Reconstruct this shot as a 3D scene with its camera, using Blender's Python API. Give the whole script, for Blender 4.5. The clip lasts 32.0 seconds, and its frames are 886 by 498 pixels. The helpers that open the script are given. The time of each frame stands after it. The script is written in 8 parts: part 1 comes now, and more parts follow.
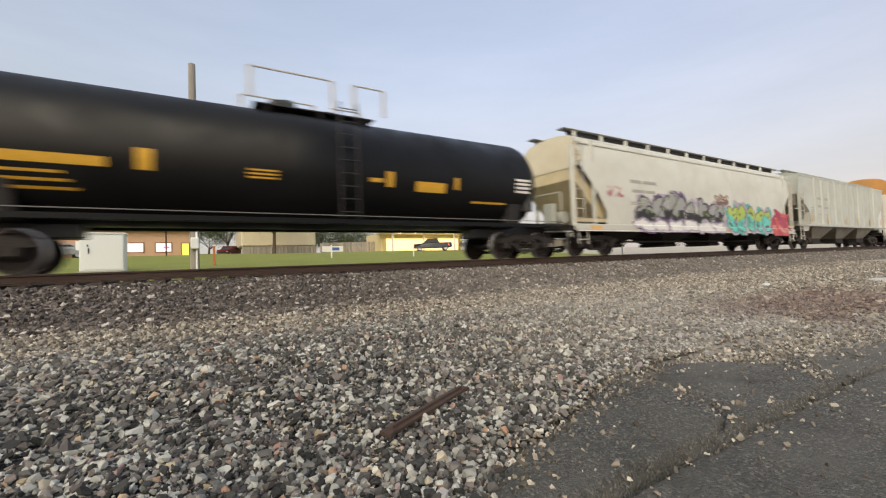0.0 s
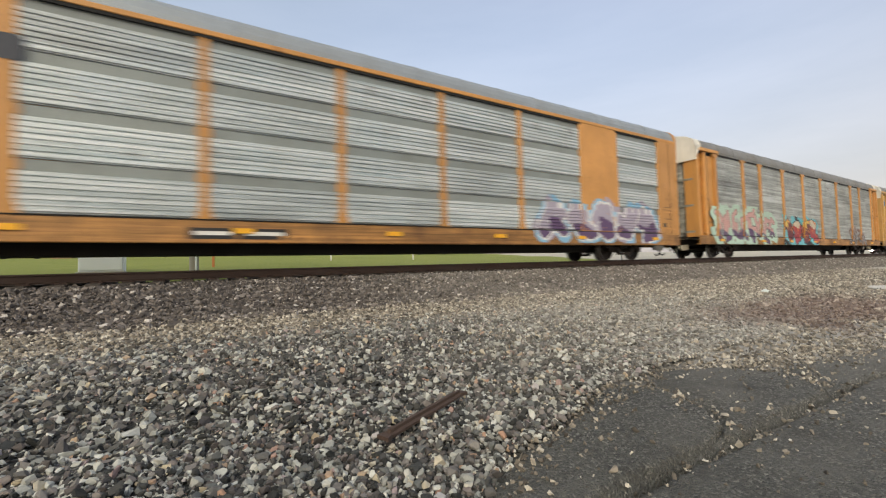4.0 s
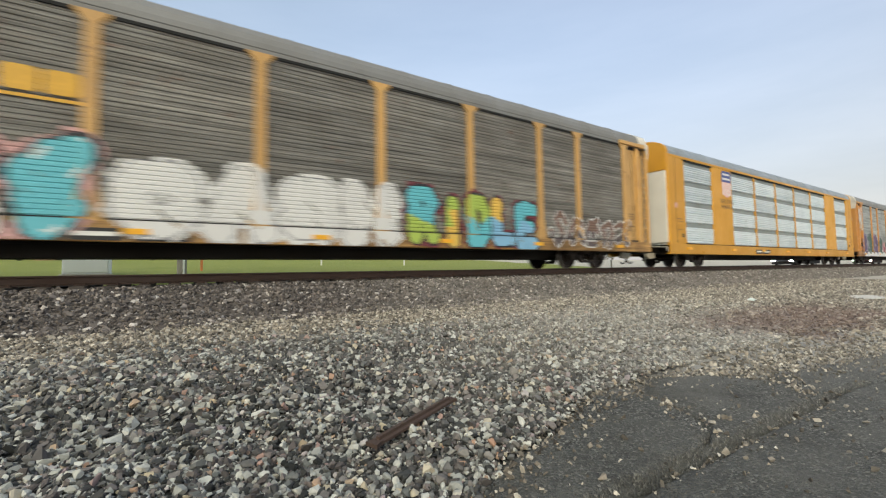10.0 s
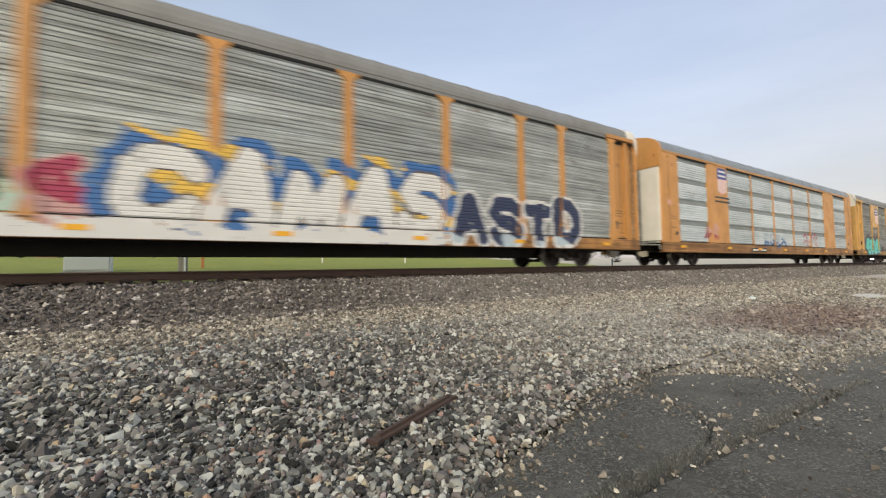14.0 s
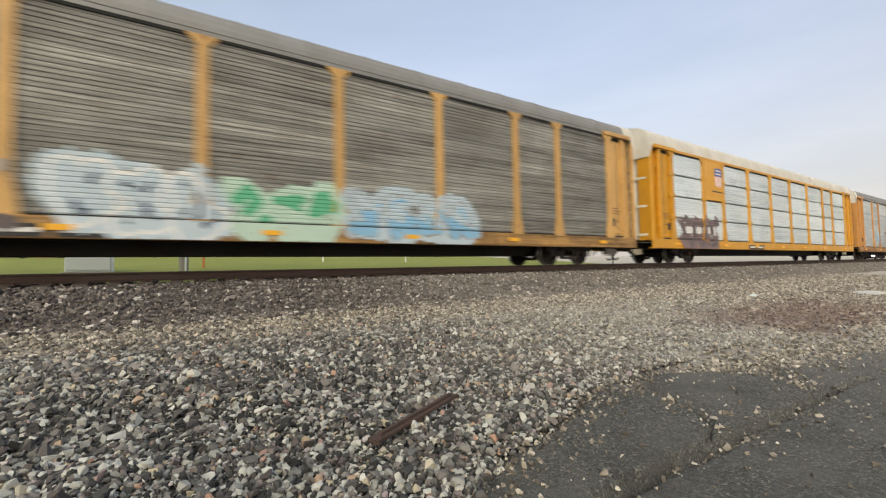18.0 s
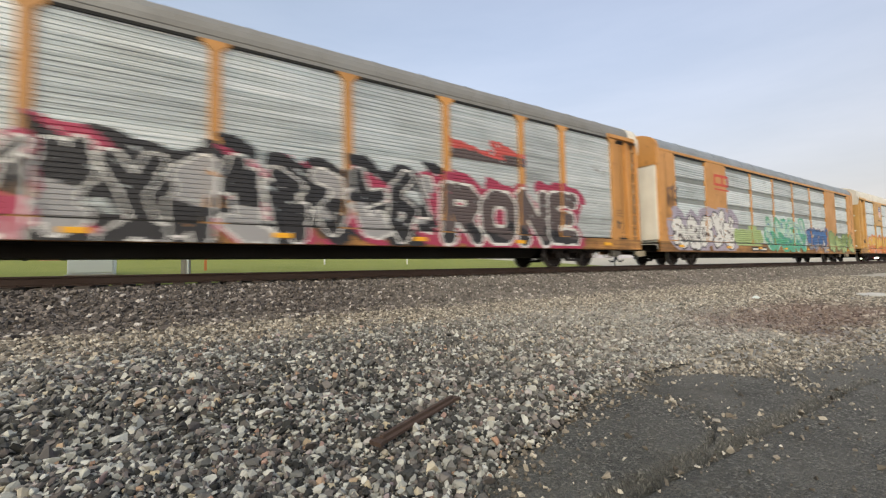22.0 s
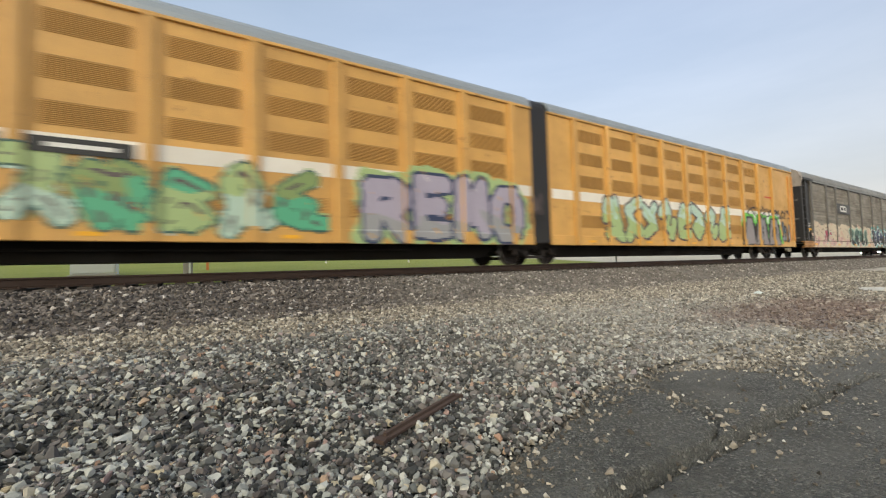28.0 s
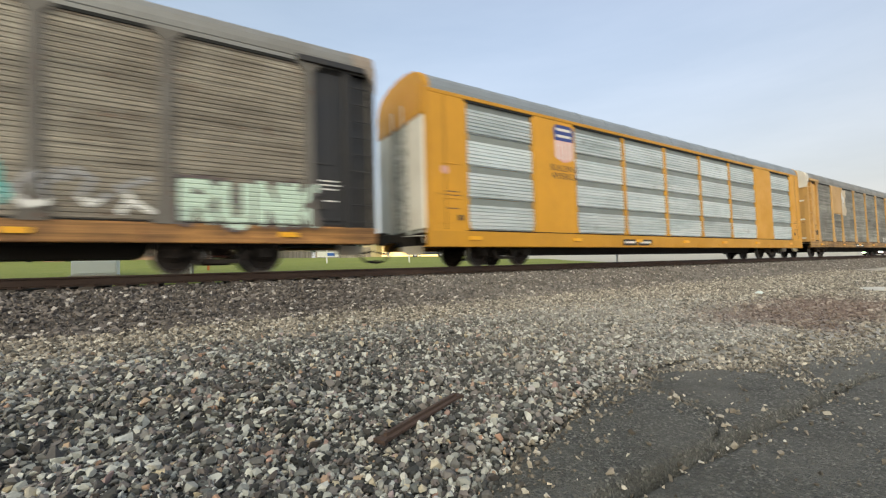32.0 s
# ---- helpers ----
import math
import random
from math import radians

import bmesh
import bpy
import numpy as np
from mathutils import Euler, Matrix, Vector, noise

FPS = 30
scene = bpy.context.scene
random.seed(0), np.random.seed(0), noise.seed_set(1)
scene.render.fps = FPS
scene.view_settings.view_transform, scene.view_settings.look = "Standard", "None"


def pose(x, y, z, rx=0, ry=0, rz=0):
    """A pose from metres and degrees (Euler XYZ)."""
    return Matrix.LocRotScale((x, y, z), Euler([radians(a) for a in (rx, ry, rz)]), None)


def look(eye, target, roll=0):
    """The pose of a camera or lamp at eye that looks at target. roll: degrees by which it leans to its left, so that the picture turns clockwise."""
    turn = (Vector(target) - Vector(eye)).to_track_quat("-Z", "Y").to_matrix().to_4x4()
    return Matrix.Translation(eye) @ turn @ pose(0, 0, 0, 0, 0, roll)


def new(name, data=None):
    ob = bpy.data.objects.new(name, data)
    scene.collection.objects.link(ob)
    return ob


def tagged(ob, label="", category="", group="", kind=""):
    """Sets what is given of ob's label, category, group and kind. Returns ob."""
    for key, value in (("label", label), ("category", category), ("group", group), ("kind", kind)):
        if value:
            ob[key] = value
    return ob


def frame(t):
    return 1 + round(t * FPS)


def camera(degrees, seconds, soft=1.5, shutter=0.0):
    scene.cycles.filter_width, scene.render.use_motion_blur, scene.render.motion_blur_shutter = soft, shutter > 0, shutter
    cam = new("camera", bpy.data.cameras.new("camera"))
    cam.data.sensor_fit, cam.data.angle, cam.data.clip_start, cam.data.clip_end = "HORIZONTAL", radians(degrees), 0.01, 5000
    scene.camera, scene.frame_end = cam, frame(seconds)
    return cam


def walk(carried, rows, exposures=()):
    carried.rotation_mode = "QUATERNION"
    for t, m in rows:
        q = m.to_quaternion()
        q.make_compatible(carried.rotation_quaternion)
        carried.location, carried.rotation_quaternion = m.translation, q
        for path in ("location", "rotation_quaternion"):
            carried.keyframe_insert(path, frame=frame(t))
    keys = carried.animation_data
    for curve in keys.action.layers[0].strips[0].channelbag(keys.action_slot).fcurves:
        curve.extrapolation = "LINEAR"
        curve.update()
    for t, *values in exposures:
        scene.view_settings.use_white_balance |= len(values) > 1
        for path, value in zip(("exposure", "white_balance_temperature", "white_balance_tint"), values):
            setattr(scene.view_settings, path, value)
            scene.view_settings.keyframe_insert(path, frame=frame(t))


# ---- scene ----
EYE_Z = -0.04          # eye height over the rail head, which is z = 0
TRACK = 11.18          # centre line of the track


def aim(yaw, pitch, roll):
    """A pose at the tripod point; yaw from the line across the track, roll to the right."""
    a, b = radians(yaw), radians(pitch)
    eye = Vector((0, 0, EYE_Z))
    return look(eye, eye + Vector((math.sin(a) * math.cos(b), math.cos(a) * math.cos(b), math.sin(b))), -roll)


cam = camera(93.9, 32.0, soft=1.2, shutter=0.5)
walk(cam, [
    (0, aim(31.615, 1.799, 2.060)),
    (0.5, aim(31.565, 1.955, 2.001)),
    (1, aim(31.535, 2.101, 1.860)),
    (1.5, aim(31.595, 2.211, 1.773)),
    (2, aim(31.627, 2.220, 1.700)),
    (2.5, aim(31.596, 2.205, 1.682)),
    (3, aim(31.571, 2.229, 1.613)),
    (3.5, aim(31.640, 2.304, 1.594)),
    (5.5, aim(31.818, 2.235, 1.426)),
    (6, aim(31.772, 2.219, 1.436)),
    (6.5, aim(31.799, 2.265, 1.351)),
    (7, aim(31.989, 2.424, 1.223)),
    (7.5, aim(32.374, 2.616, 1.055)),
    (8, aim(32.580, 2.506, 0.930)),
    (8.5, aim(32.714, 2.413, 0.879)),
    (9, aim(32.833, 2.689, 0.877)),
    (9.5, aim(32.906, 2.940, 0.945)),
    (10, aim(32.928, 3.097, 0.973)),
    (10.5, aim(32.899, 3.161, 0.925)),
    (11, aim(32.880, 3.220, 0.890)),
    (11.5, aim(32.855, 3.243, 0.841)),
    (12, aim(32.837, 3.200, 0.888)),
    (12.5, aim(32.824, 3.071, 0.884)),
    (13, aim(32.808, 2.909, 0.872)),
    (13.5, aim(32.814, 2.806, 0.873)),
    (14, aim(32.814, 2.806, 0.873)),
    (14.5, aim(32.793, 2.699, 0.874)),
    (16.5, aim(32.663, 2.736, 0.981)),
    (17, aim(32.667, 2.686, 1.048)),
    (17.5, aim(32.648, 2.518, 1.129)),
    (18, aim(32.731, 2.636, 1.132)),
    (18.5, aim(32.736, 2.664, 1.179)),
    (19, aim(32.600, 2.751, 1.270)),
    (19.5, aim(32.445, 2.849, 1.325)),
    (20, aim(32.441, 2.942, 1.221)),
    (20.5, aim(32.447, 3.005, 1.150)),
    (21, aim(32.447, 3.015, 1.129)),
    (21.5, aim(32.468, 3.026, 1.172)),
    (22, aim(32.532, 2.940, 1.185)),
    (22.5, aim(32.592, 2.904, 1.212)),
    (23, aim(32.604, 2.832, 1.175)),
    (23.5, aim(32.554, 2.788, 1.225)),
    (24, aim(32.526, 2.756, 1.293)),
    (24.5, aim(32.463, 2.716, 1.272)),
    (25, aim(32.406, 2.595, 1.312)),
    (25.5, aim(32.373, 2.549, 1.338)),
    (27.5, aim(32.311, 2.569, 1.564)),
    (28, aim(32.334, 2.634, 1.641)),
    (28.5, aim(32.356, 2.697, 1.678)),
    (29, aim(32.335, 2.708, 1.641)),
    (29.5, aim(32.317, 2.738, 1.647)),
    (30, aim(32.311, 2.738, 1.643)),
    (30.5, aim(32.284, 2.661, 1.612)),
    (31, aim(32.261, 2.648, 1.639)),
    (31.5, aim(32.251, 2.652, 1.649)),
    (32, aim(32.249, 2.644, 1.665)),
], exposures=[(0, 1.05, 6850, 15), (1, 0.86, 6800, 14), (2, 0.91, 6800, 14), (3, 0.90, 6770, 14), (3.6, 0.99, 6750, 13), (6, 1.07, 6700, 10), (7, 1.13, 6550, 8.5), (8, 1.13, 6350, 7), (9, 1.09, 6280, 7), (10, 1.09, 6450, 8), (11, 1.03, 6570, 9), (12, 0.87, 6530, 12), (13, 0.91, 6600, 12), (14, 1.06, 6620, 12), (15.5, 1.05, 6700, 12), (17, 0.97, 6750, 12), (18, 1.09, 6800, 12), (19, 1.04, 6650, 12), (20, 0.89, 6500, 11), (21, 0.88, 6600, 12), (22, 1.06, 6700, 12.5), (23, 0.98, 6700, 12.5), (24, 0.98, 6650, 12.5), (25, 0.94, 6650, 12.5), (26.5, 1.03, 6600, 11), (28, 1.05, 6550, 9), (29, 1.05, 6450, 7), (30, 1.07, 6550, 7), (31, 1.11, 6600, 7), (32, 1.09, 6600, 8)])

# ---- light ----
SUN_EL, SUN_AZ = 16.0, 225.0      # soft evening light from behind the eye, over its left shoulder
world = bpy.data.worlds.new("dusk_sky")
scene.world = world
world.use_nodes = True
wn = world.node_tree
wn.nodes.clear()
sky = wn.nodes.new("ShaderNodeTexSky")
sky.sky_type = 'NISHITA'
sky.sun_disc = False
sky.sun_elevation = radians(SUN_EL)
sky.sun_rotation = radians(SUN_AZ)
sky.air_density, sky.dust_density, sky.ozone_density = 1.0, 2.0, 1.3
bg = wn.nodes.new("ShaderNodeBackground")
bg.inputs["Strength"].default_value = 0.158
wout = wn.nodes.new("ShaderNodeOutputWorld")
# evening haze: pale and faintly pink towards the horizon all round
wdir = wn.nodes.new("ShaderNodeTexCoord").outputs["Generated"]
wsep = wn.nodes.new("ShaderNodeSeparateXYZ")
wn.links.new(wdir, wsep.inputs[0])
wfade = wn.nodes.new("ShaderNodeMapRange")
wfade.interpolation_type = 'SMOOTHSTEP'
wfade.inputs[1].default_value, wfade.inputs[2].default_value = -0.05, 0.62
wfade.inputs[3].default_value, wfade.inputs[4].default_value = 0.92, 0.42
wn.links.new(wsep.outputs[2], wfade.inputs[0])
wmix = wn.nodes.new("ShaderNodeMix")
wmix.data_type = 'RGBA'
wn.links.new(wfade.outputs[0], wmix.inputs[0])
wn.links.new(sky.outputs["Color"], wmix.inputs[6])
# bluish white towards the sunset, pink on the far side of the sky
wside = wn.nodes.new("ShaderNodeMapRange")
wside.interpolation_type = 'SMOOTHSTEP'
wside.inputs[1].default_value, wside.inputs[2].default_value = -0.2, 0.85
wn.links.new(wsep.outputs[0], wside.inputs[0])
wtint = wn.nodes.new("ShaderNodeMix")
wtint.data_type = 'RGBA'
wn.links.new(wside.outputs[0], wtint.inputs[0])
wtint.inputs[6].default_value = (1.78, 1.82, 1.80, 1)
wtint.inputs[7].default_value = (1.88, 1.75, 1.74, 1)
# thin drawn-out cloud
wstretch = wn.nodes.new("ShaderNodeMapping")
wstretch.inputs["Scale"].default_value = (1.0, 1.0, 5.0)
wn.links.new(wdir, wstretch.inputs["Vector"])
wcloud = wn.nodes.new("ShaderNodeTexNoise")
wcloud.inputs["Scale"].default_value, wcloud.inputs["Detail"].default_value, wcloud.inputs["Roughness"].default_value = 2.2, 6.0, 0.6
wn.links.new(wstretch.outputs["Vector"], wcloud.inputs["Vector"])
wthin = wn.nodes.new("ShaderNodeMapRange")
wthin.inputs[1].default_value, wthin.inputs[2].default_value, wthin.inputs[3].default_value, wthin.inputs[4].default_value = 0.35, 0.7, 0.94, 1.10
wn.links.new(wcloud.outputs["Fac"], wthin.inputs[0])
wveil = wn.nodes.new("ShaderNodeVectorMath")
wveil.operation = 'SCALE'
wn.links.new(wtint.outputs[2], wveil.inputs[0])
wn.links.new(wthin.outputs[0], wveil.inputs["Scale"])
wn.links.new(wveil.outputs[0], wmix.inputs[7])
wn.links.new(wmix.outputs[2], bg.inputs["Color"])
wn.links.new(bg.outputs["Background"], wout.inputs["Surface"])
sun_data = bpy.data.lights.new("sun", 'SUN')
sun_data.energy, sun_data.angle, sun_data.color = 0.88, radians(40), (1.0, 0.93, 0.70)
sun = new("sun", sun_data)
sun.matrix_world = look((-math.sin(radians(SUN_AZ - 180)) * 40, -math.cos(radians(SUN_AZ - 180)) * 40, math.tan(radians(SUN_EL + 26)) * 40), (0, 0, 0))


# ---- materials ----
def node_mat(name):
    m = bpy.data.materials.new(name)
    m.use_nodes = True
    nt = m.node_tree
    return m, nt, nt.nodes["Principled BSDF"]


def link(nt, a, b):
    nt.links.new(a, b)


def noise_node(nt, vec, scale, detail=4.0, rough=0.55):
    n = nt.nodes.new("ShaderNodeTexNoise")
    n.inputs["Scale"].default_value = scale
    n.inputs["Detail"].default_value = detail
    n.inputs["Roughness"].default_value = rough
    link(nt, vec, n.inputs["Vector"])
    return n.outputs["Fac"]


def ramp(nt, fac, stops):
    r = nt.nodes.new("ShaderNodeValToRGB")
    e = r.color_ramp.elements
    while len(e) < len(stops):
        e.new(0.5)
    for i, (p, c) in enumerate(stops):
        e[i].position = p
        e[i].color = (*c, 1) if len(c) == 3 else c
    link(nt, fac, r.inputs["Fac"])
    return r.outputs["Color"]


def mix(nt, fac, a, b, mode='MIX'):
    n = nt.nodes.new("ShaderNodeMix")
    n.data_type = 'RGBA'
    n.blend_type = mode
    for sock, v in ((n.inputs[0], fac), (n.inputs[6], a), (n.inputs[7], b)):
        if isinstance(v, (int, float)):
            sock.default_value = v
        elif isinstance(v, tuple):
            sock.default_value = (*v, 1)
        else:
            link(nt, v, sock)
    return n.outputs[2]


def stretched(nt, vec, sx, sy, sz):
    m = nt.nodes.new("ShaderNodeMapping")
    m.inputs["Scale"].default_value = (sx, sy, sz)
    link(nt, vec, m.inputs["Vector"])
    return m.outputs["Vector"]


def weathered(name, base, rough=0.55, dirt=(0.12, 0.10, 0.08), amount=0.5, metal=0.0, streak=0.5, vary=0.12, rust=0.0, bump=0.15, grain=60.0, scuff=0.0):
    """Old paint or metal: broad stains, streaks that run down, fine grain, and a shade of its own for each piece."""
    m, nt, p = node_mat(name)
    vec = nt.nodes.new("ShaderNodeTexCoord").outputs["Object"]
    info = nt.nodes.new("ShaderNodeObjectInfo").outputs["Random"]
    add = nt.nodes.new("ShaderNodeVectorMath")
    add.operation = 'ADD'
    link(nt, vec, add.inputs[0])
    sc = nt.nodes.new("ShaderNodeMath")
    sc.operation = 'MULTIPLY'
    sc.inputs[1].default_value = 37.0
    link(nt, info, sc.inputs[0])
    link(nt, sc.outputs[0], add.inputs[1])
    v = add.outputs[0]
    broad = ramp(nt, noise_node(nt, v, 0.9, 5, 0.6), [(0.38, (0, 0, 0)), (0.72, (1, 1, 1))])
    run = ramp(nt, noise_node(nt, stretched(nt, v, 5, 5, 0.35), 1.6, 4, 0.6), [(0.42, (0, 0, 0)), (0.75, (1, 1, 1))])
    fine = noise_node(nt, v, grain, 3, 0.6)
    c = mix(nt, info, tuple(x * (1 - vary) for x in base), tuple(min(1, x * (1 + vary)) for x in base))
    f1 = nt.nodes.new("ShaderNodeMath")
    f1.operation = 'MULTIPLY'
    f1.inputs[1].default_value = amount * 0.7
    link(nt, broad, f1.inputs[0])
    c = mix(nt, f1.outputs[0], c, dirt)
    f2 = nt.nodes.new("ShaderNodeMath")
    f2.operation = 'MULTIPLY'
    f2.inputs[1].default_value = streak * amount
    link(nt, run, f2.inputs[0])
    c = mix(nt, f2.outputs[0], c, tuple(0.5 * a + 0.5 * b for a, b in zip(base, dirt)))
    if rust:
        rr = ramp(nt, noise_node(nt, v, 3.5, 6, 0.7), [(0.62 - 0.12 * rust, (0, 0, 0)), (0.72, (1, 1, 1))])
        c = mix(nt, rr, c, (0.14, 0.055, 0.025))
    if scuff:          # long level scratches and chalky smears
        sm = ramp(nt, noise_node(nt, stretched(nt, v, 0.22, 3, 9), 1.5, 6, 0.72), [(0.36, (0.10, 0.10, 0.10)), (0.64, (0.86, 0.86, 0.86))])
        c = mix(nt, scuff, c, sm, 'OVERLAY')
        wide = ramp(nt, noise_node(nt, stretched(nt, v, 0.12, 1, 2.6), 1.3, 4, 0.6), [(0.36, (0.22, 0.21, 0.20)), (0.62, (0.76, 0.76, 0.76))])
        c = mix(nt, scuff * 0.8, c, wide, 'OVERLAY')
        spot = ramp(nt, noise_node(nt, stretched(nt, v, 1.1, 1, 1.7), 1.2, 6, 0.7), [(0.60, (0, 0, 0)), (0.72, (0.75, 0.75, 0.75))])
        c = mix(nt, spot, c, tuple(x * 0.8 for x in dirt))
    c = mix(nt, 0.25, c, ramp(nt, fine, [(0.25, (0.25, 0.25, 0.25)), (0.75, (0.75, 0.75, 0.75))]), 'OVERLAY')
    link(nt, c, p.inputs["Base Color"])
    rg = nt.nodes.new("ShaderNodeMapRange")
    rg.inputs[3].default_value, rg.inputs[4].default_value = max(0.05, rough - 0.12), min(1, rough + 0.15)
    link(nt, broad, rg.inputs[0])
    link(nt, rg.outputs[0], p.inputs["Roughness"])
    p.inputs["Metallic"].default_value = metal
    if bump:
        b = nt.nodes.new("ShaderNodeBump")
        b.inputs["Strength"].default_value = bump
        b.inputs["Distance"].default_value = 0.01
        link(nt, fine, b.inputs["Height"])
        link(nt, b.outputs["Normal"], p.inputs["Normal"])
    return m


def plain(name, base, rough=0.5, metal=0.0, var=0.25, scale=12.0):
    """A small thing's paint, with light mottling."""
    m, nt, p = node_mat(name)
    vec = nt.nodes.new("ShaderNodeTexCoord").outputs["Object"]
    f = noise_node(nt, vec, scale, 4, 0.6)
    link(nt, mix(nt, f, tuple(x * (1 - var) for x in base), tuple(min(1, x * (1 + var)) for x in base)), p.inputs["Base Color"])
    p.inputs["Roughness"].default_value = rough
    p.inputs["Metallic"].default_value = metal
    return m


def glow(name, color, strength):
    m, nt, p = node_mat(name)
    p.inputs["Base Color"].default_value = (*color, 1)
    p.inputs["Emission Color"].default_value = (*color, 1)
    p.inputs["Emission Strength"].default_value = strength
    return m


STEEL = weathered("dark_steel", (0.014, 0.012, 0.010), 0.85, (0.035, 0.026, 0.019), 0.6)
TRUCK = weathered("truck_steel", (0.019, 0.015, 0.013), 0.75, (0.042, 0.029, 0.021), 0.8, rust=0.1)
WHEEL = weathered("wheel_steel", (0.026, 0.020, 0.017), 0.65, (0.035, 0.024, 0.02), 0.6, metal=0.3)
TREAD = plain("worn_tread", (0.45, 0.43, 0.42), 0.3, 0.9)
RAIL_RUST = weathered("rail_rust", (0.044, 0.025, 0.018), 0.8, (0.045, 0.028, 0.022), 0.7, bump=0.3)
RAIL_TOP = plain("rail_polished", (0.5, 0.48, 0.46), 0.25, 0.95)
TIE = weathered("old_tie_wood", (0.06, 0.05, 0.042), 0.9, (0.03, 0.025, 0.02), 0.7, bump=0.5)


# ---- mesh building ----
class Build:
    """Collects solid pieces of one part's mesh."""

    def __init__(self):
        self.v, self.f, self.m = [], [], []
        self.slot = 0

    def add(self, vs, fs):
        n = len(self.v)
        self.v += [tuple(p) for p in vs]
        self.f += [tuple(i + n for i in q) for q in fs]
        self.m += [self.slot] * len(fs)
        return self

    def box(self, x0, x1, y0, y1, z0, z1):
        x0, x1, y0, y1, z0, z1 = min(x0, x1), max(x0, x1), min(y0, y1), max(y0, y1), min(z0, z1), max(z0, z1)
        return self.add([(x0, y0, z0), (x1, y0, z0), (x1, y1, z0), (x0, y1, z0), (x0, y0, z1), (x1, y0, z1), (x1, y1, z1), (x0, y1, z1)],
                        [(0, 3, 2, 1), (4, 5, 6, 7), (0, 1, 5, 4), (1, 2, 6, 5), (2, 3, 7, 6), (3, 0, 4, 7)])

    def soft(self, x0, x1, y0, y1, z0, z1, b=0.01):
        """A box with chamfered edges."""
        x0, x1, y0, y1, z0, z1 = min(x0, x1), max(x0, x1), min(y0, y1), max(y0, y1), min(z0, z1), max(z0, z1)
        bm = bmesh.new()
        bmesh.ops.create_cube(bm, size=1)
        for q in bm.verts:
            q.co = ((x0 + x1) / 2 + q.co.x * (x1 - x0), (y0 + y1) / 2 + q.co.y * (y1 - y0), (z0 + z1) / 2 + q.co.z * (z1 - z0))
        bmesh.ops.bevel(bm, geom=bm.edges[:], offset=b, segments=1, affect='EDGES')
        bm.verts.index_update()
        self.add([q.co[:] for q in bm.verts], [[q.index for q in f.verts] for f in bm.faces])
        bm.free()
        return self

    def prism(self, prof, a0, a1, axis='x'):
        """A closed outline, drawn out along an axis. The outline's pairs are (y, z), (x, z) or (x, y)."""
        n = len(prof)
        put = {'x': lambda a, p: (a, p[0], p[1]), 'y': lambda a, p: (p[0], a, p[1]), 'z': lambda a, p: (p[0], p[1], a)}[axis]
        vs = [put(a0, p) for p in prof] + [put(a1, p) for p in prof]
        fs = [(i, (i + 1) % n, n + (i + 1) % n, n + i) for i in range(n)]
        return self.add(vs, fs + [tuple(range(n - 1, -1, -1)), tuple(range(n, 2 * n))])

    def rod(self, p, q, r, n=8, r2=None):
        p, q = Vector(p), Vector(q)
        d = (q - p).normalized()
        u = d.orthogonal().normalized()
        w = d.cross(u)
        vs = [p + (u * math.cos(a) + w * math.sin(a)) * r for a in (2 * math.pi * i / n for i in range(n))]
        r2 = r if r2 is None else r2
        vs += [q + (u * math.cos(a) + w * math.sin(a)) * r2 for a in (2 * math.pi * i / n for i in range(n))]
        fs = [(i, (i + 1) % n, n + (i + 1) % n, n + i) for i in range(n)]
        return self.add(vs, fs + [tuple(range(n - 1, -1, -1)), tuple(range(n, 2 * n))])

    def turned(self, prof, axis, n=24, centre=(0, 0, 0)):
        """A closed ring or solid turned about an axis: prof holds (along, radius)."""
        k = len(prof)
        vs = []
        for i in range(n):
            a = 2 * math.pi * i / n
            for s, r in prof:
                c, d = r * math.cos(a), r * math.sin(a)
                q = {'x': (s, c, d), 'y': (c, s, d), 'z': (c, d, s)}[axis]
                vs.append((q[0] + centre[0], q[1] + centre[1], q[2] + centre[2]))
        fs = []
        for i in range(n):
            j = (i + 1) % n
            for t in range(k - 1):
                fs.append((i * k + t, i * k + t + 1, j * k + t + 1, j * k + t))
        return self.add(vs, fs)

    def mesh(self, name, *mats, smooth=False):
        me = bpy.data.meshes.new(name)
        me.from_pydata(self.v, [], self.f)
        for q in mats:
            me.materials.append(q)
        if len(mats) > 1:
            me.polygons.foreach_set("material_index", self.m)
        bm = bmesh.new()
        bm.from_mesh(me)
        bmesh.ops.recalc_face_normals(bm, faces=bm.faces)
        bm.to_mesh(me)
        bm.free()
        if smooth:
            me.polygons.foreach_set("use_smooth", [True] * len(me.polygons))
            me.set_sharp_from_angle(angle=radians(35))
        me.update()
        return me


def thing(name, label, category, group="", kind="", at=(0, 0, 0), turn=0):
    ob = new(name)
    ob.empty_display_size = 0.2
    ob.matrix_basis = pose(*at, 0, 0, turn)
    return tagged(ob, label, category, group, kind)


def part(name, what, material=None, parent=None, label="", at=None, smooth=False):
    """One mesh object under a thing or a part; what is a Build or a mesh."""
    me = what.mesh(name, *(material if isinstance(material, tuple) else (material,)), smooth=smooth) if isinstance(what, Build) else what
    ob = new(name, me)
    ob.parent = parent
    if at is not None:
        ob.matrix_basis = at if isinstance(at, Matrix) else pose(*at)
    if label:
        tagged(ob, label)
    return ob


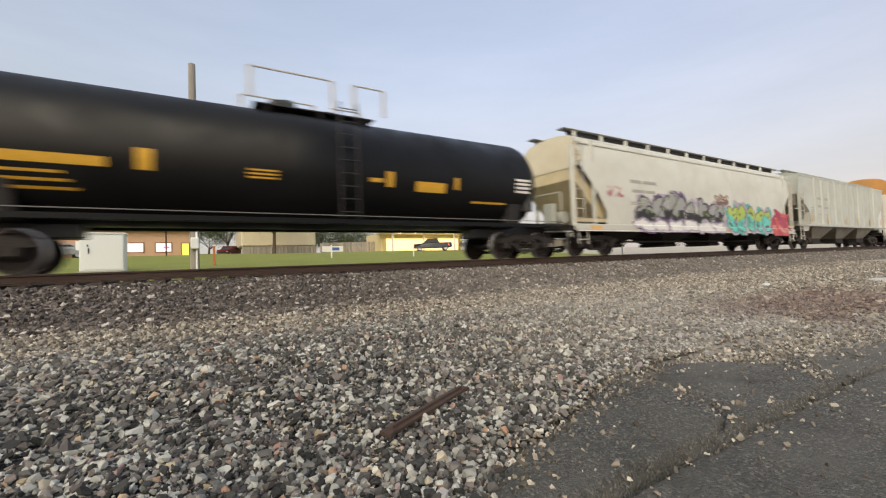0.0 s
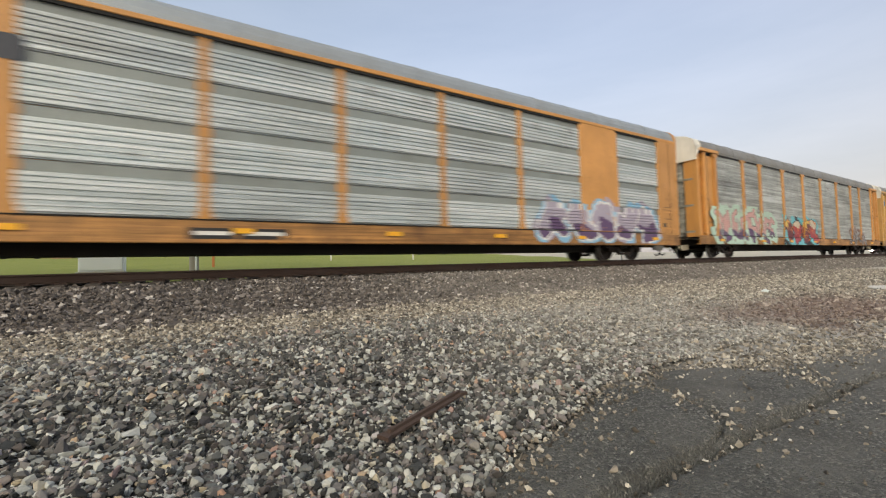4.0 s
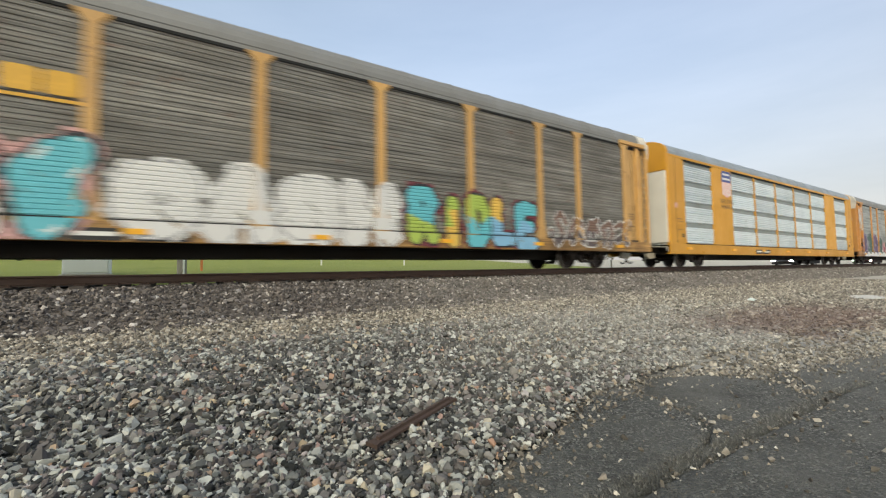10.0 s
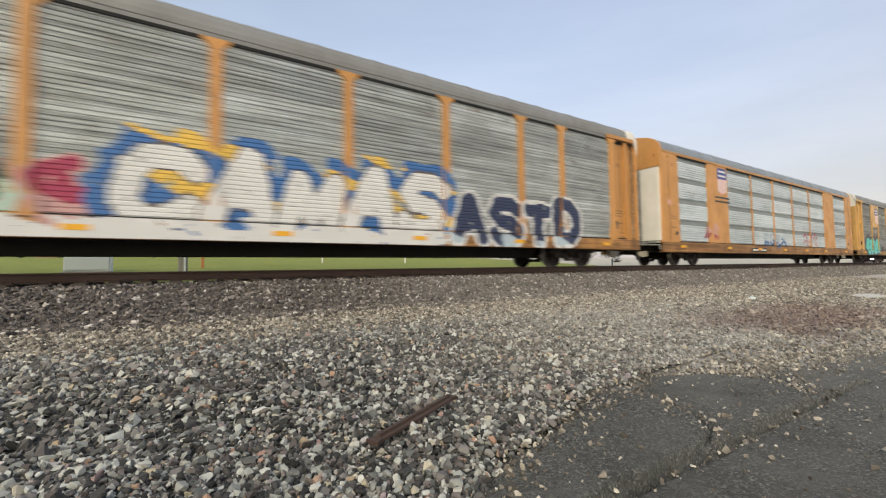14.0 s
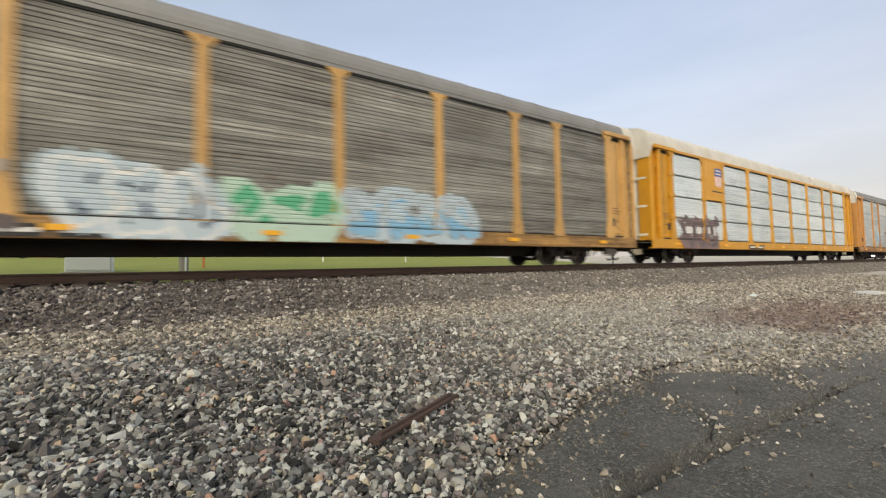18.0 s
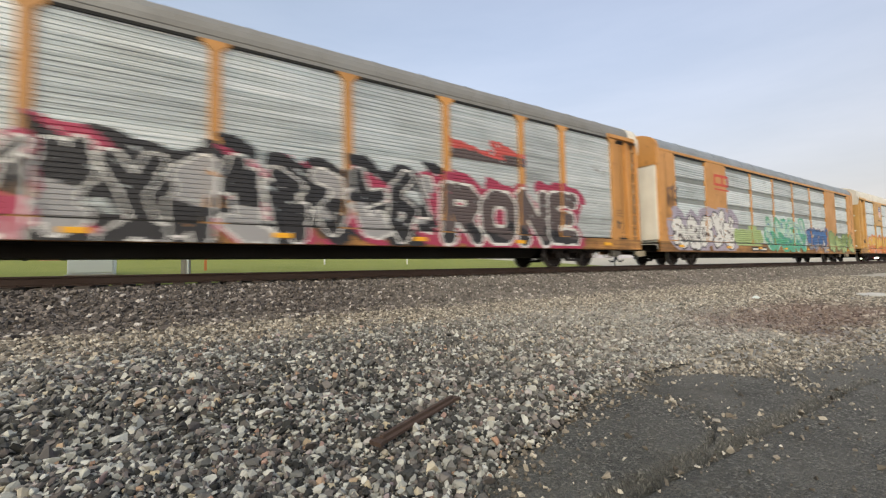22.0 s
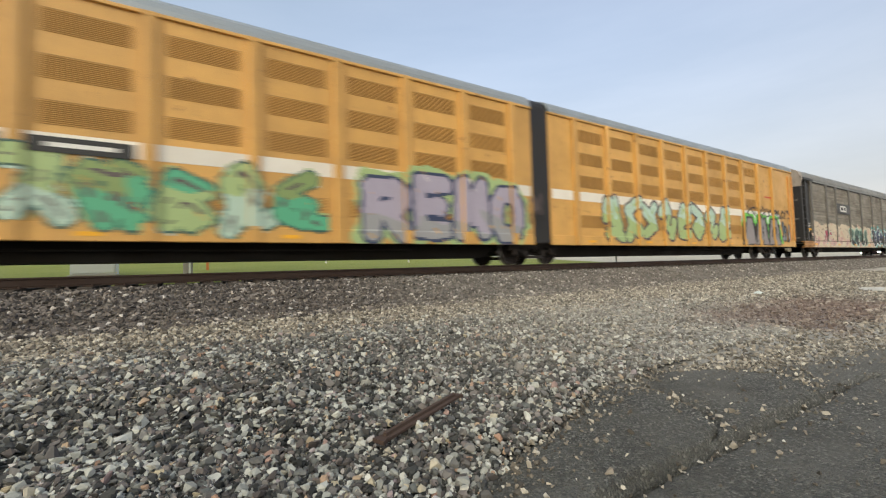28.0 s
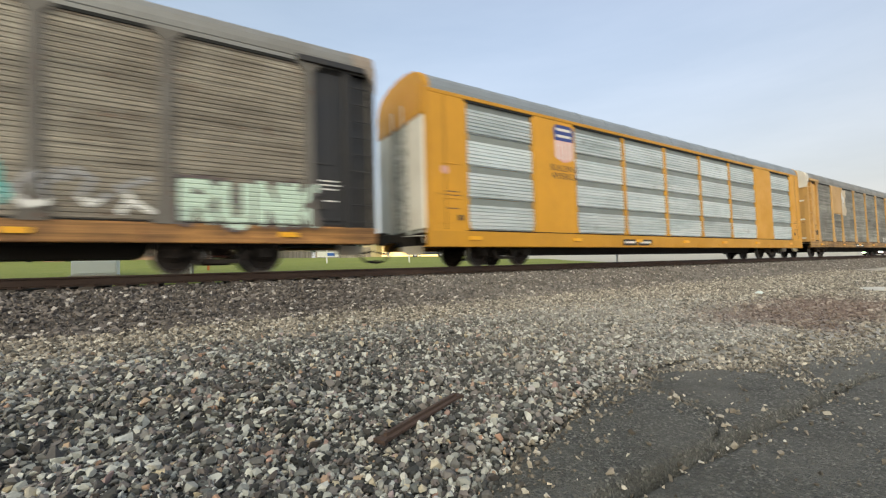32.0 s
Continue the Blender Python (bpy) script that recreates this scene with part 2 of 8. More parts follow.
def raw_mesh(name, verts, tris, material, shade=None):
    """A mesh of triangles from arrays."""
    me = bpy.data.meshes.new(name)
    nv, nf = len(verts), len(tris)
    me.vertices.add(nv)
    me.vertices.foreach_set("co", np.asarray(verts, np.float32).ravel())
    me.loops.add(nf * 3)
    me.loops.foreach_set("vertex_index", np.asarray(tris, np.int32).ravel())
    me.polygons.add(nf)
    me.polygons.foreach_set("loop_start", np.arange(0, nf * 3, 3, dtype=np.int32))
    me.polygons.foreach_set("use_smooth", [False] * nf)
    me.materials.append(material)
    me.update(calc_edges=True)
    me.validate()
    return me


# ---- the ground ----
def smooth_step(a, b, x):
    t = np.clip((x - a) / (b - a), 0, 1)
    return t * t * (3 - 2 * t)


def wave(x, y, f, p):
    return np.sin(x * f + p) * np.cos(y * f * 0.83 + 1.7 * p) + 0.5 * np.sin(x * f * 2.1 + y * f * 1.7 + p * 2.3)


def pile_edge(y):
    """How far the dense loose stones reach along the line, by distance from it."""
    return np.interp(y, [0.0, 1.0, 1.31, 1.5, 1.57, 1.79, 1.97, 2.08, 2.3, 3.0, 6.0], [0.5, 0.8, 1.01, 1.27, 1.55, 2.12, 2.56, 3.3, 9.0, 20.0, 25.0])


def ground_z(x, y):
    """Height of the ground: a yard of gravel and old asphalt, the ballast bank, a grass slope behind."""
    x, y = np.asarray(x, float), np.asarray(y, float)
    z = np.interp(y, [-400, 0, 3, 6.1, 7.5, 9.6, 9.9, 12.5, 12.8, 14.4, 15.6, 17, 48, 65, 400, 4000],
                  [-1.0, -1.0, -0.99, -0.83, -0.77, -0.30, -0.27, -0.27, -0.32, -0.40, -0.12, -0.02, 1.42, 2.15, 2.6, 2.6])
    pile = (1 - smooth_step(-0.15, 0.45, x - pile_edge(y))) * (1 - smooth_step(2.0, 6.5, x)) * smooth_step(0.2, 2.0, y + 0.3 * x) * (1 - smooth_step(4.3, 5.8, y))
    z = z + 0.07 * pile + pile * (0.025 * wave(x, y, 2.3, 0.4) + 0.012 * wave(x, y, 5.1, 1.9))
    z = z - 0.02 * smooth_step(0.0, 0.3, x - pile_edge(y)) * (1 - smooth_step(1.7, 2.1, y))
    near = (1 - smooth_step(7, 9, y)) * smooth_step(-1, 1, y)
    z = z + near * 0.012 * wave(x, y, 1.1, 2.2)
    bank = smooth_step(7.0, 8.0, y) * (1 - smooth_step(9.3, 9.8, y))
    z = z + bank * 0.03 * wave(x, y, 1.9, 0.9)
    far = smooth_step(16, 22, y)
    return z + far * 0.06 * wave(x, y, 0.21, 1.3)


def spaced(spans):
    out = []
    for a, b, d in spans:
        out += list(np.arange(a, b, d))
    return np.array(out + [spans[-1][1]])


GX = spaced([(-1500, -60, 120), (-60, -8, 4), (-8, 12, 0.25), (12, 40, 0.8), (40, 160, 6), (160, 2500, 180)])
GY = spaced([(-600, -20, 80), (-20, -2, 2), (-2, 7, 0.25), (7, 18, 0.2), (18, 80, 3), (80, 300, 20), (300, 3000, 200)])
gx, gy = np.meshgrid(GX, GY, indexing="ij")
gz = ground_z(gx, gy)
gv = np.stack([gx, gy, gz], -1).reshape(-1, 3)
ny = len(GY)
ii, jj = np.meshgrid(np.arange(len(GX) - 1), np.arange(ny - 1), indexing="ij")
q0 = (ii * ny + jj).ravel()
gt = np.concatenate([np.stack([q0, q0 + ny, q0 + ny + 1], 1), np.stack([q0, q0 + ny + 1, q0 + 1], 1)])


def math_node(nt, op, a, b=None):
    n = nt.nodes.new("ShaderNodeMath")
    n.operation = op
    for s, v in zip(n.inputs, (a, b)):
        if v is None:
            continue
        if isinstance(v, (int, float)):
            s.default_value = v
        else:
            link(nt, v, s)
    return n.outputs[0]


def soft_edge(nt, v, a, b):
    r = nt.nodes.new("ShaderNodeMapRange")
    r.interpolation_type = 'SMOOTHSTEP'
    r.inputs[1].default_value, r.inputs[2].default_value = a, b
    link(nt, v, r.inputs[0])
    return r.outputs[0]


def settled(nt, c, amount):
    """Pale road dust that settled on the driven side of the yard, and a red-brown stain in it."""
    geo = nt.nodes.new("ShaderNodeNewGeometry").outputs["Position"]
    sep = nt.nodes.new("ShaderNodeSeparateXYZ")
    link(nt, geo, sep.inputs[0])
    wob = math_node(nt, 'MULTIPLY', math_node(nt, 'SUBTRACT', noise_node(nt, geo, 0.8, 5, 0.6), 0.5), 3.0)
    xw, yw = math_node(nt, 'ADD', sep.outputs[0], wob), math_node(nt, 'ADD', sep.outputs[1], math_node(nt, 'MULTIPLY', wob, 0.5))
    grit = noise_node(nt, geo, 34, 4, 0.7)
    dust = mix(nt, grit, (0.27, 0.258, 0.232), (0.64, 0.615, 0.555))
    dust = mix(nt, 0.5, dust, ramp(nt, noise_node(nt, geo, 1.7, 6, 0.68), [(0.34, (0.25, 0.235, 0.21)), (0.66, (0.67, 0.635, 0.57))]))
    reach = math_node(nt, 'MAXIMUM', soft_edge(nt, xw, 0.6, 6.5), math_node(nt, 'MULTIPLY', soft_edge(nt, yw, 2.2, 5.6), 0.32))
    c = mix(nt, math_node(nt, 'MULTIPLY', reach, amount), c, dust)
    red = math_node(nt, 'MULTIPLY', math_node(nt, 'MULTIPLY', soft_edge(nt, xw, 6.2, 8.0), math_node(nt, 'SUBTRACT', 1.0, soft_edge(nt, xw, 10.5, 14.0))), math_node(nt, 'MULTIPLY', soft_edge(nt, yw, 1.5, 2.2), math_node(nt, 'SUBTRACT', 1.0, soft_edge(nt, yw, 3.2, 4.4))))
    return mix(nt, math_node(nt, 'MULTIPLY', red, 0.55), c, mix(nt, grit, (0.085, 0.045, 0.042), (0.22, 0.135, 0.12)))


def ground_material():
    """Gravel yard, tan worn strip, ballast, grass slope and pale pavement, by their places on the ground."""
    m, nt, p = node_mat("ground_cover")
    geo = nt.nodes.new("ShaderNodeNewGeometry").outputs["Position"]
    sep = nt.nodes.new("ShaderNodeSeparateXYZ")
    link(nt, geo, sep.inputs[0])
    X, Y = sep.outputs[0], sep.outputs[1]
    wob = math_node(nt, 'MULTIPLY', math_node(nt, 'SUBTRACT', noise_node(nt, geo, 0.9, 5, 0.6), 0.5), 1.6)
    yw = math_node(nt, 'ADD', Y, wob)
    n_mid = noise_node(nt, geo, 4, 5, 0.65)
    vor = nt.nodes.new("ShaderNodeTexVoronoi")
    vor.inputs["Scale"].default_value = 34
    link(nt, geo, vor.inputs["Vector"])
    sepc = nt.nodes.new("ShaderNodeSeparateColor")
    link(nt, vor.outputs["Color"], sepc.inputs[0])
    # near-black bed, with the shade between loose stones put into its colour
    gravel = ramp(nt, sepc.outputs[0], [(0.0, (0.012, 0.0125, 0.012)), (0.4, (0.030, 0.030, 0.028)), (0.8, (0.07, 0.069, 0.063)), (1.0, (0.17, 0.167, 0.15))])
    fines = mix(nt, ramp(nt, noise_node(nt, geo, 60, 3, 0.7), [(0.3, (0, 0, 0)), (0.7, (1, 1, 1))]), (0.18, 0.158, 0.127), (0.42, 0.375, 0.305))
    dirt = mix(nt, noise_node(nt, geo, 0.5, 5, 0.6), mix(nt, 0.5, fines, (0.30, 0.265, 0.205)), fines)
    ballast = ramp(nt, sepc.outputs[1], [(0.0, (0.03, 0.024, 0.021)), (0.5, (0.08, 0.065, 0.057)), (0.9, (0.15, 0.125, 0.11)), (1.0, (0.28, 0.25, 0.22))])
    c = mix(nt, soft_edge(nt, yw, 5.3, 6.1), gravel, dirt)
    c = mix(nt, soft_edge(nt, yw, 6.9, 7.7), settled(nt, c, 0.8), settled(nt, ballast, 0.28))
    grass = mix(nt, ramp(nt, noise_node(nt, geo, 0.35, 6, 0.65), [(0.3, (0, 0, 0)), (0.7, (1, 1, 1))]), (0.155, 0.215, 0.034), (0.25, 0.29, 0.06))
    grass = mix(nt, ramp(nt, noise_node(nt, geo, 7, 4, 0.7), [(0.35, (0, 0, 0)), (0.75, (1, 1, 1))]), grass, (0.33, 0.32, 0.10))
    paving = mix(nt, n_mid, (0.47, 0.43, 0.35), (0.60, 0.56, 0.47))
    lim = soft_edge(nt, math_node(nt, 'ADD', X, math_node(nt, 'MULTIPLY', Y, -0.5)), 15.2, 16.0)
    lawn = mix(nt, lim, grass, paving)
    c = mix(nt, soft_edge(nt, math_node(nt, 'ADD', Y, math_node(nt, 'MULTIPLY', wob, 0.3)), 14.2, 14.8), c, lawn)
    link(nt, c, p.inputs["Base Color"])
    p.inputs["Roughness"].default_value = 0.95
    p.inputs["Specular IOR Level"].default_value = 0.25
    b = nt.nodes.new("ShaderNodeBump")
    b.inputs["Strength"].default_value = 0.8
    b.inputs["Distance"].default_value = 0.025
    link(nt, vor.outputs["Distance"], b.inputs["Height"])
    b.invert = True
    link(nt, b.outputs["Normal"], p.inputs["Normal"])
    return m


ground_me = raw_mesh("ground", gv, gt, ground_material())
ground_me.polygons.foreach_set("use_smooth", [True] * len(ground_me.polygons))
ground = tagged(new("ground", ground_me), "gravel yard, ballast bank and grass slope", "ground", "", "structure")

# ---- loose stones ----
OCT = np.array([(1, 0, 0), (-1, 0, 0), (0, 1, 0), (0, -1, 0), (0, 0, 1), (0, 0, -1)], float)
OCT_F = np.array([(0, 2, 4), (2, 1, 4), (1, 3, 4), (3, 0, 4), (2, 0, 5), (1, 2, 5), (3, 1, 5), (0, 3, 5)])
rng = np.random.default_rng(7)


def turns(n):
    q = rng.normal(size=(n, 4))
    q /= np.linalg.norm(q, axis=1)[:, None]
    w, x, y, z = q.T
    return np.stack([np.stack([1 - 2 * (y * y + z * z), 2 * (x * y - z * w), 2 * (x * z + y * w)], -1),
                     np.stack([2 * (x * y + z * w), 1 - 2 * (x * x + z * z), 2 * (y * z - x * w)], -1),
                     np.stack([2 * (x * z - y * w), 2 * (y * z + x * w), 1 - 2 * (x * x + y * y)], -1)], 1)


def broken_stone(points, seed):
    """One crushed stone: the hull of a few points, so that its faces are flat and its edges sharp."""
    r = np.random.default_rng(seed)
    v = r.normal(size=(points, 3))
    v /= np.linalg.norm(v, axis=1)[:, None]
    v = np.sign(v) * np.abs(v) ** 0.80 * r.uniform(0.85, 1.07, (points, 1))
    bm = bmesh.new()
    for q in v:
        bm.verts.new(q)
    out = bmesh.ops.convex_hull(bm, input=bm.verts)
    bmesh.ops.delete(bm, geom=list({e for e in out["geom_interior"] + out["geom_unused"] if isinstance(e, bmesh.types.BMVert)}), context='VERTS')
    bmesh.ops.triangulate(bm, faces=bm.faces)
    bm.verts.index_update()
    shape = np.array([q.co for q in bm.verts]), np.array([[q.index for q in f.verts] for f in bm.faces])
    bm.free()
    return shape


FULL = [broken_stone(14, 40 + k) for k in range(16)]      # near stones
SPARE = [broken_stone(8, 80 + k) for k in range(14)]      # stones farther off
OCTS = [(OCT, OCT_F)]


def stones(px, py, size, sink, shapes=FULL, lift=0.0):
    """Crushed stones at the given spots, each turned and stretched its own way, partly sunk into the ground."""
    lift = np.zeros(len(px)) + lift
    vs, fs, off = [], [], 0
    pick = rng.integers(0, len(shapes), len(px))
    for k, (base, faces) in enumerate(shapes):
        w = np.nonzero(pick == k)[0]
        n = len(w)
        if n == 0:
            continue
        sh = np.stack([rng.uniform(0.95, 1.4, n), rng.uniform(0.8, 1.1, n), rng.uniform(0.6, 0.95, n)], -1)
        v = base[None] * sh[:, None, :] * size[w][:, None, None]
        v = np.einsum("nij,nkj->nki", turns(n), v)
        v[..., 2] *= 0.9
        v[..., 0] += px[w][:, None]
        v[..., 1] += py[w][:, None]
        v[..., 2] += (ground_z(px[w], py[w]) + size[w] * sink + lift[w])[:, None]
        fs.append((faces[None] + (np.arange(n) * len(base))[:, None, None] + off).reshape(-1, 3))
        vs.append(v.reshape(-1, 3))
        off += n * len(base)
    return np.concatenate(vs), np.concatenate(fs)


def stone_material(name, cols, source, dust=0.0):
    m, nt, p = node_mat(name)
    if source == "island":
        fac = nt.nodes.new("ShaderNodeNewGeometry").outputs["Random Per Island"]
    else:
        fac = nt.nodes.new("ShaderNodeObjectInfo").outputs["Random"]
    vec = nt.nodes.new("ShaderNodeNewGeometry").outputs["Position"]
    c = ramp(nt, fac, cols)
    f = noise_node(nt, vec, 45, 5, 0.7)
    c = mix(nt, 0.38, c, ramp(nt, f, [(0.25, (0.22, 0.22, 0.22)), (0.75, (0.76, 0.76, 0.76))]), 'OVERLAY')
    if dust:
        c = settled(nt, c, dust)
    link(nt, c, p.inputs["Base Color"])
    p.inputs["Roughness"].default_value = 0.88
    p.inputs["Specular IOR Level"].default_value = 0.3
    b = nt.nodes.new("ShaderNodeBump")
    b.inputs["Strength"].default_value = 0.35
    b.inputs["Distance"].default_value = 0.004
    link(nt, noise_node(nt, vec, 160, 3, 0.7), b.inputs["Height"])
    link(nt, b.outputs["Normal"], p.inputs["Normal"])
    return m


YARD_COLS = [(0.0, (0.020, 0.021, 0.020)), (0.2, (0.052, 0.054, 0.052)), (0.34, (0.096, 0.084, 0.080)), (0.46, (0.130, 0.138, 0.130)), (0.58, (0.185, 0.157, 0.144)), (0.70, (0.26, 0.266, 0.245)), (0.82, (0.41, 0.415, 0.375)), (0.91, (0.56, 0.56, 0.51)), (0.95, (0.42, 0.36, 0.25)), (0.97, (0.37, 0.22, 0.15)), (0.985, (0.30, 0.25, 0.26)), (1.0, (0.58, 0.57, 0.52))]
BANK_COLS = [(0.0, (0.023, 0.019, 0.018)), (0.35, (0.067, 0.056, 0.052)), (0.65, (0.124, 0.105, 0.096)), (0.90, (0.204, 0.179, 0.163)), (1.0, (0.592, 0.552, 0.509))]
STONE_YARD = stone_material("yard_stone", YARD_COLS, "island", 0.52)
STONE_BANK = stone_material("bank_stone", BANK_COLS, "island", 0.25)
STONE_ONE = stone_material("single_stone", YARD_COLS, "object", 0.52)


def scatter(n, x0, x1, y0, y1):
    return rng.uniform(x0, x1, n), rng.uniform(y0, y1, n)


def yard_spots(n, x0, x1, y0, y1, spill=0.0):
    px, py = scatter(n, x0, x1, y0, y1)
    lim = pile_edge(py) + rng.exponential(0.06 + spill, n) - 0.06
    fade = 1 - smooth_step(5.0, 6.0, py)
    keep = (px < lim) & (px > -0.34 * py - 0.3) & (rng.random(n) < np.maximum(fade, 0.10) * (1.15 - smooth_step(4.0, 11.0, px)))
    return px[keep], py[keep]


# ---- the train ----
def travelled(t):
    """Metres run by the train, against its place at about seven seconds."""
    u = t / 10
    return ((((-0.0721601 * u + 0.533785) * u - 1.34429) * u + 0.359593) * u + 144.582) * u - 101.325


CARS = []        # (thing, x of its centre at travelled = 0, half length)
WHEELSETS = []   # (wheelset, its home in the truck, its car's index)


def yellow_paint(name, base, **k):
    return weathered(name, base, 0.5, (0.20, 0.12, 0.06), k.pop("amount", 0.45), rust=k.pop("rust", 0.06), **k)


PAINT = {
    "bright": yellow_paint("bright_yellow_paint", (0.63, 0.305, 0.018), amount=0.25, rust=0.0),
    "tan": yellow_paint("faded_yellow_paint", (0.60, 0.355, 0.115)),
    "orange": yellow_paint("faded_orange_paint", (0.60, 0.29, 0.08)),
    "black": weathered("black_paint", (0.022, 0.022, 0.024), 0.5, (0.07, 0.06, 0.05), 0.4),
    "grey": weathered("zinc_panels", (0.40, 0.43, 0.42), 0.5, (0.20, 0.20, 0.18), 0.6, metal=0.25, rust=0.04, scuff=0.55, vary=0.2),
    "silver": weathered("worn_silver_panels", (0.53, 0.58, 0.59), 0.45, (0.34, 0.35, 0.34), 0.4, metal=0.25, scuff=0.4, vary=0.14),
    "dull": weathered("dull_zinc_panels", (0.27, 0.27, 0.245), 0.6, (0.13, 0.12, 0.10), 0.7, metal=0.15, rust=0.08, scuff=0.55, vary=0.2),
    "dark": weathered("sooty_zinc_panels", (0.20, 0.195, 0.175), 0.65, (0.10, 0.085, 0.07), 0.7, rust=0.1, scuff=0.55, vary=0.2),
    "white": weathered("new_zinc_panels", (0.71, 0.78, 0.80), 0.4, (0.40, 0.42, 0.42), 0.3, metal=0.3, scuff=0.38),
    "pale": weathered("pale_zinc_panels", (0.66, 0.72, 0.73), 0.45, (0.40, 0.42, 0.41), 0.4, metal=0.3, scuff=0.42, vary=0.15),
    "roof": weathered("grey_roof_sheet", (0.30, 0.33, 0.35), 0.5, (0.18, 0.18, 0.17), 0.4, metal=0.3),
    "roof_dull": weathered("stained_roof_sheet", (0.25, 0.25, 0.24), 0.6, (0.14, 0.13, 0.12), 0.5, metal=0.2),
    "cream": weathered("cream_roof_paint", (0.72, 0.69, 0.61), 0.55, (0.30, 0.27, 0.22), 0.5),
    "end_white": weathered("white_end_door", (0.80, 0.78, 0.71), 0.5, (0.40, 0.36, 0.30), 0.4),
    "hopper": weathered("grey_white_hopper", (0.61, 0.625, 0.57), 0.5, (0.38, 0.33, 0.26), 0.4),
    "hopper_grey": weathered("dusty_grey_hopper", (0.49, 0.52, 0.475), 0.55, (0.30, 0.28, 0.23), 0.5),
    "soot": weathered("brown_sooty_panels", (0.275, 0.25, 0.205), 0.65, (0.095, 0.072, 0.055), 0.8, rust=0.12, scuff=0.42, vary=0.14),
    "cap_grimy": weathered("grimy_roof_cap", (0.36, 0.31, 0.26), 0.65, (0.16, 0.11, 0.08), 0.8, rust=0.2),
    "post_grey": weathered("grimy_post_paint", (0.16, 0.15, 0.135), 0.65, (0.07, 0.055, 0.045), 0.7, rust=0.2),
    "tank": weathered("black_tank", (0.0065, 0.0072, 0.0082), 0.46, (0.011, 0.0115, 0.012), 0.3, streak=0.2, bump=0.015),
}
BAND = weathered("grey_band", (0.26, 0.29, 0.28), 0.6, (0.16, 0.16, 0.15), 0.5, metal=0.2)
# for real gaps and seams, and for shade painted under eaves and hoods
GAP_SHADE = plain("dark_gap_and_shade", (0.012, 0.012, 0.012), 0.9)
MARK_DARK = plain("dark_lettering", (0.05, 0.045, 0.04), 0.6)
FAINT = plain("worn_lettering", (0.20, 0.115, 0.05), 0.6)
MARK_WHITE = plain("white_lettering", (0.75, 0.74, 0.70), 0.6)
MARK_YELLOW = plain("yellow_marking", (0.66, 0.37, 0.035), 0.5)
REFLECT = plain("reflective_yellow", (0.90, 0.42, 0.02), 0.35)
HAND = plain("pale_grab_iron", (0.55, 0.54, 0.50), 0.5, 0.2)


# truck: one set of meshes for all cars
def wheelset_mesh(r=0.42):
    b = Build()
    b.rod((0, -0.98, 0), (0, 0.98, 0), 0.085, 12)
    for s in (-1, 1):
        y = s * 0.75
        prof = [(y - s * 0.02, 0.10), (y + s * 0.09, 0.11), (y + s * 0.085, 0.17), (y + s * 0.02, 0.20), (y + s * 0.015, r - 0.10), (y + s * 0.07, r - 0.075), (y + s * 0.07, r - 0.012)]
        b.turned(prof, 'y', 28)
        b.slot = 1
        b.turned([(y + s * 0.07, r - 0.012), (y + s * 0.065, r), (y - s * 0.04, r + 0.004), (y - s * 0.045, r + 0.028), (y - s * 0.07, r + 0.025)], 'y', 28)
        b.slot = 0
        b.turned([(y - s * 0.07, r + 0.025), (y - s * 0.07, r - 0.08), (y - s * 0.02, r - 0.1), (y - s * 0.02, 0.10)], 'y', 28)
        b.turned([(s * 0.98, 0.0), (s * 0.98, 0.11), (s * 0.90, 0.12), (s * 0.86, 0.12)], 'y', 12)
        for k in range(3):
            a = 2 * math.pi * k / 3
            b.box(0.055 * math.cos(a) - 0.015, 0.055 * math.cos(a) + 0.015, s * 0.975, s * 0.995, 0.055 * math.sin(a) - 0.015, 0.055 * math.sin(a) + 0.015)
    return b.mesh("wheelset", WHEEL, TREAD, smooth=True)


def sideframe_mesh():
    b = Build()
    top = [(-1.18, 0.50), (-1.16, 0.62), (-0.92, 0.66), (-0.55, 0.74), (0.55, 0.74), (0.92, 0.66), (1.16, 0.62), (1.18, 0.50), (0.98, 0.47), (0.68, 0.50), (0.45, 0.62), (-0.45, 0.62), (-0.68, 0.50), (-0.98, 0.47)]
    b.prism(top, -0.075, 0.075, 'y')
    b.prism([(-0.66, 0.49), (-0.36, 0.20), (0.36, 0.20), (0.66, 0.49), (0.52, 0.50), (0.28, 0.29), (-0.28, 0.29), (-0.52, 0.50)], -0.07, 0.07, 'y')
    for s in (-1, 1):
        b.soft(s * 0.40, s * 0.29, -0.065, 0.065, 0.27, 0.64, 0.015)
        b.soft(s * 0.85 - 0.14, s * 0.85 + 0.14, -0.10, 0.10, 0.30, 0.55, 0.03)
    return b.mesh("sideframe", TRUCK)


def spring_mesh():
    b = Build()
    for x in (-0.19, -0.065, 0.065, 0.19):
        for k in range(5):
            b.turned([(0.30 + k * 0.05, 0.035), (0.315 + k * 0.05, 0.058), (0.33 + k * 0.05, 0.035)], 'z', 8, (x, 0, 0))
    b.box(-0.27, 0.27, -0.06, 0.06, 0.555, 0.60)
    return b.mesh("spring_nest", TRUCK)


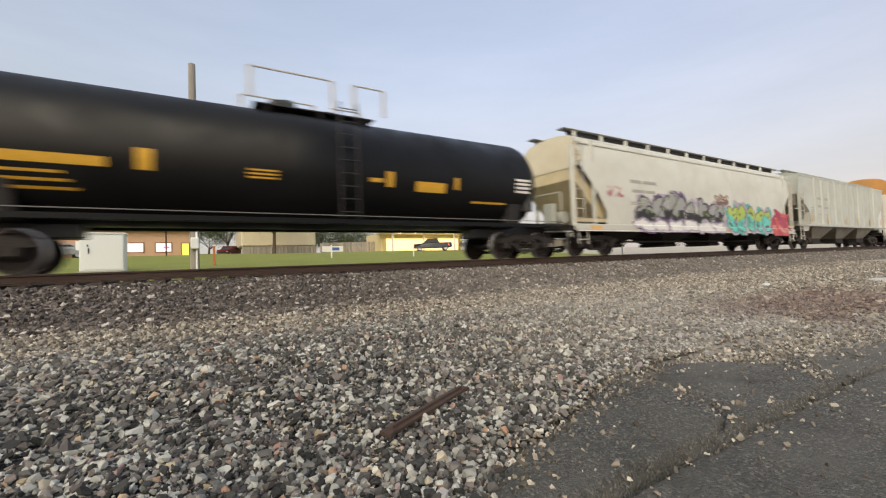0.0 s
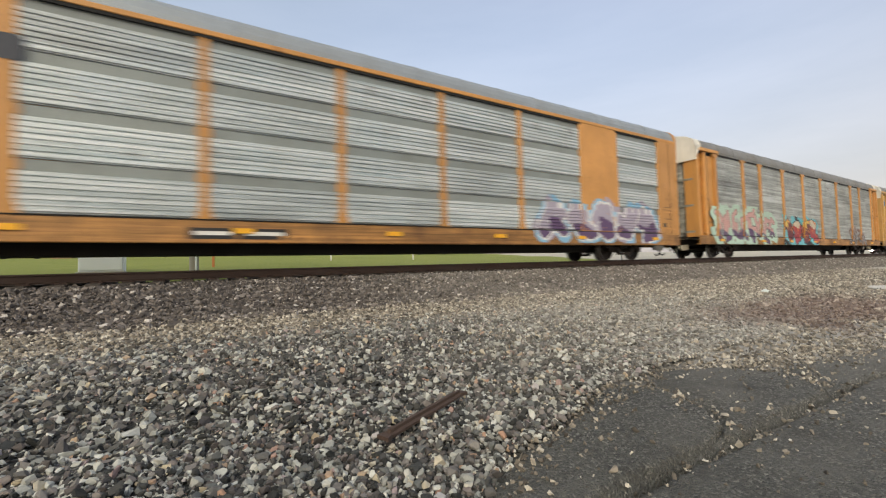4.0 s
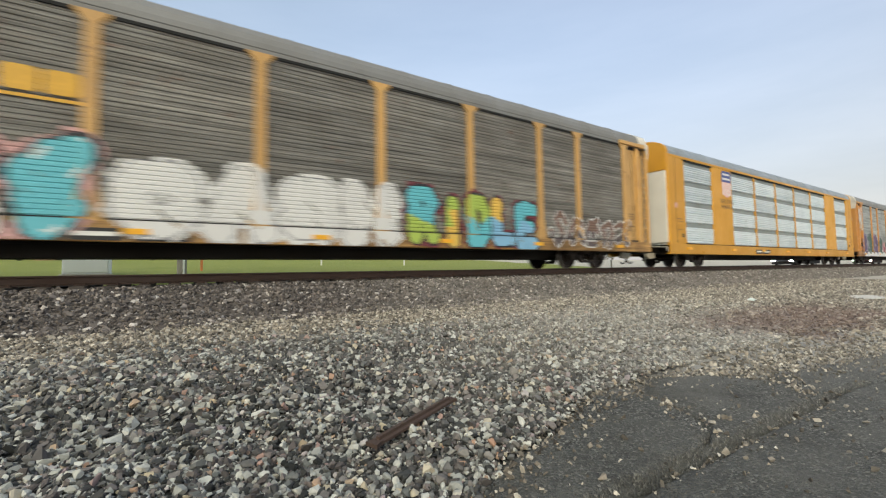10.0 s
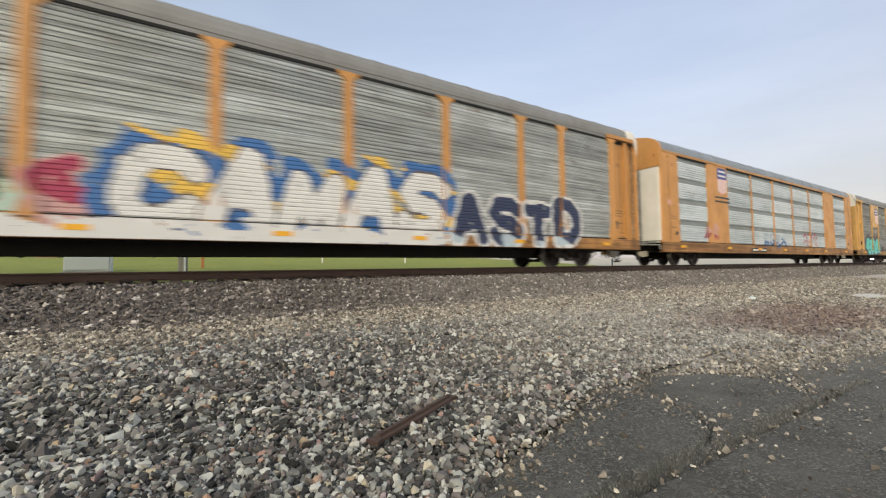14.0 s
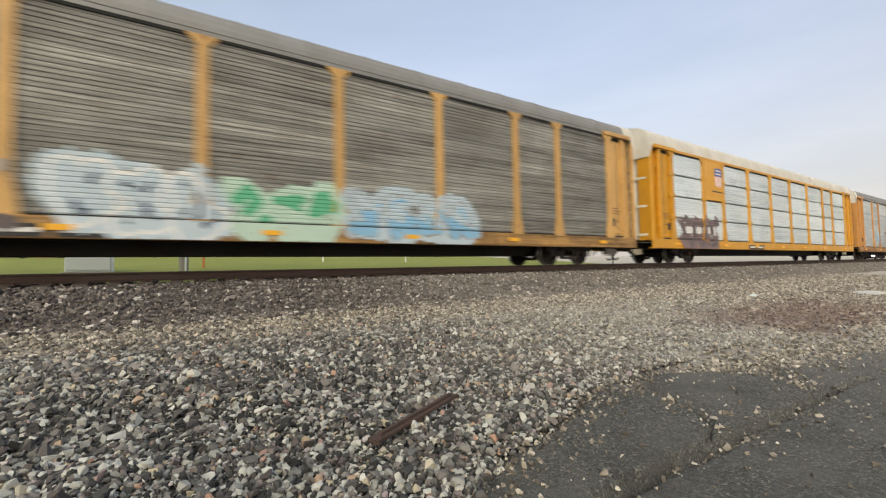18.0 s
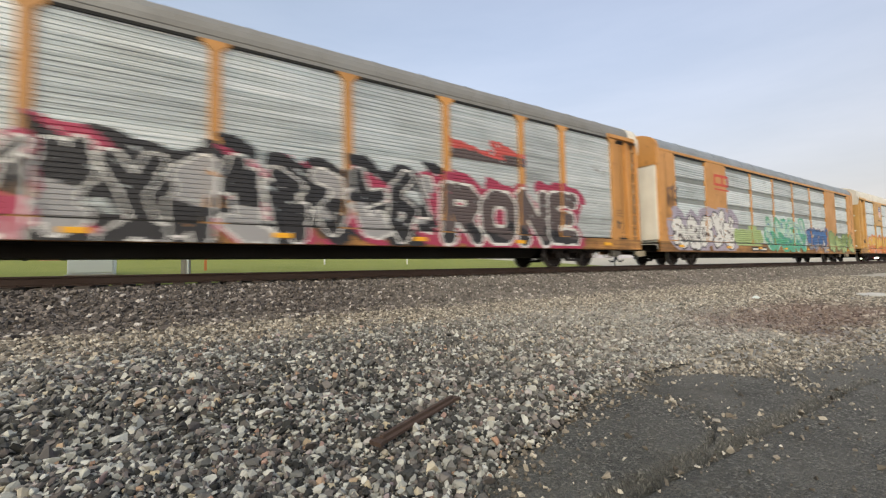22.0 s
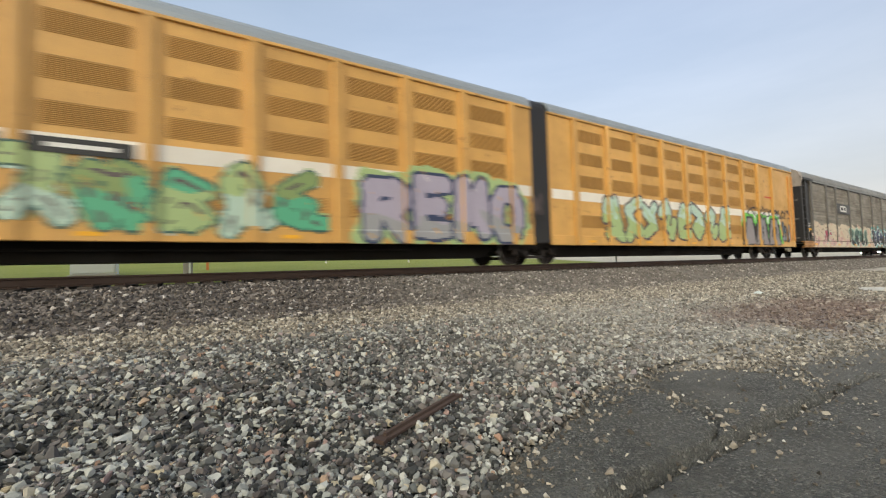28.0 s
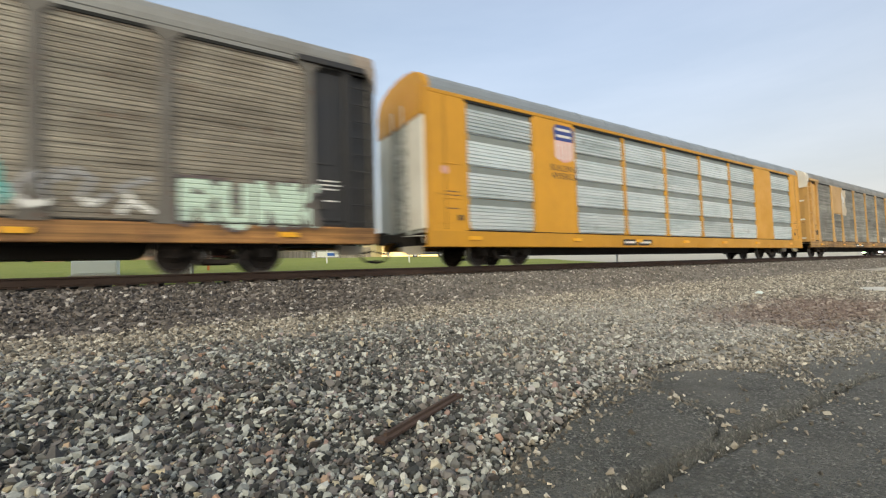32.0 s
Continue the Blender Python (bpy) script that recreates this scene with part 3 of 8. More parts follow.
def bolster_mesh():
    b = Build()
    b.prism([(-1.05, 0.52), (-0.45, 0.42), (0.45, 0.42), (1.05, 0.52), (1.05, 0.64), (0.3, 0.70), (-0.3, 0.70), (-1.05, 0.64)], -0.17, 0.17, 'x')
    b.rod((0, 0, 0.68), (0, 0, 0.78), 0.22, 16)
    for s in (-1, 1):
        b.rod((s * 0.42, -0.9, 0.40), (s * 0.42, 0.9, 0.40), 0.045, 8)
        for y in (-0.75, 0.75):
            b.box(s * 0.42, s * 0.47, y - 0.06, y + 0.06, 0.28, 0.50)
    return b.mesh("bolster", TRUCK)


TRUCK_MESH = (bolster_mesh(), sideframe_mesh(), spring_mesh(), wheelset_mesh())


def truck(car, x):
    bo = part("truck", TRUCK_MESH[0], None, car, "rust-brown steel truck with two wheelsets", (x, 0, 0))
    for y in (-1.0, 1.0):
        part("sideframe", TRUCK_MESH[1], None, bo, "", (0, y, 0))
        part("spring_nest", TRUCK_MESH[2], None, bo, "", (0, y, 0))
    for wx in (-0.85, 0.85):
        WHEELSETS.append((part("wheelset", TRUCK_MESH[3], None, bo, "", (wx, 0, 0.42)), (wx, 0, 0.42), len(CARS)))


def coupler_mesh():
    b = Build()
    b.soft(0, 0.62, -0.10, 0.10, 0.74, 0.98, 0.02)
    b.prism([(0.55, -0.16), (0.72, -0.20), (0.82, -0.06), (0.70, 0.02), (0.84, 0.12), (0.72, 0.20), (0.55, 0.16)], 0.68, 1.02, 'z')
    b.soft(-0.1, 0.08, -0.35, 0.35, 0.62, 1.05, 0.02)
    b.rod((0.15, -0.1, 0.72), (0.45, -0.28, 0.42), 0.028, 6)
    b.rod((0.45, -0.28, 0.42), (0.75, -0.3, 0.50), 0.028, 6)
    b.rod((0.02, -1.1, 0.98), (0.02, 0.2, 0.98), 0.018, 6)
    return b.mesh("coupler", STEEL)


COUPLER = coupler_mesh()


def hose_mesh():
    b = Build()
    pts = [(0.05, -0.45, 0.72), (0.25, -0.42, 0.40), (0.5, -0.36, 0.20), (0.75, -0.32, 0.17), (0.9, -0.3, 0.24)]
    for a, c in zip(pts, pts[1:]):
        b.rod(a, c, 0.03, 7)
    return b.mesh("air_hose", STEEL)


COUPLER_HOSE = hose_mesh()
BRACKET = Build().prism([(-0.35, 0.40), (0.12, 0.36), (0.30, 0.46), (0.32, 0.60), (-0.35, 0.64)], -0.62, -0.50, 'y').mesh("hose_bracket", weathered("pale_bracket_paint", (0.50, 0.47, 0.38), 0.6, (0.25, 0.2, 0.15), 0.6))
CUT_LEVER = Build().rod((0.06, -1.42, 0.66), (0.06, -1.42, 0.86), 0.018, 6).rod((0.06, -1.42, 0.86), (0.10, -0.3, 0.92), 0.018, 6).mesh("cut_lever", HAND)


def couplers(car, half):
    for m in (pose(half, 0, 0), pose(-half, 0, 0, 0, 0, 180)):
        c = part("coupler", COUPLER, None, car, "", m)
        part("air_hose", COUPLER_HOSE, None, c)
        part("hose_bracket", BRACKET if m[0][0] > 0 else cached("brk", lambda: flipped_y(BRACKET)), None, c, "pale painted bracket")
        part("cut_lever", CUT_LEVER if m[0][0] > 0 else cached("cut", lambda: flipped_y(CUT_LEVER)), None, c)


def flipped_y(me):
    c = me.copy()
    c.transform(Matrix.Diagonal((1, -1, 1, 1)))
    c.flip_normals()
    return c


def new_car(name, label, category, half, x, group="cars of the freight train"):
    car = thing(name, label, category, group)
    car.matrix_basis = pose(x, TRACK, 0)
    CARS.append((car, x, half))
    return car


def finish(car, half, over):
    CARS.append(CARS.pop())
    for s in (-1, 1):
        n = len(CARS) - 1
        k = len(WHEELSETS)
        truck(car, s * (half - over))
        for i in range(k, len(WHEELSETS)):
            WHEELSETS[i] = (WHEELSETS[i][0], WHEELSETS[i][1], n)
    couplers(car, half)


def bars(name, car, rows, material, y, label="", depth=0.004):
    """Unreadable lettering: rows of (x0, x1, z0, z1) bars on one side."""
    b = Build()
    for x0, x1, z0, z1 in rows:
        b.box(x0, x1, y, y + (depth if y > 0 else -depth), z0, z1)
    return part(name, b, material, car, label)


# ---- autoracks ----
E_LEN, Q_LEN, P_LEN, Y_LEN = 1.32, 2.77, 2.875, 1.92
Z_SILL, Z_DECK, Z_LOW, Z_TOP, Z_EAVE = 0.55, 0.96, 1.04, 4.84, 4.99
HALF_RACK = E_LEN + Q_LEN + Y_LEN + 2.5 * P_LEN
HALF_LONG = HALF_RACK + 0.32          # cars with ladder ends are longer


def bay_edges():
    x, out = -HALF_RACK, [-HALF_RACK]
    for w in (E_LEN, Q_LEN, Y_LEN, P_LEN, P_LEN, P_LEN, P_LEN, P_LEN, Y_LEN, Q_LEN, E_LEN):
        x += w
        out.append(x)
    return out


EDGES = bay_edges()
ROWS_H = (Z_TOP - Z_LOW) / 4
PANEL_CACHE = {}


def corrugation(style):
    """Offsets (height share, depth) of one stacked panel; depth is how far it stands out."""
    out = []
    if style == "A":
        n, lo, hi = 7, 0.02, 0.78
    elif style == "W":
        n, lo, hi = 8, 0.02, 0.955
    else:
        n, lo, hi = 10, 0.0, 1.0
    step = (hi - lo) / n
    for i in range(n):
        a = lo + i * step
        d = {"A": 0.030, "W": 0.022, "B": 0.016}[style]
        out += [(a, 0.0), (a + 0.14 * step, 0.0), (a + 0.26 * step, d), (a + 0.88 * step, d)]
    out.append((hi, 0.0))
    if style == "W":
        out += [(hi + 0.004, -0.012), (0.998, -0.012)]
    if style == "A":
        out += [(hi + 0.01, -0.01), (0.995, -0.01)]
    return out


def panel_mesh(width, style, mat, key):
    k = (round(width, 2), style, key)
    if k in PANEL_CACHE:
        return PANEL_CACHE[k]
    b = Build()
    prof = [(-d, f * ROWS_H) for f, d in corrugation(style)]
    w = width / 2
    vs = [(sx * w, y, z) for y, z in prof for sx in (-1, 1)]
    fs = []
    for i in range(len(prof) - 1):
        b.slot = 1 if style in "AW" and i >= len(prof) - 3 else 0
        b.add([vs[2 * i], vs[2 * i + 1], vs[2 * i + 3], vs[2 * i + 2]], [(0, 1, 2, 3)])
    b.slot = 0
    b.box(-w, w, 0.012, 0.03, 0.012 * ROWS_H, 0.985 * ROWS_H)
    PANEL_CACHE[k] = b.mesh("side_panel", mat, GAP_SHADE if style == "W" else BAND)
    return PANEL_CACHE[k]


PANEL_Y = 1.475     # distance of the panels' back plane from the car's centre


def post_mesh(mat, style, knuckles=False):
    b = Build()
    w = 0.085 if style == "A" else 0.11
    if style == "A":
        b.prism([(-2.0 * w, Z_LOW - 0.06), (2.0 * w, Z_LOW - 0.06), (w, Z_LOW + 0.28), (w, Z_TOP + 0.03), (-w, Z_TOP + 0.03), (-w, Z_LOW + 0.28)], -0.045, 0.05, 'y')
        for i in (0, 1, 2):
            z = Z_LOW + (i + 0.88) * ROWS_H
            b.soft(-1.6 * w, 1.6 * w, -0.042, 0.0, z - 0.09, z + 0.09, 0.02)
    else:
        b.prism([(-2.1 * w, Z_LOW - 0.06), (2.1 * w, Z_LOW - 0.06), (1.7 * w, Z_LOW + 0.25), (w, Z_LOW + 0.62), (w, Z_TOP - 0.18), (2.4 * w, Z_TOP - 0.02), (2.4 * w, Z_TOP + 0.03), (-2.4 * w, Z_TOP + 0.03), (-2.4 * w, Z_TOP - 0.02), (-w, Z_TOP - 0.18), (-w, Z_LOW + 0.62), (-1.7 * w, Z_LOW + 0.25)], -0.075, 0.04, 'y')
        for i in (1, 2, 3) if knuckles else ():
            z = Z_LOW + i * ROWS_H
            b.soft(-1.7 * w, 1.7 * w, -0.085, 0.0, z - 0.10, z + 0.10, 0.02)
    return b.mesh("post", mat)


def roof_profile(style):
    if style == "A":
        pts = [(-1.52, Z_EAVE), (-1.51, 5.12), (-1.44, 5.30), (-1.28, 5.46), (-1.02, 5.58), (-0.6, 5.68), (0, 5.72)]
    else:
        k = 0.10 if style == "W" else -0.06
        pts = [(-1.47, Z_EAVE + 0.02), (-1.47, 5.16 + k * 0.5), (-1.44, 5.34 + k), (-1.36, 5.48 + k), (-1.10, 5.64 + k), (-0.6, 5.78 + k), (0, 5.84 + k)]
    return pts + [(-y, z) for y, z in reversed(pts[:-1])]


def roof_build(style, half):
    outer = roof_profile(style)
    inner = [(y * 0.98, z - 0.04) for y, z in outer]
    return Build().prism(outer + inner[::-1], -half, half)


def roof_seam(style):
    outer = roof_profile(style)
    ring = [(y * 1.005, z + 0.014) for y, z in outer]
    return Build().prism(ring + [(y * 0.99, z - 0.01) for y, z in outer][::-1], -0.025, 0.025)


def end_door_build():
    """A corrugated folding end door, one sheet."""
    prof = []
    for i in range(9):
        y = -1.30 + i * 0.325
        prof += [(0.0, y - 0.11), (0.06, y - 0.06), (0.06, y + 0.06), (0.0, y + 0.11)]
    return Build().prism([(-0.03, -1.42), (0.0, -1.42)] + prof + [(0.0, 1.42), (-0.03, 1.42)], Z_DECK, 5.05, 'z')


def end_doors(car, cap, x, q, barred=True):
    at = pose(x, 0, 0, 0, 0, 0 if q > 0 else 180)
    part("end_door", cached(("edoor", cap), lambda: end_door_build().mesh("end_door", PAINT[cap])), None, car, "", at)
    for z in (1.2, 2.4, 3.6, 4.7) if barred else ():
        part("door_bar", cached(("ebar", cap), lambda: Build().soft(0.055, 0.10, -1.42, 1.42, -0.05, 0.05, 0.012).mesh("door_bar", PAINT[cap])), None, car, "", at @ Matrix.Translation((0, 0, z)))
    for y in (-0.35, 0.35):
        part("lock_rod", cached("lockrod", lambda: Build().rod((0.12, 0, 1.1), (0.12, 0, 4.8), 0.025, 6).mesh("lock_rod", HAND)), None, car, "", at @ Matrix.Translation((0, y, 0)))


PARTS = {}


def cached(key, make):
    if key not in PARTS:
        PARTS[key] = make()
    return PARTS[key]


def side(y):
    """The pose of things drawn for the near side (facing -y), on either side."""
    return 0 if y < 0 else 180


def rack_underframe(half):
    b = Build()
    b.soft(-half + 0.1, half - 0.1, -0.42, 0.42, 0.62, Z_DECK - 0.02, 0.02)
    b.box(-half + 0.05, half - 0.05, -1.40, 1.40, Z_DECK - 0.02, Z_DECK + 0.05)
    for i in range(19):
        x = -half + 1.2 + i * (2 * half - 2.4) / 18
        b.prism([(-1.38, 0.80), (-0.45, 0.64), (0.45, 0.64), (1.38, 0.80), (1.38, 0.95), (-1.38, 0.95)], x - 0.05, x + 0.05)
    b.prism([(-9.2, 0.66), (-8.5, 0.34), (8.5, 0.34), (9.2, 0.66)], -0.44, 0.44, 'y')
    b.rod((-7.5, -0.8, 0.62), (7.5, -0.8, 0.62), 0.03, 6)
    b.rod((2, 0.75, 0.62), (3.4, 0.75, 0.62), 0.17, 12)
    b.soft(4.2, 4.7, 0.55, 0.9, 0.45, 0.85, 0.03)
    return b


def sill_build(style, half):
    b = Build()
    lo = Z_SILL if style == "A" else Z_SILL + 0.06
    b.prism([(-1.53, lo + 0.02), (-1.52, lo), (-1.36, lo), (-1.36, lo + 0.05), (-1.47, lo + 0.05), (-1.47, Z_DECK - 0.02), (-1.36, Z_DECK - 0.02), (-1.36, Z_DECK + 0.05), (-1.52, Z_DECK + 0.05), (-1.53, Z_DECK + 0.03)], -half, half)
    for i in range(14):
        x = -half + 1.0 + i * (2 * half - 2) / 13
        b.box(x - 0.05, x + 0.05, -1.545, -1.50, lo + 0.06, lo + 0.16)
    return b


def shield(car, x, z, y, h=0.95):
    """The road's emblem as plain shapes: a dark blue head with pale bars over a striped lower half."""
    w = h * 0.78
    s = -1 if y < 0 else 1
    b = Build()
    b.prism([(x - w * 0.36, z + h * 0.5), (x + w * 0.36, z + h * 0.5), (x + w * 0.5, z + h * 0.38), (x + w * 0.46, z + h * 0.08), (x - w * 0.46, z + h * 0.08), (x - w * 0.5, z + h * 0.38)], y, y + s * 0.004, 'y')
    em = part("emblem", b, plain("emblem_blue", (0.03, 0.06, 0.25), 0.4) if "eb" not in PARTS else PARTS["eb"], car, "plain blue, white and pink shield emblem")
    PARTS["eb"] = em.data.materials[0]
    b = Build()
    b.prism([(x - w * 0.46, z + h * 0.08), (x + w * 0.46, z + h * 0.08), (x + w * 0.44, z - h * 0.36), (x + w * 0.2, z - h * 0.46), (x, z - h * 0.5), (x - w * 0.2, z - h * 0.46), (x - w * 0.44, z - h * 0.36)], y, y + s * 0.004, 'y')
    part("emblem_field", b, cached("ep", lambda: plain("emblem_pink", (0.72, 0.42, 0.38), 0.5)), em)
    b = Build()
    for i in range(-2, 3):
        b.box(x + i * w * 0.18 - w * 0.03, x + i * w * 0.18 + w * 0.03, y + s * 0.004, y + s * 0.007, z - h * 0.42, z + h * 0.06)
    for k in (0, 1):
        b.box(x - w * 0.36, x + w * 0.36, y + s * 0.004, y + s * 0.007, z + h * (0.17 + 0.17 * k), z + h * (0.24 + 0.17 * k))
    part("emblem_bars", b, MARK_WHITE, em)


def sill_paint(body):
    """Low sills are grimier than the sides, but for the newest cars."""
    if body == "bright":
        return PAINT[body]
    base = (0.50, 0.285, 0.085) if body == "tan" else (0.48, 0.235, 0.065)
    return cached(("grimy", base), lambda: weathered("grimy_sill_paint", tuple(x * 0.9 for x in base), 0.6, (0.085, 0.048, 0.03), 1.25, streak=0.7, rust=0.6, scuff=0.5))


def autorack(x, style, body, panel, roof, cap, label, solid=(), group="cars of the freight train"):
    half = HALF_RACK if style == "A" else HALF_LONG
    e_len = half - HALF_RACK + E_LEN
    crown = "W" if style == "B" and panel == "white" else style
    car = new_car("autorack", label, "rail car", half, x)
    car["half"] = half
    pm, bm_ = PAINT[panel], PAINT[body]
    part("underframe", cached(("under", style), lambda: rack_underframe(half).mesh("underframe", STEEL)), None, car)
    part("roof", cached(("roof", crown, roof), lambda: roof_build(crown, half - (0.02 if style == "A" else 0.45)).mesh("roof", PAINT[roof])), None, car)
    for k in range(1, 17):
        part("roof_seam", cached(("seam", crown, roof), lambda: roof_seam(crown).mesh("roof_seam", PAINT[roof])), None, car, "", (-half + 0.6 + k * (2 * half - 1.2) / 17, 0, 0))
    for s in (-1, 1):
        turn = pose(0, 0, 0, 0, 0, side(s))
        part("side_sill", cached(("sill", style, body), lambda: sill_build(style, half).mesh("side_sill", sill_paint(body))), None, car, "", turn)

        def chord():
            b = Build()
            bare = style == "B" and panel != "white"
            b.soft(-half, half, -1.535 if not bare else -1.47, -1.40, Z_TOP + 0.035, Z_EAVE, 0.012)
            return b.mesh("top_chord", PAINT[roof] if bare else bm_)
        # dark strip at the panel tops: the slit, with the chord's shadow painted in
        part("eave_slit", cached(("slit", half), lambda: Build().box(-half + e_len, half - e_len, -PANEL_Y - 0.046, -PANEL_Y - 0.01, Z_TOP - 0.035, Z_TOP + 0.034).mesh("eave_slit", GAP_SHADE)), None, car, "", turn)
        part("deck_slit", cached(("dslit", half), lambda: Build().box(-half + e_len, half - e_len, -1.538, -1.50, Z_DECK + 0.052, Z_DECK + 0.078).mesh("deck_slit", GAP_SHADE)), None, car, "", turn)
        part("top_chord", cached(("chord", style, body, roof, panel == "white"), chord), None, car, "", turn)
        if style == "B":
            for q in (-1, 1):
                part("end_chord", cached(("echord", body, q), lambda: Build().soft(q * (half - 0.25), q * (half - e_len - 0.25), -1.60, -1.50, Z_TOP + 0.03, Z_EAVE + 0.03, 0.015).mesh("end_chord", bm_)), None, car, "", turn)
        for i in range(len(EDGES) - 1):
            a, c = EDGES[i], EDGES[i + 1]
            xm = (a + c) / 2 * (-s)          # the far side is the near side turned about
            if i in (0, len(EDGES) - 2):
                continue
            if i in solid and style == "A":
                part("side_door", cached(("solid", body, round(c - a, 2)), lambda: Build().soft(-(c - a) / 2, (c - a) / 2, -0.055, 0.02, Z_LOW - 0.06, Z_TOP + 0.03, 0.01).mesh("side_door", bm_)), None, car, "", pose(xm, s * PANEL_Y, 0, 0, 0, side(s)))
                continue
            me = panel_mesh(c - a - 0.02, "W" if style == "B" and panel == "white" else style, pm, panel)
            for r in range(4):
                if i in solid and r >= 2:
                    continue
                part("side_panel", me, None, car, "", pose(xm, s * PANEL_Y, Z_LOW + r * ROWS_H, 0, 0, side(s)))
            if i in solid:
                part("sign_board", cached(("board", body), lambda: Build().soft(-(c - a) / 2 + 0.03, (c - a) / 2 - 0.03, -0.07, 0.02, Z_LOW + 2 * ROWS_H + 0.02, Z_TOP + 0.03, 0.01).mesh("sign_board", bm_)), None, car, "", pose(xm, s * PANEL_Y, 0, 0, 0, side(s)))
        for i in range(1, len(EDGES) - 1):
            post = cached(("post", style, body, crown), lambda: post_mesh(PAINT["post_grey"] if body == "black" else bm_, style, crown == "W"))
            part("post", post, None, car, "", pose(-s * EDGES[i], s * PANEL_Y, 0, 0, 0, side(s)))
        for q in (-1, 1):
            xe = q * half

            pieces = {
                "A": {"end_panel": (0.12, e_len, -0.055, 0.02, Z_LOW - 0.06, Z_TOP + 0.04), "corner_post": (0.0, 0.115, -0.06, 0.30, Z_LOW - 0.06, Z_EAVE),
                      "grab_iron": (0.55, 1.05, -0.07, -0.056, 2.9, 2.935), "hinge_strap": (0.55, 1.05, -0.07, -0.056, 1.9, 1.935)},
                "B": {"end_panel": (0.81, e_len, 0.03, 0.06, Z_LOW - 0.06, Z_TOP + 0.03), "door_post": (0.70, 0.80, -0.06, 0.17, Z_LOW - 0.06, Z_TOP + 0.03),
                      "step_recess": (0.09, 0.69, 0.13, 0.17, Z_LOW - 0.06, Z_TOP + 0.03), "corner_post": (0.0, 0.08, -0.05, 0.17, Z_LOW - 0.06, Z_EAVE), "grab_iron": (1.15, 1.6, 0.005, 0.028, 2.5, 2.535)},
            }[style]
            for nm, dims in pieces.items():
                me = cached(("end", nm, style, body), lambda: Build().soft(*dims, 0.012 if dims[1] - dims[0] > 0.05 and dims[3] - dims[2] > 0.03 else 0.004).mesh(nm, bm_))
                part(nm, me if q * s > 0 else cached(("endm", nm, style, body), lambda: mirrored(me)), None, car, "", pose(xe, s * PANEL_Y, 0, 0, 0, side(s)))
            if style == "B":
                def ladder():
                    b = Build()
                    for k in range(9):
                        z = 1.15 + k * 0.42
                        b.soft(0.10, 0.66, -0.030, 0.0, z - 0.014, z + 0.014, 0.006)
                    b.soft(0.08, 0.14, -0.05, 0.10, 0.98, Z_TOP, 0.01)
                    b.soft(0.62, 0.69, -0.05, 0.10, 0.98, Z_TOP, 0.01)
                    return b.mesh("ladder", bm_)
                lm = cached(("ladder", body), ladder)
                part("ladder", lm if q * s > 0 else cached(("ladderm", body), lambda: mirrored(lm)), None, car, "", pose(xe, s * PANEL_Y, 0, 0, 0, side(s)))
        for q in (-1, 1):
            if style == "A":
                fittings = {"door_seam": (0.60, 0.618, -0.0595, -0.05, Z_LOW, Z_TOP, GAP_SHADE), "door_frame": (0.22, 1.0, -0.064, -0.05, 2.02, 2.05, bm_), "lower_frame": (0.22, 1.0, -0.064, -0.05, 1.22, 1.25, bm_),
                            "frame_side": (0.22, 0.25, -0.064, -0.05, 1.25, 2.02, bm_), "latch": (1.02, 1.16, -0.085, -0.05, 1.30, 1.46, MARK_DARK), "hinge": (0.05, 0.14, -0.085, -0.05, 3.3, 3.42, bm_)}
            else:
                # hood_shade: the hood's shadow on the panel top, painted as a near-black strip
                fittings = {"door_seam": (1.02, 1.035, 0.022, 0.04, Z_LOW, Z_TOP - 0.1, GAP_SHADE), "latch": (1.30, 1.46, -0.02, 0.04, 1.42, 1.72, MARK_DARK), "door_rail": (0.82, e_len - 0.04, 0.0, 0.04, 1.16, 1.22, bm_),
                            "door_foot": (0.82, e_len - 0.04, -0.035, 0.05, Z_LOW - 0.06, Z_LOW + 0.03, TRUCK), "hood_shade": (0.82, e_len - 0.02, 0.022, 0.05, Z_TOP - 0.10, Z_TOP + 0.03, GAP_SHADE)}
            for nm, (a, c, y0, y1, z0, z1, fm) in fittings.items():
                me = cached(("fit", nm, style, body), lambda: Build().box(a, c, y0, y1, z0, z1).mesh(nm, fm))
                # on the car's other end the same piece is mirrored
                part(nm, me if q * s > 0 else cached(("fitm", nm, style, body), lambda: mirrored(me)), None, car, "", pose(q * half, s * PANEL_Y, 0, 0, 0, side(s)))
    for q in (-1, 1):
        for y in (-1, 1) if style == "A" else ():
            part("edge_door", cached(("edge", y), lambda: Build().soft(0.0, 0.085, y * 0.62, y * 1.47, Z_DECK + 0.1, 4.22, 0.012).mesh("edge_door", PAINT["end_white"])), None, car, "white door edge on the car's end", pose(q * (half - 0.01), 0, 0, 0, 0, 0 if q > 0 else 180))
        for y in (-1, 1) if style == "B" else ():
            part("end_wing", cached(("wing", body, y), lambda: Build().soft(-0.05, 0.0, y * 0.92, y * 1.44, Z_DECK, 4.95, 0.012).mesh("end_wing", bm_)), None, car, "", pose(q * (half - (0.0 if style == "A" else 0.03)) + (0.09 * q if style == "A" else 0), 0, 0, 0, 0, 0 if q > 0 else 180))
        # style A doors are grey to paint in the shade beside the white edge
        end_doors(car, "grey" if style == "A" else cap, q * (half - (0.02 if style == "A" else 0.12)), q, style == "B")
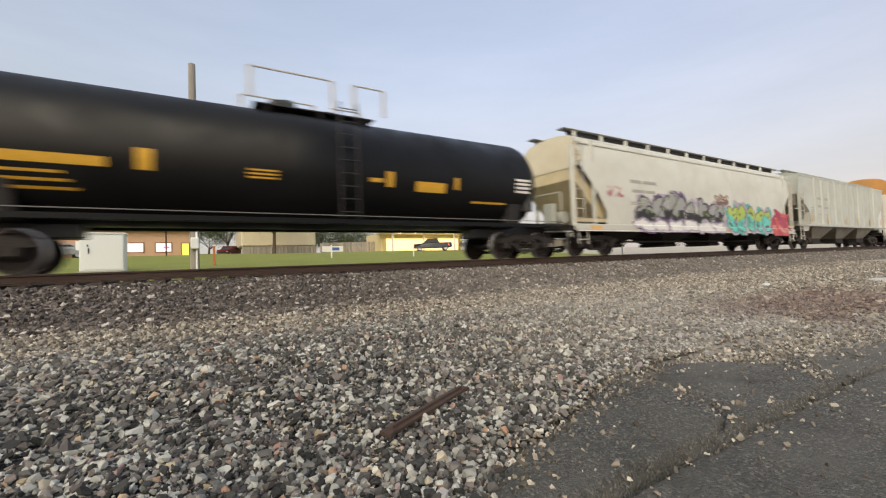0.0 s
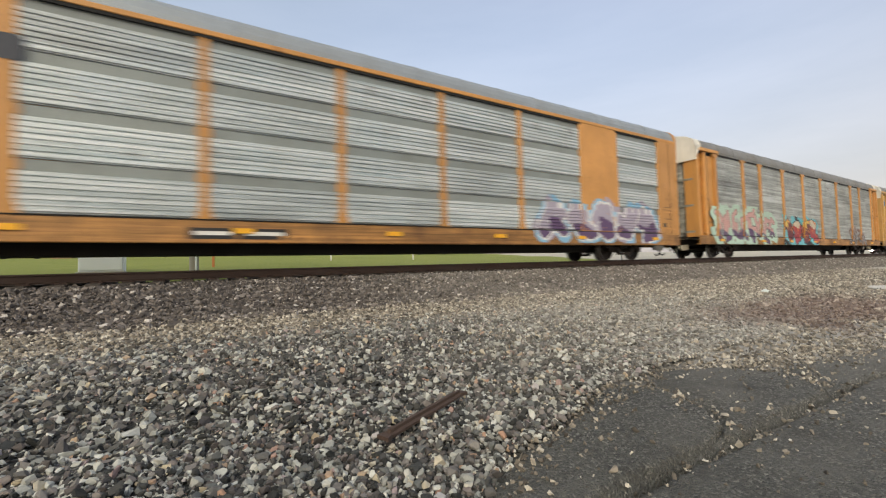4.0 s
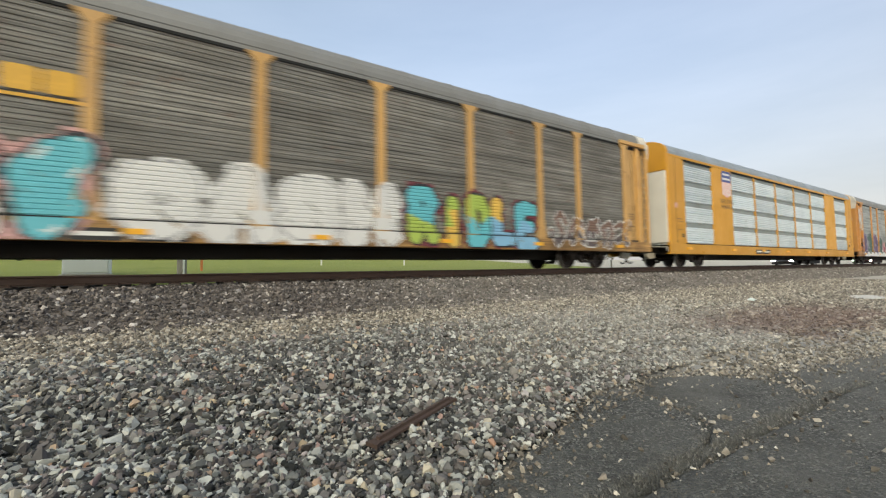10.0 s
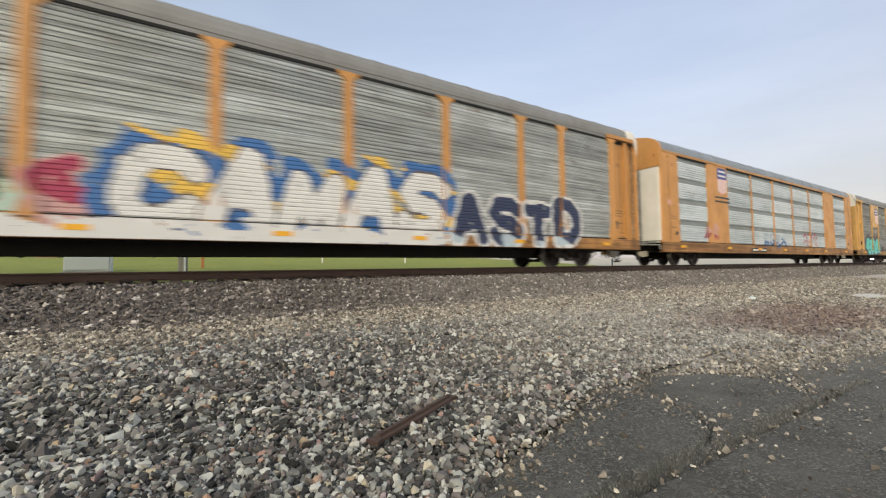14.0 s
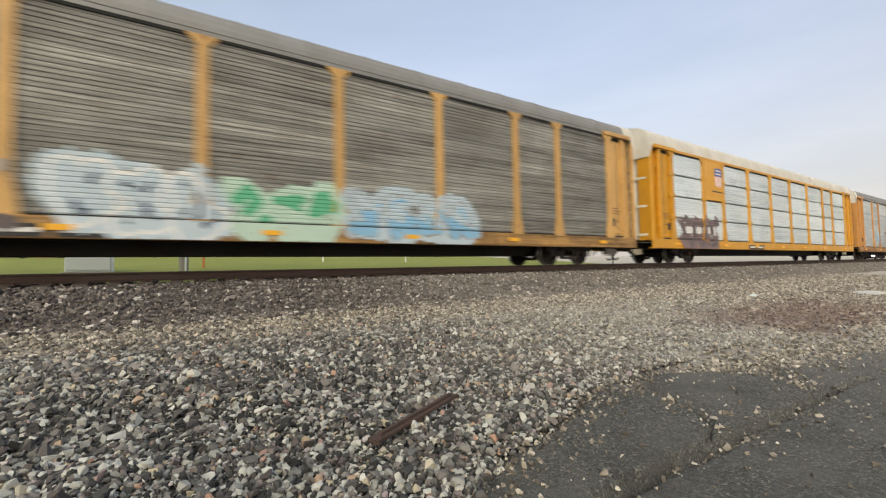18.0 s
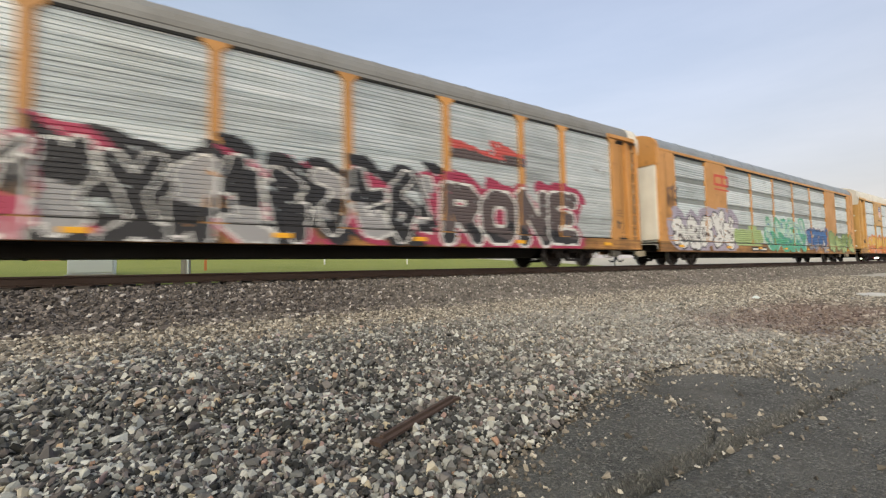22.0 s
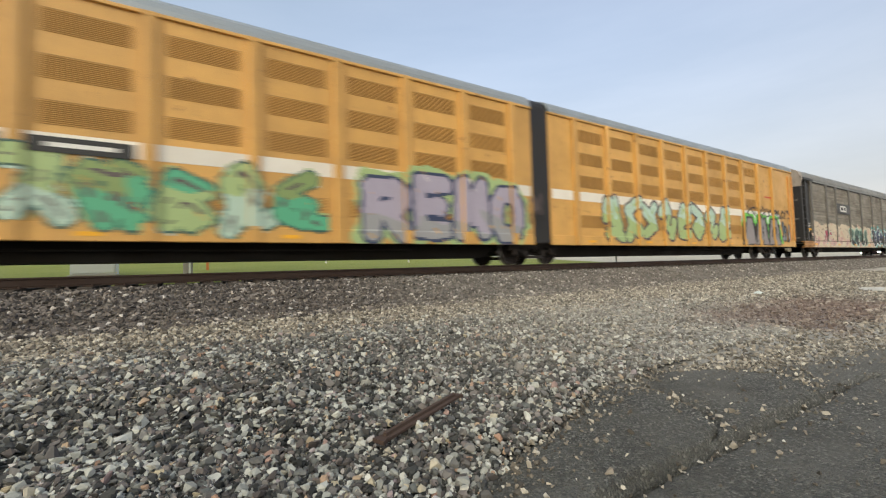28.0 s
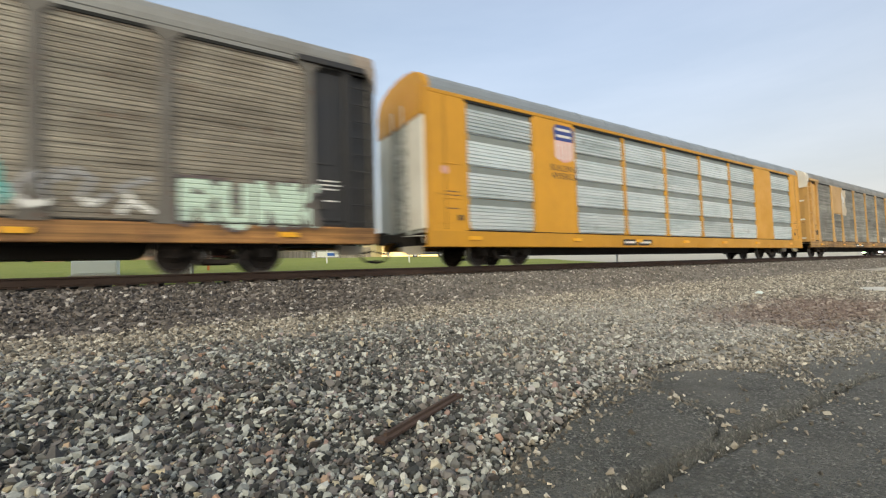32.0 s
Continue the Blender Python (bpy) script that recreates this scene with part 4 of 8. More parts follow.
        if style == "B" and q < 0:
            part("brake_staff", cached("staff", lambda: Build().soft(-0.05, 0.05, -0.04, 0.04, 0.96, 3.45, 0.01).soft(-0.03, 0.25, -0.03, 0.03, 0.98, 1.06, 0.008).mesh("brake_staff", TRUCK)), None, car, "dark brake staff on the end platform", (-half - 0.16, 1.22, 0))
        if style == "B":
            def hood():
                b = Build()
                outer = [(y * 1.008, z + 0.006) for y, z in roof_profile(crown)]
                inner = [(y * 0.97, z - 0.05) for y, z in roof_profile(crown)]
                b.prism(outer + inner[::-1], -0.52, 0.03)
                b.prism(inner + [(1.2, 4.7), (-1.2, 4.7)], -0.03, 0.026)
                for y in (-1.55, 1.51):
                    b.prism([(0.03, 4.55), (0.03, 5.08), (-0.34, 5.08), (-0.16, 4.86)], y, y + 0.04, 'y')
                b.prism([(-1.53, 4.45), (1.53, 4.45), (1.53, 5.06), (-1.53, 5.06)], -0.02, 0.03)
                return b.mesh("roof_cap", PAINT["cap_grimy" if body == "black" else "cream"])
            part("roof_cap", cached(("hood", crown, body == "black"), hood), None, car, "", pose(q * half, 0, 0, 0, 0, 0 if q > 0 else 180))
        else:
            def shoulder():
                b = Build()
                outer = [(y * 1.006, z + 0.008) for y, z in roof_profile("A")]
                b.prism(outer, -0.16, 0.05)
                b.prism([(-1.50, 4.25), (1.50, 4.25), (1.51, 5.02), (-1.51, 5.02)], -0.01, 0.08)
                return b.mesh("roof_end", bm_)
            part("roof_end", cached(("shoulder", body), shoulder), None, car, "", pose(q * half, 0, 0, 0, 0, 0 if q > 0 else 180))
    # yellow reflectors along the sill
    rm = cached("reflector", lambda: Build().soft(-0.20, 0.20, -0.012, 0.03, 0, 0.11, 0.003).mesh("reflector", REFLECT))
    for s in (-1, 1):
        for rx in (-11.6, -7.2, -3.6, -0.1, 3.4, 7.0, 11.4):
            part("reflector", rm, None, car, "", pose(rx * -s, s * 1.558, Z_SILL + 0.20, 0, 0, side(s)))
        bars("plate", car, [(-4.6, -3.75, 0.63, 0.86), (-3.65, -2.7, 0.63, 0.86)], cached("plate", lambda: plain("black_plate", (0.02, 0.02, 0.02), 0.5)), s * 1.534, "black plates with unreadable pale marks")
        bars("car_marks", car, [(-4.5, -3.85, 0.71, 0.79), (-3.55, -2.8, 0.71, 0.79)], MARK_WHITE, s * 1.539)
        bars("car_data", car, [(q * 12.35 - w, q * 12.35 + w, z, z + 0.035) for q in (-1, 1) for z, w in ((2.1, 0.22), (2.0, 0.28), (1.9, 0.18), (1.62, 0.2))], MARK_WHITE if body == "black" else FAINT, s * (PANEL_Y - (0.03 if style == "B" else -0.056)))
    finish(car, half - (0 if style == "A" else 0.35), half - HALF_RACK + 3.1 - (0 if style == "A" else 0.35))
    return car


def mirrored(me):
    c = me.copy()
    co = np.zeros(len(c.vertices) * 3, np.float32)
    c.vertices.foreach_get("co", co)
    co[0::3] *= -1
    c.vertices.foreach_set("co", co)
    c.flip_normals()
    c.update()
    return c


PITCH = 28.2
X5 = 3.4 + PITCH / 2       # the car that comes seventh past the eye

RACKS = [
    # index from the fifth car, style, body, panel, roof, end door, solid bays, label
    (-2, "A", "orange", "silver", "roof", "end_white", (2, 8), "orange-yellow autorack with grey slatted panels and dark road marks"),
    (-1, "B", "orange", "grey", "roof_dull", "dull", (), "weathered yellow autorack with grey panels and long graffiti"),
    (0, "B", "tan", "dark", "roof_dull", "dull", (), "yellow autorack with sooty grey panels and pale graffiti"),
    (1, "B", "tan", "dark", "roof_dull", "dull", (), "yellow autorack with dark grey panels and coloured graffiti letters"),
    (2, "A", "bright", "white", "roof", "end_white", (2, 8), "clean bright yellow autorack with white slatted panels and shield emblem"),
    (3, "B", "orange", "grey", "roof_dull", "dull", (), "faded orange autorack with grey panels under purple and blue graffiti"),
    (4, "A", "orange", "pale", "roof", "end_white", (2, 8), "orange autorack with pale slatted panels and faded shield emblem"),
    (5, "B", "tan", "dull", "roof_dull", "dull", (2,), "yellow autorack with dull panels, shield board and turquoise graffiti"),
    (6, "B", "bright", "white", "cream", "end_white", (2,), "bright yellow autorack with white panels and cream roof"),
    (7, "B", "orange", "silver", "roof_dull", "dull", (), "orange autorack with patched pale panels and black red graffiti"),
    (8, "A", "orange", "pale", "roof", "end_white", (2, 8), "orange autorack with pale panels, red road mark and graffiti"),
    (9, "B", "tan", "white", "cream", "end_white", (2,), "yellow autorack with white panels, cream roof and orange graffiti"),
]
RACK = {}
for n, style, body, panel, roof, cap, solid, label in RACKS:
    RACK[n] = autorack(X5 + n * PITCH + {-1: 0.2, 3: -0.25, 5: -0.17, 6: -0.17, 7: 0.1}.get(n, 0.0), style, body, panel, roof, cap, label, solid)
X_ART = X5 + 9.5 * PITCH
X_AFTER = X_ART + 43.85
for n, style, body, panel, roof, cap, solid, label in [
    (12, "B", "black", "soot", "roof_dull", "dark", (), "black-ended autorack with sooty beige-stained panels and a black mark board"),
    (13, "A", "bright", "pale", "roof", "end_white", (2, 8), "yellow autorack with white slatted panels and shield emblem"),
    (14, "B", "tan", "dull", "roof_dull", "end_white", (2,), "yellow autorack with dull grey panels and a pale board"),
]:
    RACK[n] = autorack(X_AFTER + (n - 11.5) * PITCH, style, body, panel, roof, cap, label, solid)


# ---- articulated pair with louvred yellow sides ----
def louvred(x, first, label):
    half = 10.75
    x0 = -half if first else -half + 0.7
    x1 = half if not first else half - 0.7
    car = new_car("louvred_autorack", label, "rail car", half, x)
    ym = cached("lv_paint", lambda: yellow_paint("louvre_yellow_paint", (0.66, 0.37, 0.10)))
    b = Build()
    b.soft(x0 + 0.1, x1 - 0.1, -0.42, 0.42, 0.62, 0.95, 0.02)
    a0, a1 = (4.4, 1.3) if first else (1.3, 4.4)
    b.prism([(x0 + a0 - 0.6, 0.64), (x0 + a0, 0.26), (x1 - a1, 0.26), (x1 - a1 + 0.6, 0.64)], -0.44, 0.44, 'y')
    b.box(x0, x1, -1.45, 1.45, 0.90, 0.98)
    for i in range(14):
        q = x0 + 1 + i * (x1 - x0 - 2) / 13
        b.prism([(-1.38, 0.78), (-0.45, 0.58), (0.45, 0.58), (1.38, 0.78), (1.38, 0.9), (-1.38, 0.9)], q - 0.05, q + 0.05)
    b.rod((-6, -0.8, 0.5), (6, -0.8, 0.5), 0.03, 6)
    part("underframe", b, STEEL, car)
    b = Build()
    eave = Z_EAVE + 0.16
    outer = [(-1.52, eave), (-1.51, 5.26), (-1.44, 5.41), (-1.28, 5.55), (-1.02, 5.66), (-0.6, 5.75), (0, 5.79)]
    outer = outer + [(-y, z) for y, z in reversed(outer[:-1])]
    b.prism(outer + [(y * 0.98, z - 0.04) for y, z in outer][::-1], x0, x1)
    part("roof", b, PAINT["roof"], car)
    posts = [1.95 + 1.865 * i - 11.4 for i in range(11)] if first else [23.52 + 1.835 * i - 32.3 for i in range(10)]
    edges = [x0] + posts + [x1]
    post = cached("lv_post", lambda: Build().soft(-0.11, 0.11, -0.125, 0.0, 0.62, eave - 0.02, 0.015).mesh("post", ym))
    vent_paint = cached("lv_dark", lambda: weathered("vent_paint", (0.52, 0.28, 0.07), 0.6, (0.2, 0.12, 0.05), 0.4))
    stripe_paint = cached("st", lambda: weathered("white_band_paint", (0.80, 0.76, 0.68), 0.5, (0.5, 0.42, 0.3), 0.4))

    def vent(w):
        b = Build()
        for k in range(12):
            z = k * 0.036
            b.prism([(-0.012, z), (-0.024, z + 0.005), (-0.024, z + 0.012), (-0.012, z + 0.024)], -w / 2, w / 2)
        # backing sheet in darkened yellow: shade between the slats is in its colour
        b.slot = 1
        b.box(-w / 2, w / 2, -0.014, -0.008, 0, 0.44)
        return b.mesh("vent", vent_paint, cached("ventshade", lambda: plain("vent_gap_shade", (0.33, 0.18, 0.05), 0.8)))
    for s in (-1, 1):
        b = Build()
        b.soft(x0, x1, s * 1.42, s * 1.52, 0.62, 0.96, 0.015)
        part("side_sill", b, ym, car)
        b = Build()
        b.soft(x0, x1, s * 1.42, s * 1.54, eave - 0.08, eave, 0.012)
        part("top_chord", b, ym, car)
        for i in range(len(edges) - 1):
            wd, xm = round(edges[i + 1] - edges[i], 3), (edges[i] + edges[i + 1]) / 2
            at = pose(xm, s * PANEL_Y, 0, 0, 0, side(s))
            part("wall_sheet", cached(("lv_wall", wd), lambda: Build().box(-wd / 2, wd / 2, -0.01, 0.03, 0.95, eave + 0.02).mesh("wall_sheet", ym)), None, car, "", at)
            tip = i == 0 if first else i == len(edges) - 2
            if tip:
                continue
            part("white_stripe", cached(("lv_stripe", wd), lambda: Build().box(-wd / 2 + 0.1, wd / 2 - 0.1, -0.016, -0.01, 2.20, 2.53).mesh("white_stripe", stripe_paint)), None, car, "", at)
            if wd > 1.5 and (i >= 4 if first else i <= 8):
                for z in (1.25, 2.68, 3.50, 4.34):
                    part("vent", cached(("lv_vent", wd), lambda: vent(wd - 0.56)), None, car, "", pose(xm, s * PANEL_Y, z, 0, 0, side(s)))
        for p in posts:
            part("post", post, None, car, "", pose(p, s * PANEL_Y, 0, 0, 0, side(s)))
        xe, q = (x0, -1) if first else (x1, 1)
        part("ladder", PARTS[("ladder", "orange")] if q * s > 0 else PARTS[("ladderm", "orange")], None, car, "", pose(xe, s * (PANEL_Y + 0.03), 0, 0, 0, side(s)))
        for rx in (-8, -4.5, -1, 2.5, 6):
            bars("reflector", car, [(rx - 0.2, rx + 0.2, 0.72, 0.80)], REFLECT, s * 1.524)
    for q in (-1, 1):
        if (q > 0) == first:
            b = Build()
            for k in range(8 if first else 0):
                a = (x1 if q > 0 else x0) + q * (0.01 + 0.1 * k)
                b.prism([(y * 0.97, z * 0.995) for y, z in outer] + [(1.46, 0.70), (-1.46, 0.70)], a, a + q * 0.07)
            if first:
                part("bellows", b, PAINT["black"], car, "black folding bellows between the units")
        else:
            end_doors(car, "end_white", q * (half - 0.02), q)
    k0 = len(WHEELSETS)
    spots = (-half + 2.9, half - 0.3) if first else (half - 2.9,)
    for q in spots:
        truck(car, q)
    for i in range(k0, len(WHEELSETS)):
        WHEELSETS[i] = (WHEELSETS[i][0], WHEELSETS[i][1], len(CARS) - 1)
    part("coupler", COUPLER, None, car, "", pose(-half, 0, 0, 0, 0, 180) if first else pose(half, 0, 0))
    return car


RACK[10] = louvred(X_ART + 0.65 + 10.75, True, "yellow louvred articulated autorack unit with white stripe and graffiti")
RACK[11] = louvred(X_AFTER - 0.8 - 10.75, False, "yellow louvred trailing autorack unit with green and grey graffiti")


# ---- covered hoppers and tank car ----
specular = [n for n in PAINT["tank"].node_tree.nodes if n.type == 'BSDF_PRINCIPLED'][0]
specular.inputs["Specular IOR Level"].default_value = 0.22
X_H2 = X5 - 2.5 * PITCH - 18.5 / 2 + 0.37
X_H1 = X_H2 - 18.5 / 2 - 19.5 / 2 + 0.15
X_TANK = X_H1 - 19.5 / 2 - 18.6 / 2 + 1.43


def ladder_build(w, z0, z1, n):
    b = Build()
    for q in (-w, w):
        b.rod((q, 0, z0), (q, 0, z1), 0.022, 6)
    for i in range(n):
        z = z0 + (z1 - z0) * (i + 0.5) / n
        b.rod((-w, 0, z), (w, 0, z), 0.014, 6)
    return b


def smooth_hopper(x):
    half = 9.3
    car = new_car("covered_hopper", "cream-white covered hopper with curved sides, rust-stained ends and graffiti", "rail car", half, x)
    m = PAINT["hopper"]
    L = half - 1.75
    prof = [(-1.46, 1.08), (-1.50, 1.6), (-1.52, 2.4), (-1.50, 3.2), (-1.43, 3.8), (-1.30, 4.18), (-1.05, 4.36), (-0.6, 4.46), (0, 4.50)]
    prof = prof + [(-y, z) for y, z in reversed(prof[:-1])]
    b = Build()
    xs = [-half + 0.45, -L, -L + 0.3, -L / 2, 0, L / 2, L - 0.3, L, half - 0.45]
    rings = []
    for i, q in enumerate(xs):
        e = i in (0, len(xs) - 1)
        rings.append([(q if not e or z > 3.2 else math.copysign(abs(q) - (3.2 - max(z, 1.6)) * 0.95, q), y * (0.985 if e else 1), z) for y, z in prof])
    n = len(prof)
    vs = [p for r in rings for p in r]
    fs = [(i * n + j, i * n + (j + 1) % n, (i + 1) * n + (j + 1) % n, (i + 1) * n + j) for i in range(len(xs) - 1) for j in range(n)]
    fs += [tuple(range(n)), tuple((len(xs) - 1) * n + j for j in range(n))]
    b.add(vs, fs)
    part("body", b, m, car, "", smooth=True)
    for s in (-1, 1):
        b = Build()
        b.soft(-half + 0.1, half - 0.1, s * 1.40, s * 1.54, 0.90, 1.12, 0.02)
        part("side_sill", b, m, car)
        b = Build()
        b.soft(-half + 0.1, half - 0.1, s * 1.50, s * 1.56, 0.86, 0.90, 0.008)
        part("sill_edge", b, MARK_WHITE, car)
        b = Build()
        b.prism([(s * 1.40, 4.00), (s * 1.36, 4.00), (s * 1.33, 4.08), (s * 1.40, 4.06)], -half + 0.4, half - 0.4)
        part("gutter", b, m, car)
        for q in (-1, 1):
            b = ladder_build(0.22, 1.15, 4.2, 9)
            part("ladder", b, HAND, car, "", (q * (half - 0.35), s * 1.47, 0))
            b = Build()
            b.soft(-0.06, 0.06, -0.05, 0.05, 1.05, 4.15, 0.01)
            part("corner_post", b, m, car, "", (q * (half - 1.15), s * 1.42, 0))
            b = Build()
            b.soft(-0.06, 0.06, -0.05, 0.05, 1.05, 3.9, 0.01)
            part("corner_post", b, m, car, "", (q * (half - 0.08), s * 1.40, 0))
            b = ladder_build(0.24, 0.42, 1.05, 2)
            part("stirrup", b, HAND, car, "", (q * (half - 0.45), s * 1.48, 0))
            b = Build()
            b.prism([(q * (half - 2.1), 1.2), (q * (half - 0.1), 1.2), (q * (half - 0.1), 1.32), (q * (half - 1.9), 1.32)], s * 1.40, s * 1.46, 'y')
            b.prism([(q * (half - 0.55), 3.6), (q * (half - 0.40), 3.6), (q * (half - 2.2), 1.25), (q * (half - 2.4), 1.25)], s * 1.36, s * 1.44, 'y')
            part("end_brace", b, cached("brace", lambda: weathered("ochre_stained_brace", (0.62, 0.53, 0.34), 0.6, (0.40, 0.31, 0.17), 0.6)), car)
        for rx in (-8.2, -5.0, -1.8, 1.2, 4.2, 7.9):
            bars("reflector", car, [(rx - 0.3, rx + 0.3, 0.95, 1.03)], REFLECT, s * 1.541)
        # roof walk on brackets, with its grating's dark side
        for k in range(12):
            q = -half + 0.9 + k * (2 * half - 1.8) / 11
            b = Build()
            b.soft(q - 0.09, q + 0.09, s * 0.86, s * 0.92, 4.35, 4.72, 0.01)
            part("walk_bracket", b, m, car)
        b = Build()
        b.soft(-half + 0.3, half - 0.3, s * 0.60, s * 0.95, 4.64, 4.68, 0.01)
        part("roof_walk", b, PAINT["roof_dull"], car)
        b = Build()
        for k in range(30):
            q = -half + 0.9 + k * (2 * half - 1.8) / 29
            b.rod((q, s * 0.84, 4.4), (q + 0.3, s * 0.84, 4.70), 0.012, 5)
        b.box(-half + 0.6, half - 0.6, s * 0.78, s * 0.82, 4.42, 4.70)
        part("hatch_trough", b, cached("trough", lambda: plain("sooty_trough", (0.022, 0.022, 0.022), 0.8)), car)
    for k in range(4):
        q = -L + 1.6 + k * (2 * L - 3.2) / 3
        b = Build()
        w = 1.75
        b.add([(q - w, -1.3, 1.2), (q + w, -1.3, 1.2), (q + w, 1.3, 1.2), (q - w, 1.3, 1.2), (q - 0.45, -0.5, 0.42), (q + 0.45, -0.5, 0.42), (q + 0.45, 0.5, 0.42), (q - 0.45, 0.5, 0.42)],
              [(0, 1, 2, 3), (7, 6, 5, 4), (0, 4, 5, 1), (1, 5, 6, 2), (2, 6, 7, 3), (3, 7, 4, 0)])
        b.soft(q - 0.5, q + 0.5, -0.6, 0.6, 0.30, 0.43, 0.02)
        part("hopper_bottom", b, STEEL, car)
    b = Build()
    b.soft(-half, half, -0.28, 0.28, 0.72, 1.05, 0.02)
    for q in (-1, 1):
        b.soft(q * (half - 2.4), q * half, -1.2, 1.2, 1.02, 1.10, 0.01)
        b.box(q * (half - 0.1), q * half, -1.35, 1.35, 0.85, 1.1)
    b.rod((-6, -0.9, 0.5), (6, -0.9, 0.5), 0.035, 6)
    part("centre_sill", b, STEEL, car)
    for q in (-1, 1):
        b = Build()
        b.prism([(q * (half - 0.46), 3.22), (q * (half - 0.36), 2.75), (q * (half - 1.72), 1.30), (q * (half - 2.05), 1.60)], -1.25, 1.25, 'y')
        part("slope_sheet", b, cached("slope", lambda: weathered("stained_slope_sheet", (0.60, 0.52, 0.33), 0.65, (0.33, 0.26, 0.14), 0.6)), car)
        part("end_sheet", Build().prism([(y * 0.96, z) for y, z in prof if z > 3.1], q * (half - 0.446), q * (half - 0.42)), cached("creamend", lambda: weathered("cream_end_sheet", (0.74, 0.69, 0.54), 0.55, (0.50, 0.40, 0.22), 0.5)), car, "cream end sheet with ochre stains")
        b = Build()
        b.rod((q * (half - 0.9), -0.3, 1.5), (q * (half - 0.9), 0.3, 1.5), 0.22, 12)
        b.soft(q * (half - 0.5), q * (half - 0.3), -0.25, 0.25, 1.1, 2.0, 0.02)
        part("brake_gear", b, PAINT["hopper_grey"], car)
    bars("car_data", car, [(-half + 3.2, -half + 3.9, 2.75, 2.87), (-half + 4.0, -half + 4.9, 2.75, 2.87), (-half + 3.3, -half + 4.1, 2.38, 2.50), (-half + 4.2, -half + 4.8, 2.38, 2.50), (-half + 3.2, -half + 4.4, 1.98, 2.02), (-half + 3.2, -half + 4.2, 1.90, 1.94)], cached("md2", lambda: plain("grey_lettering", (0.36, 0.35, 0.32), 0.6)), -1.524)
    finish(car, half, 1.7)
    return car


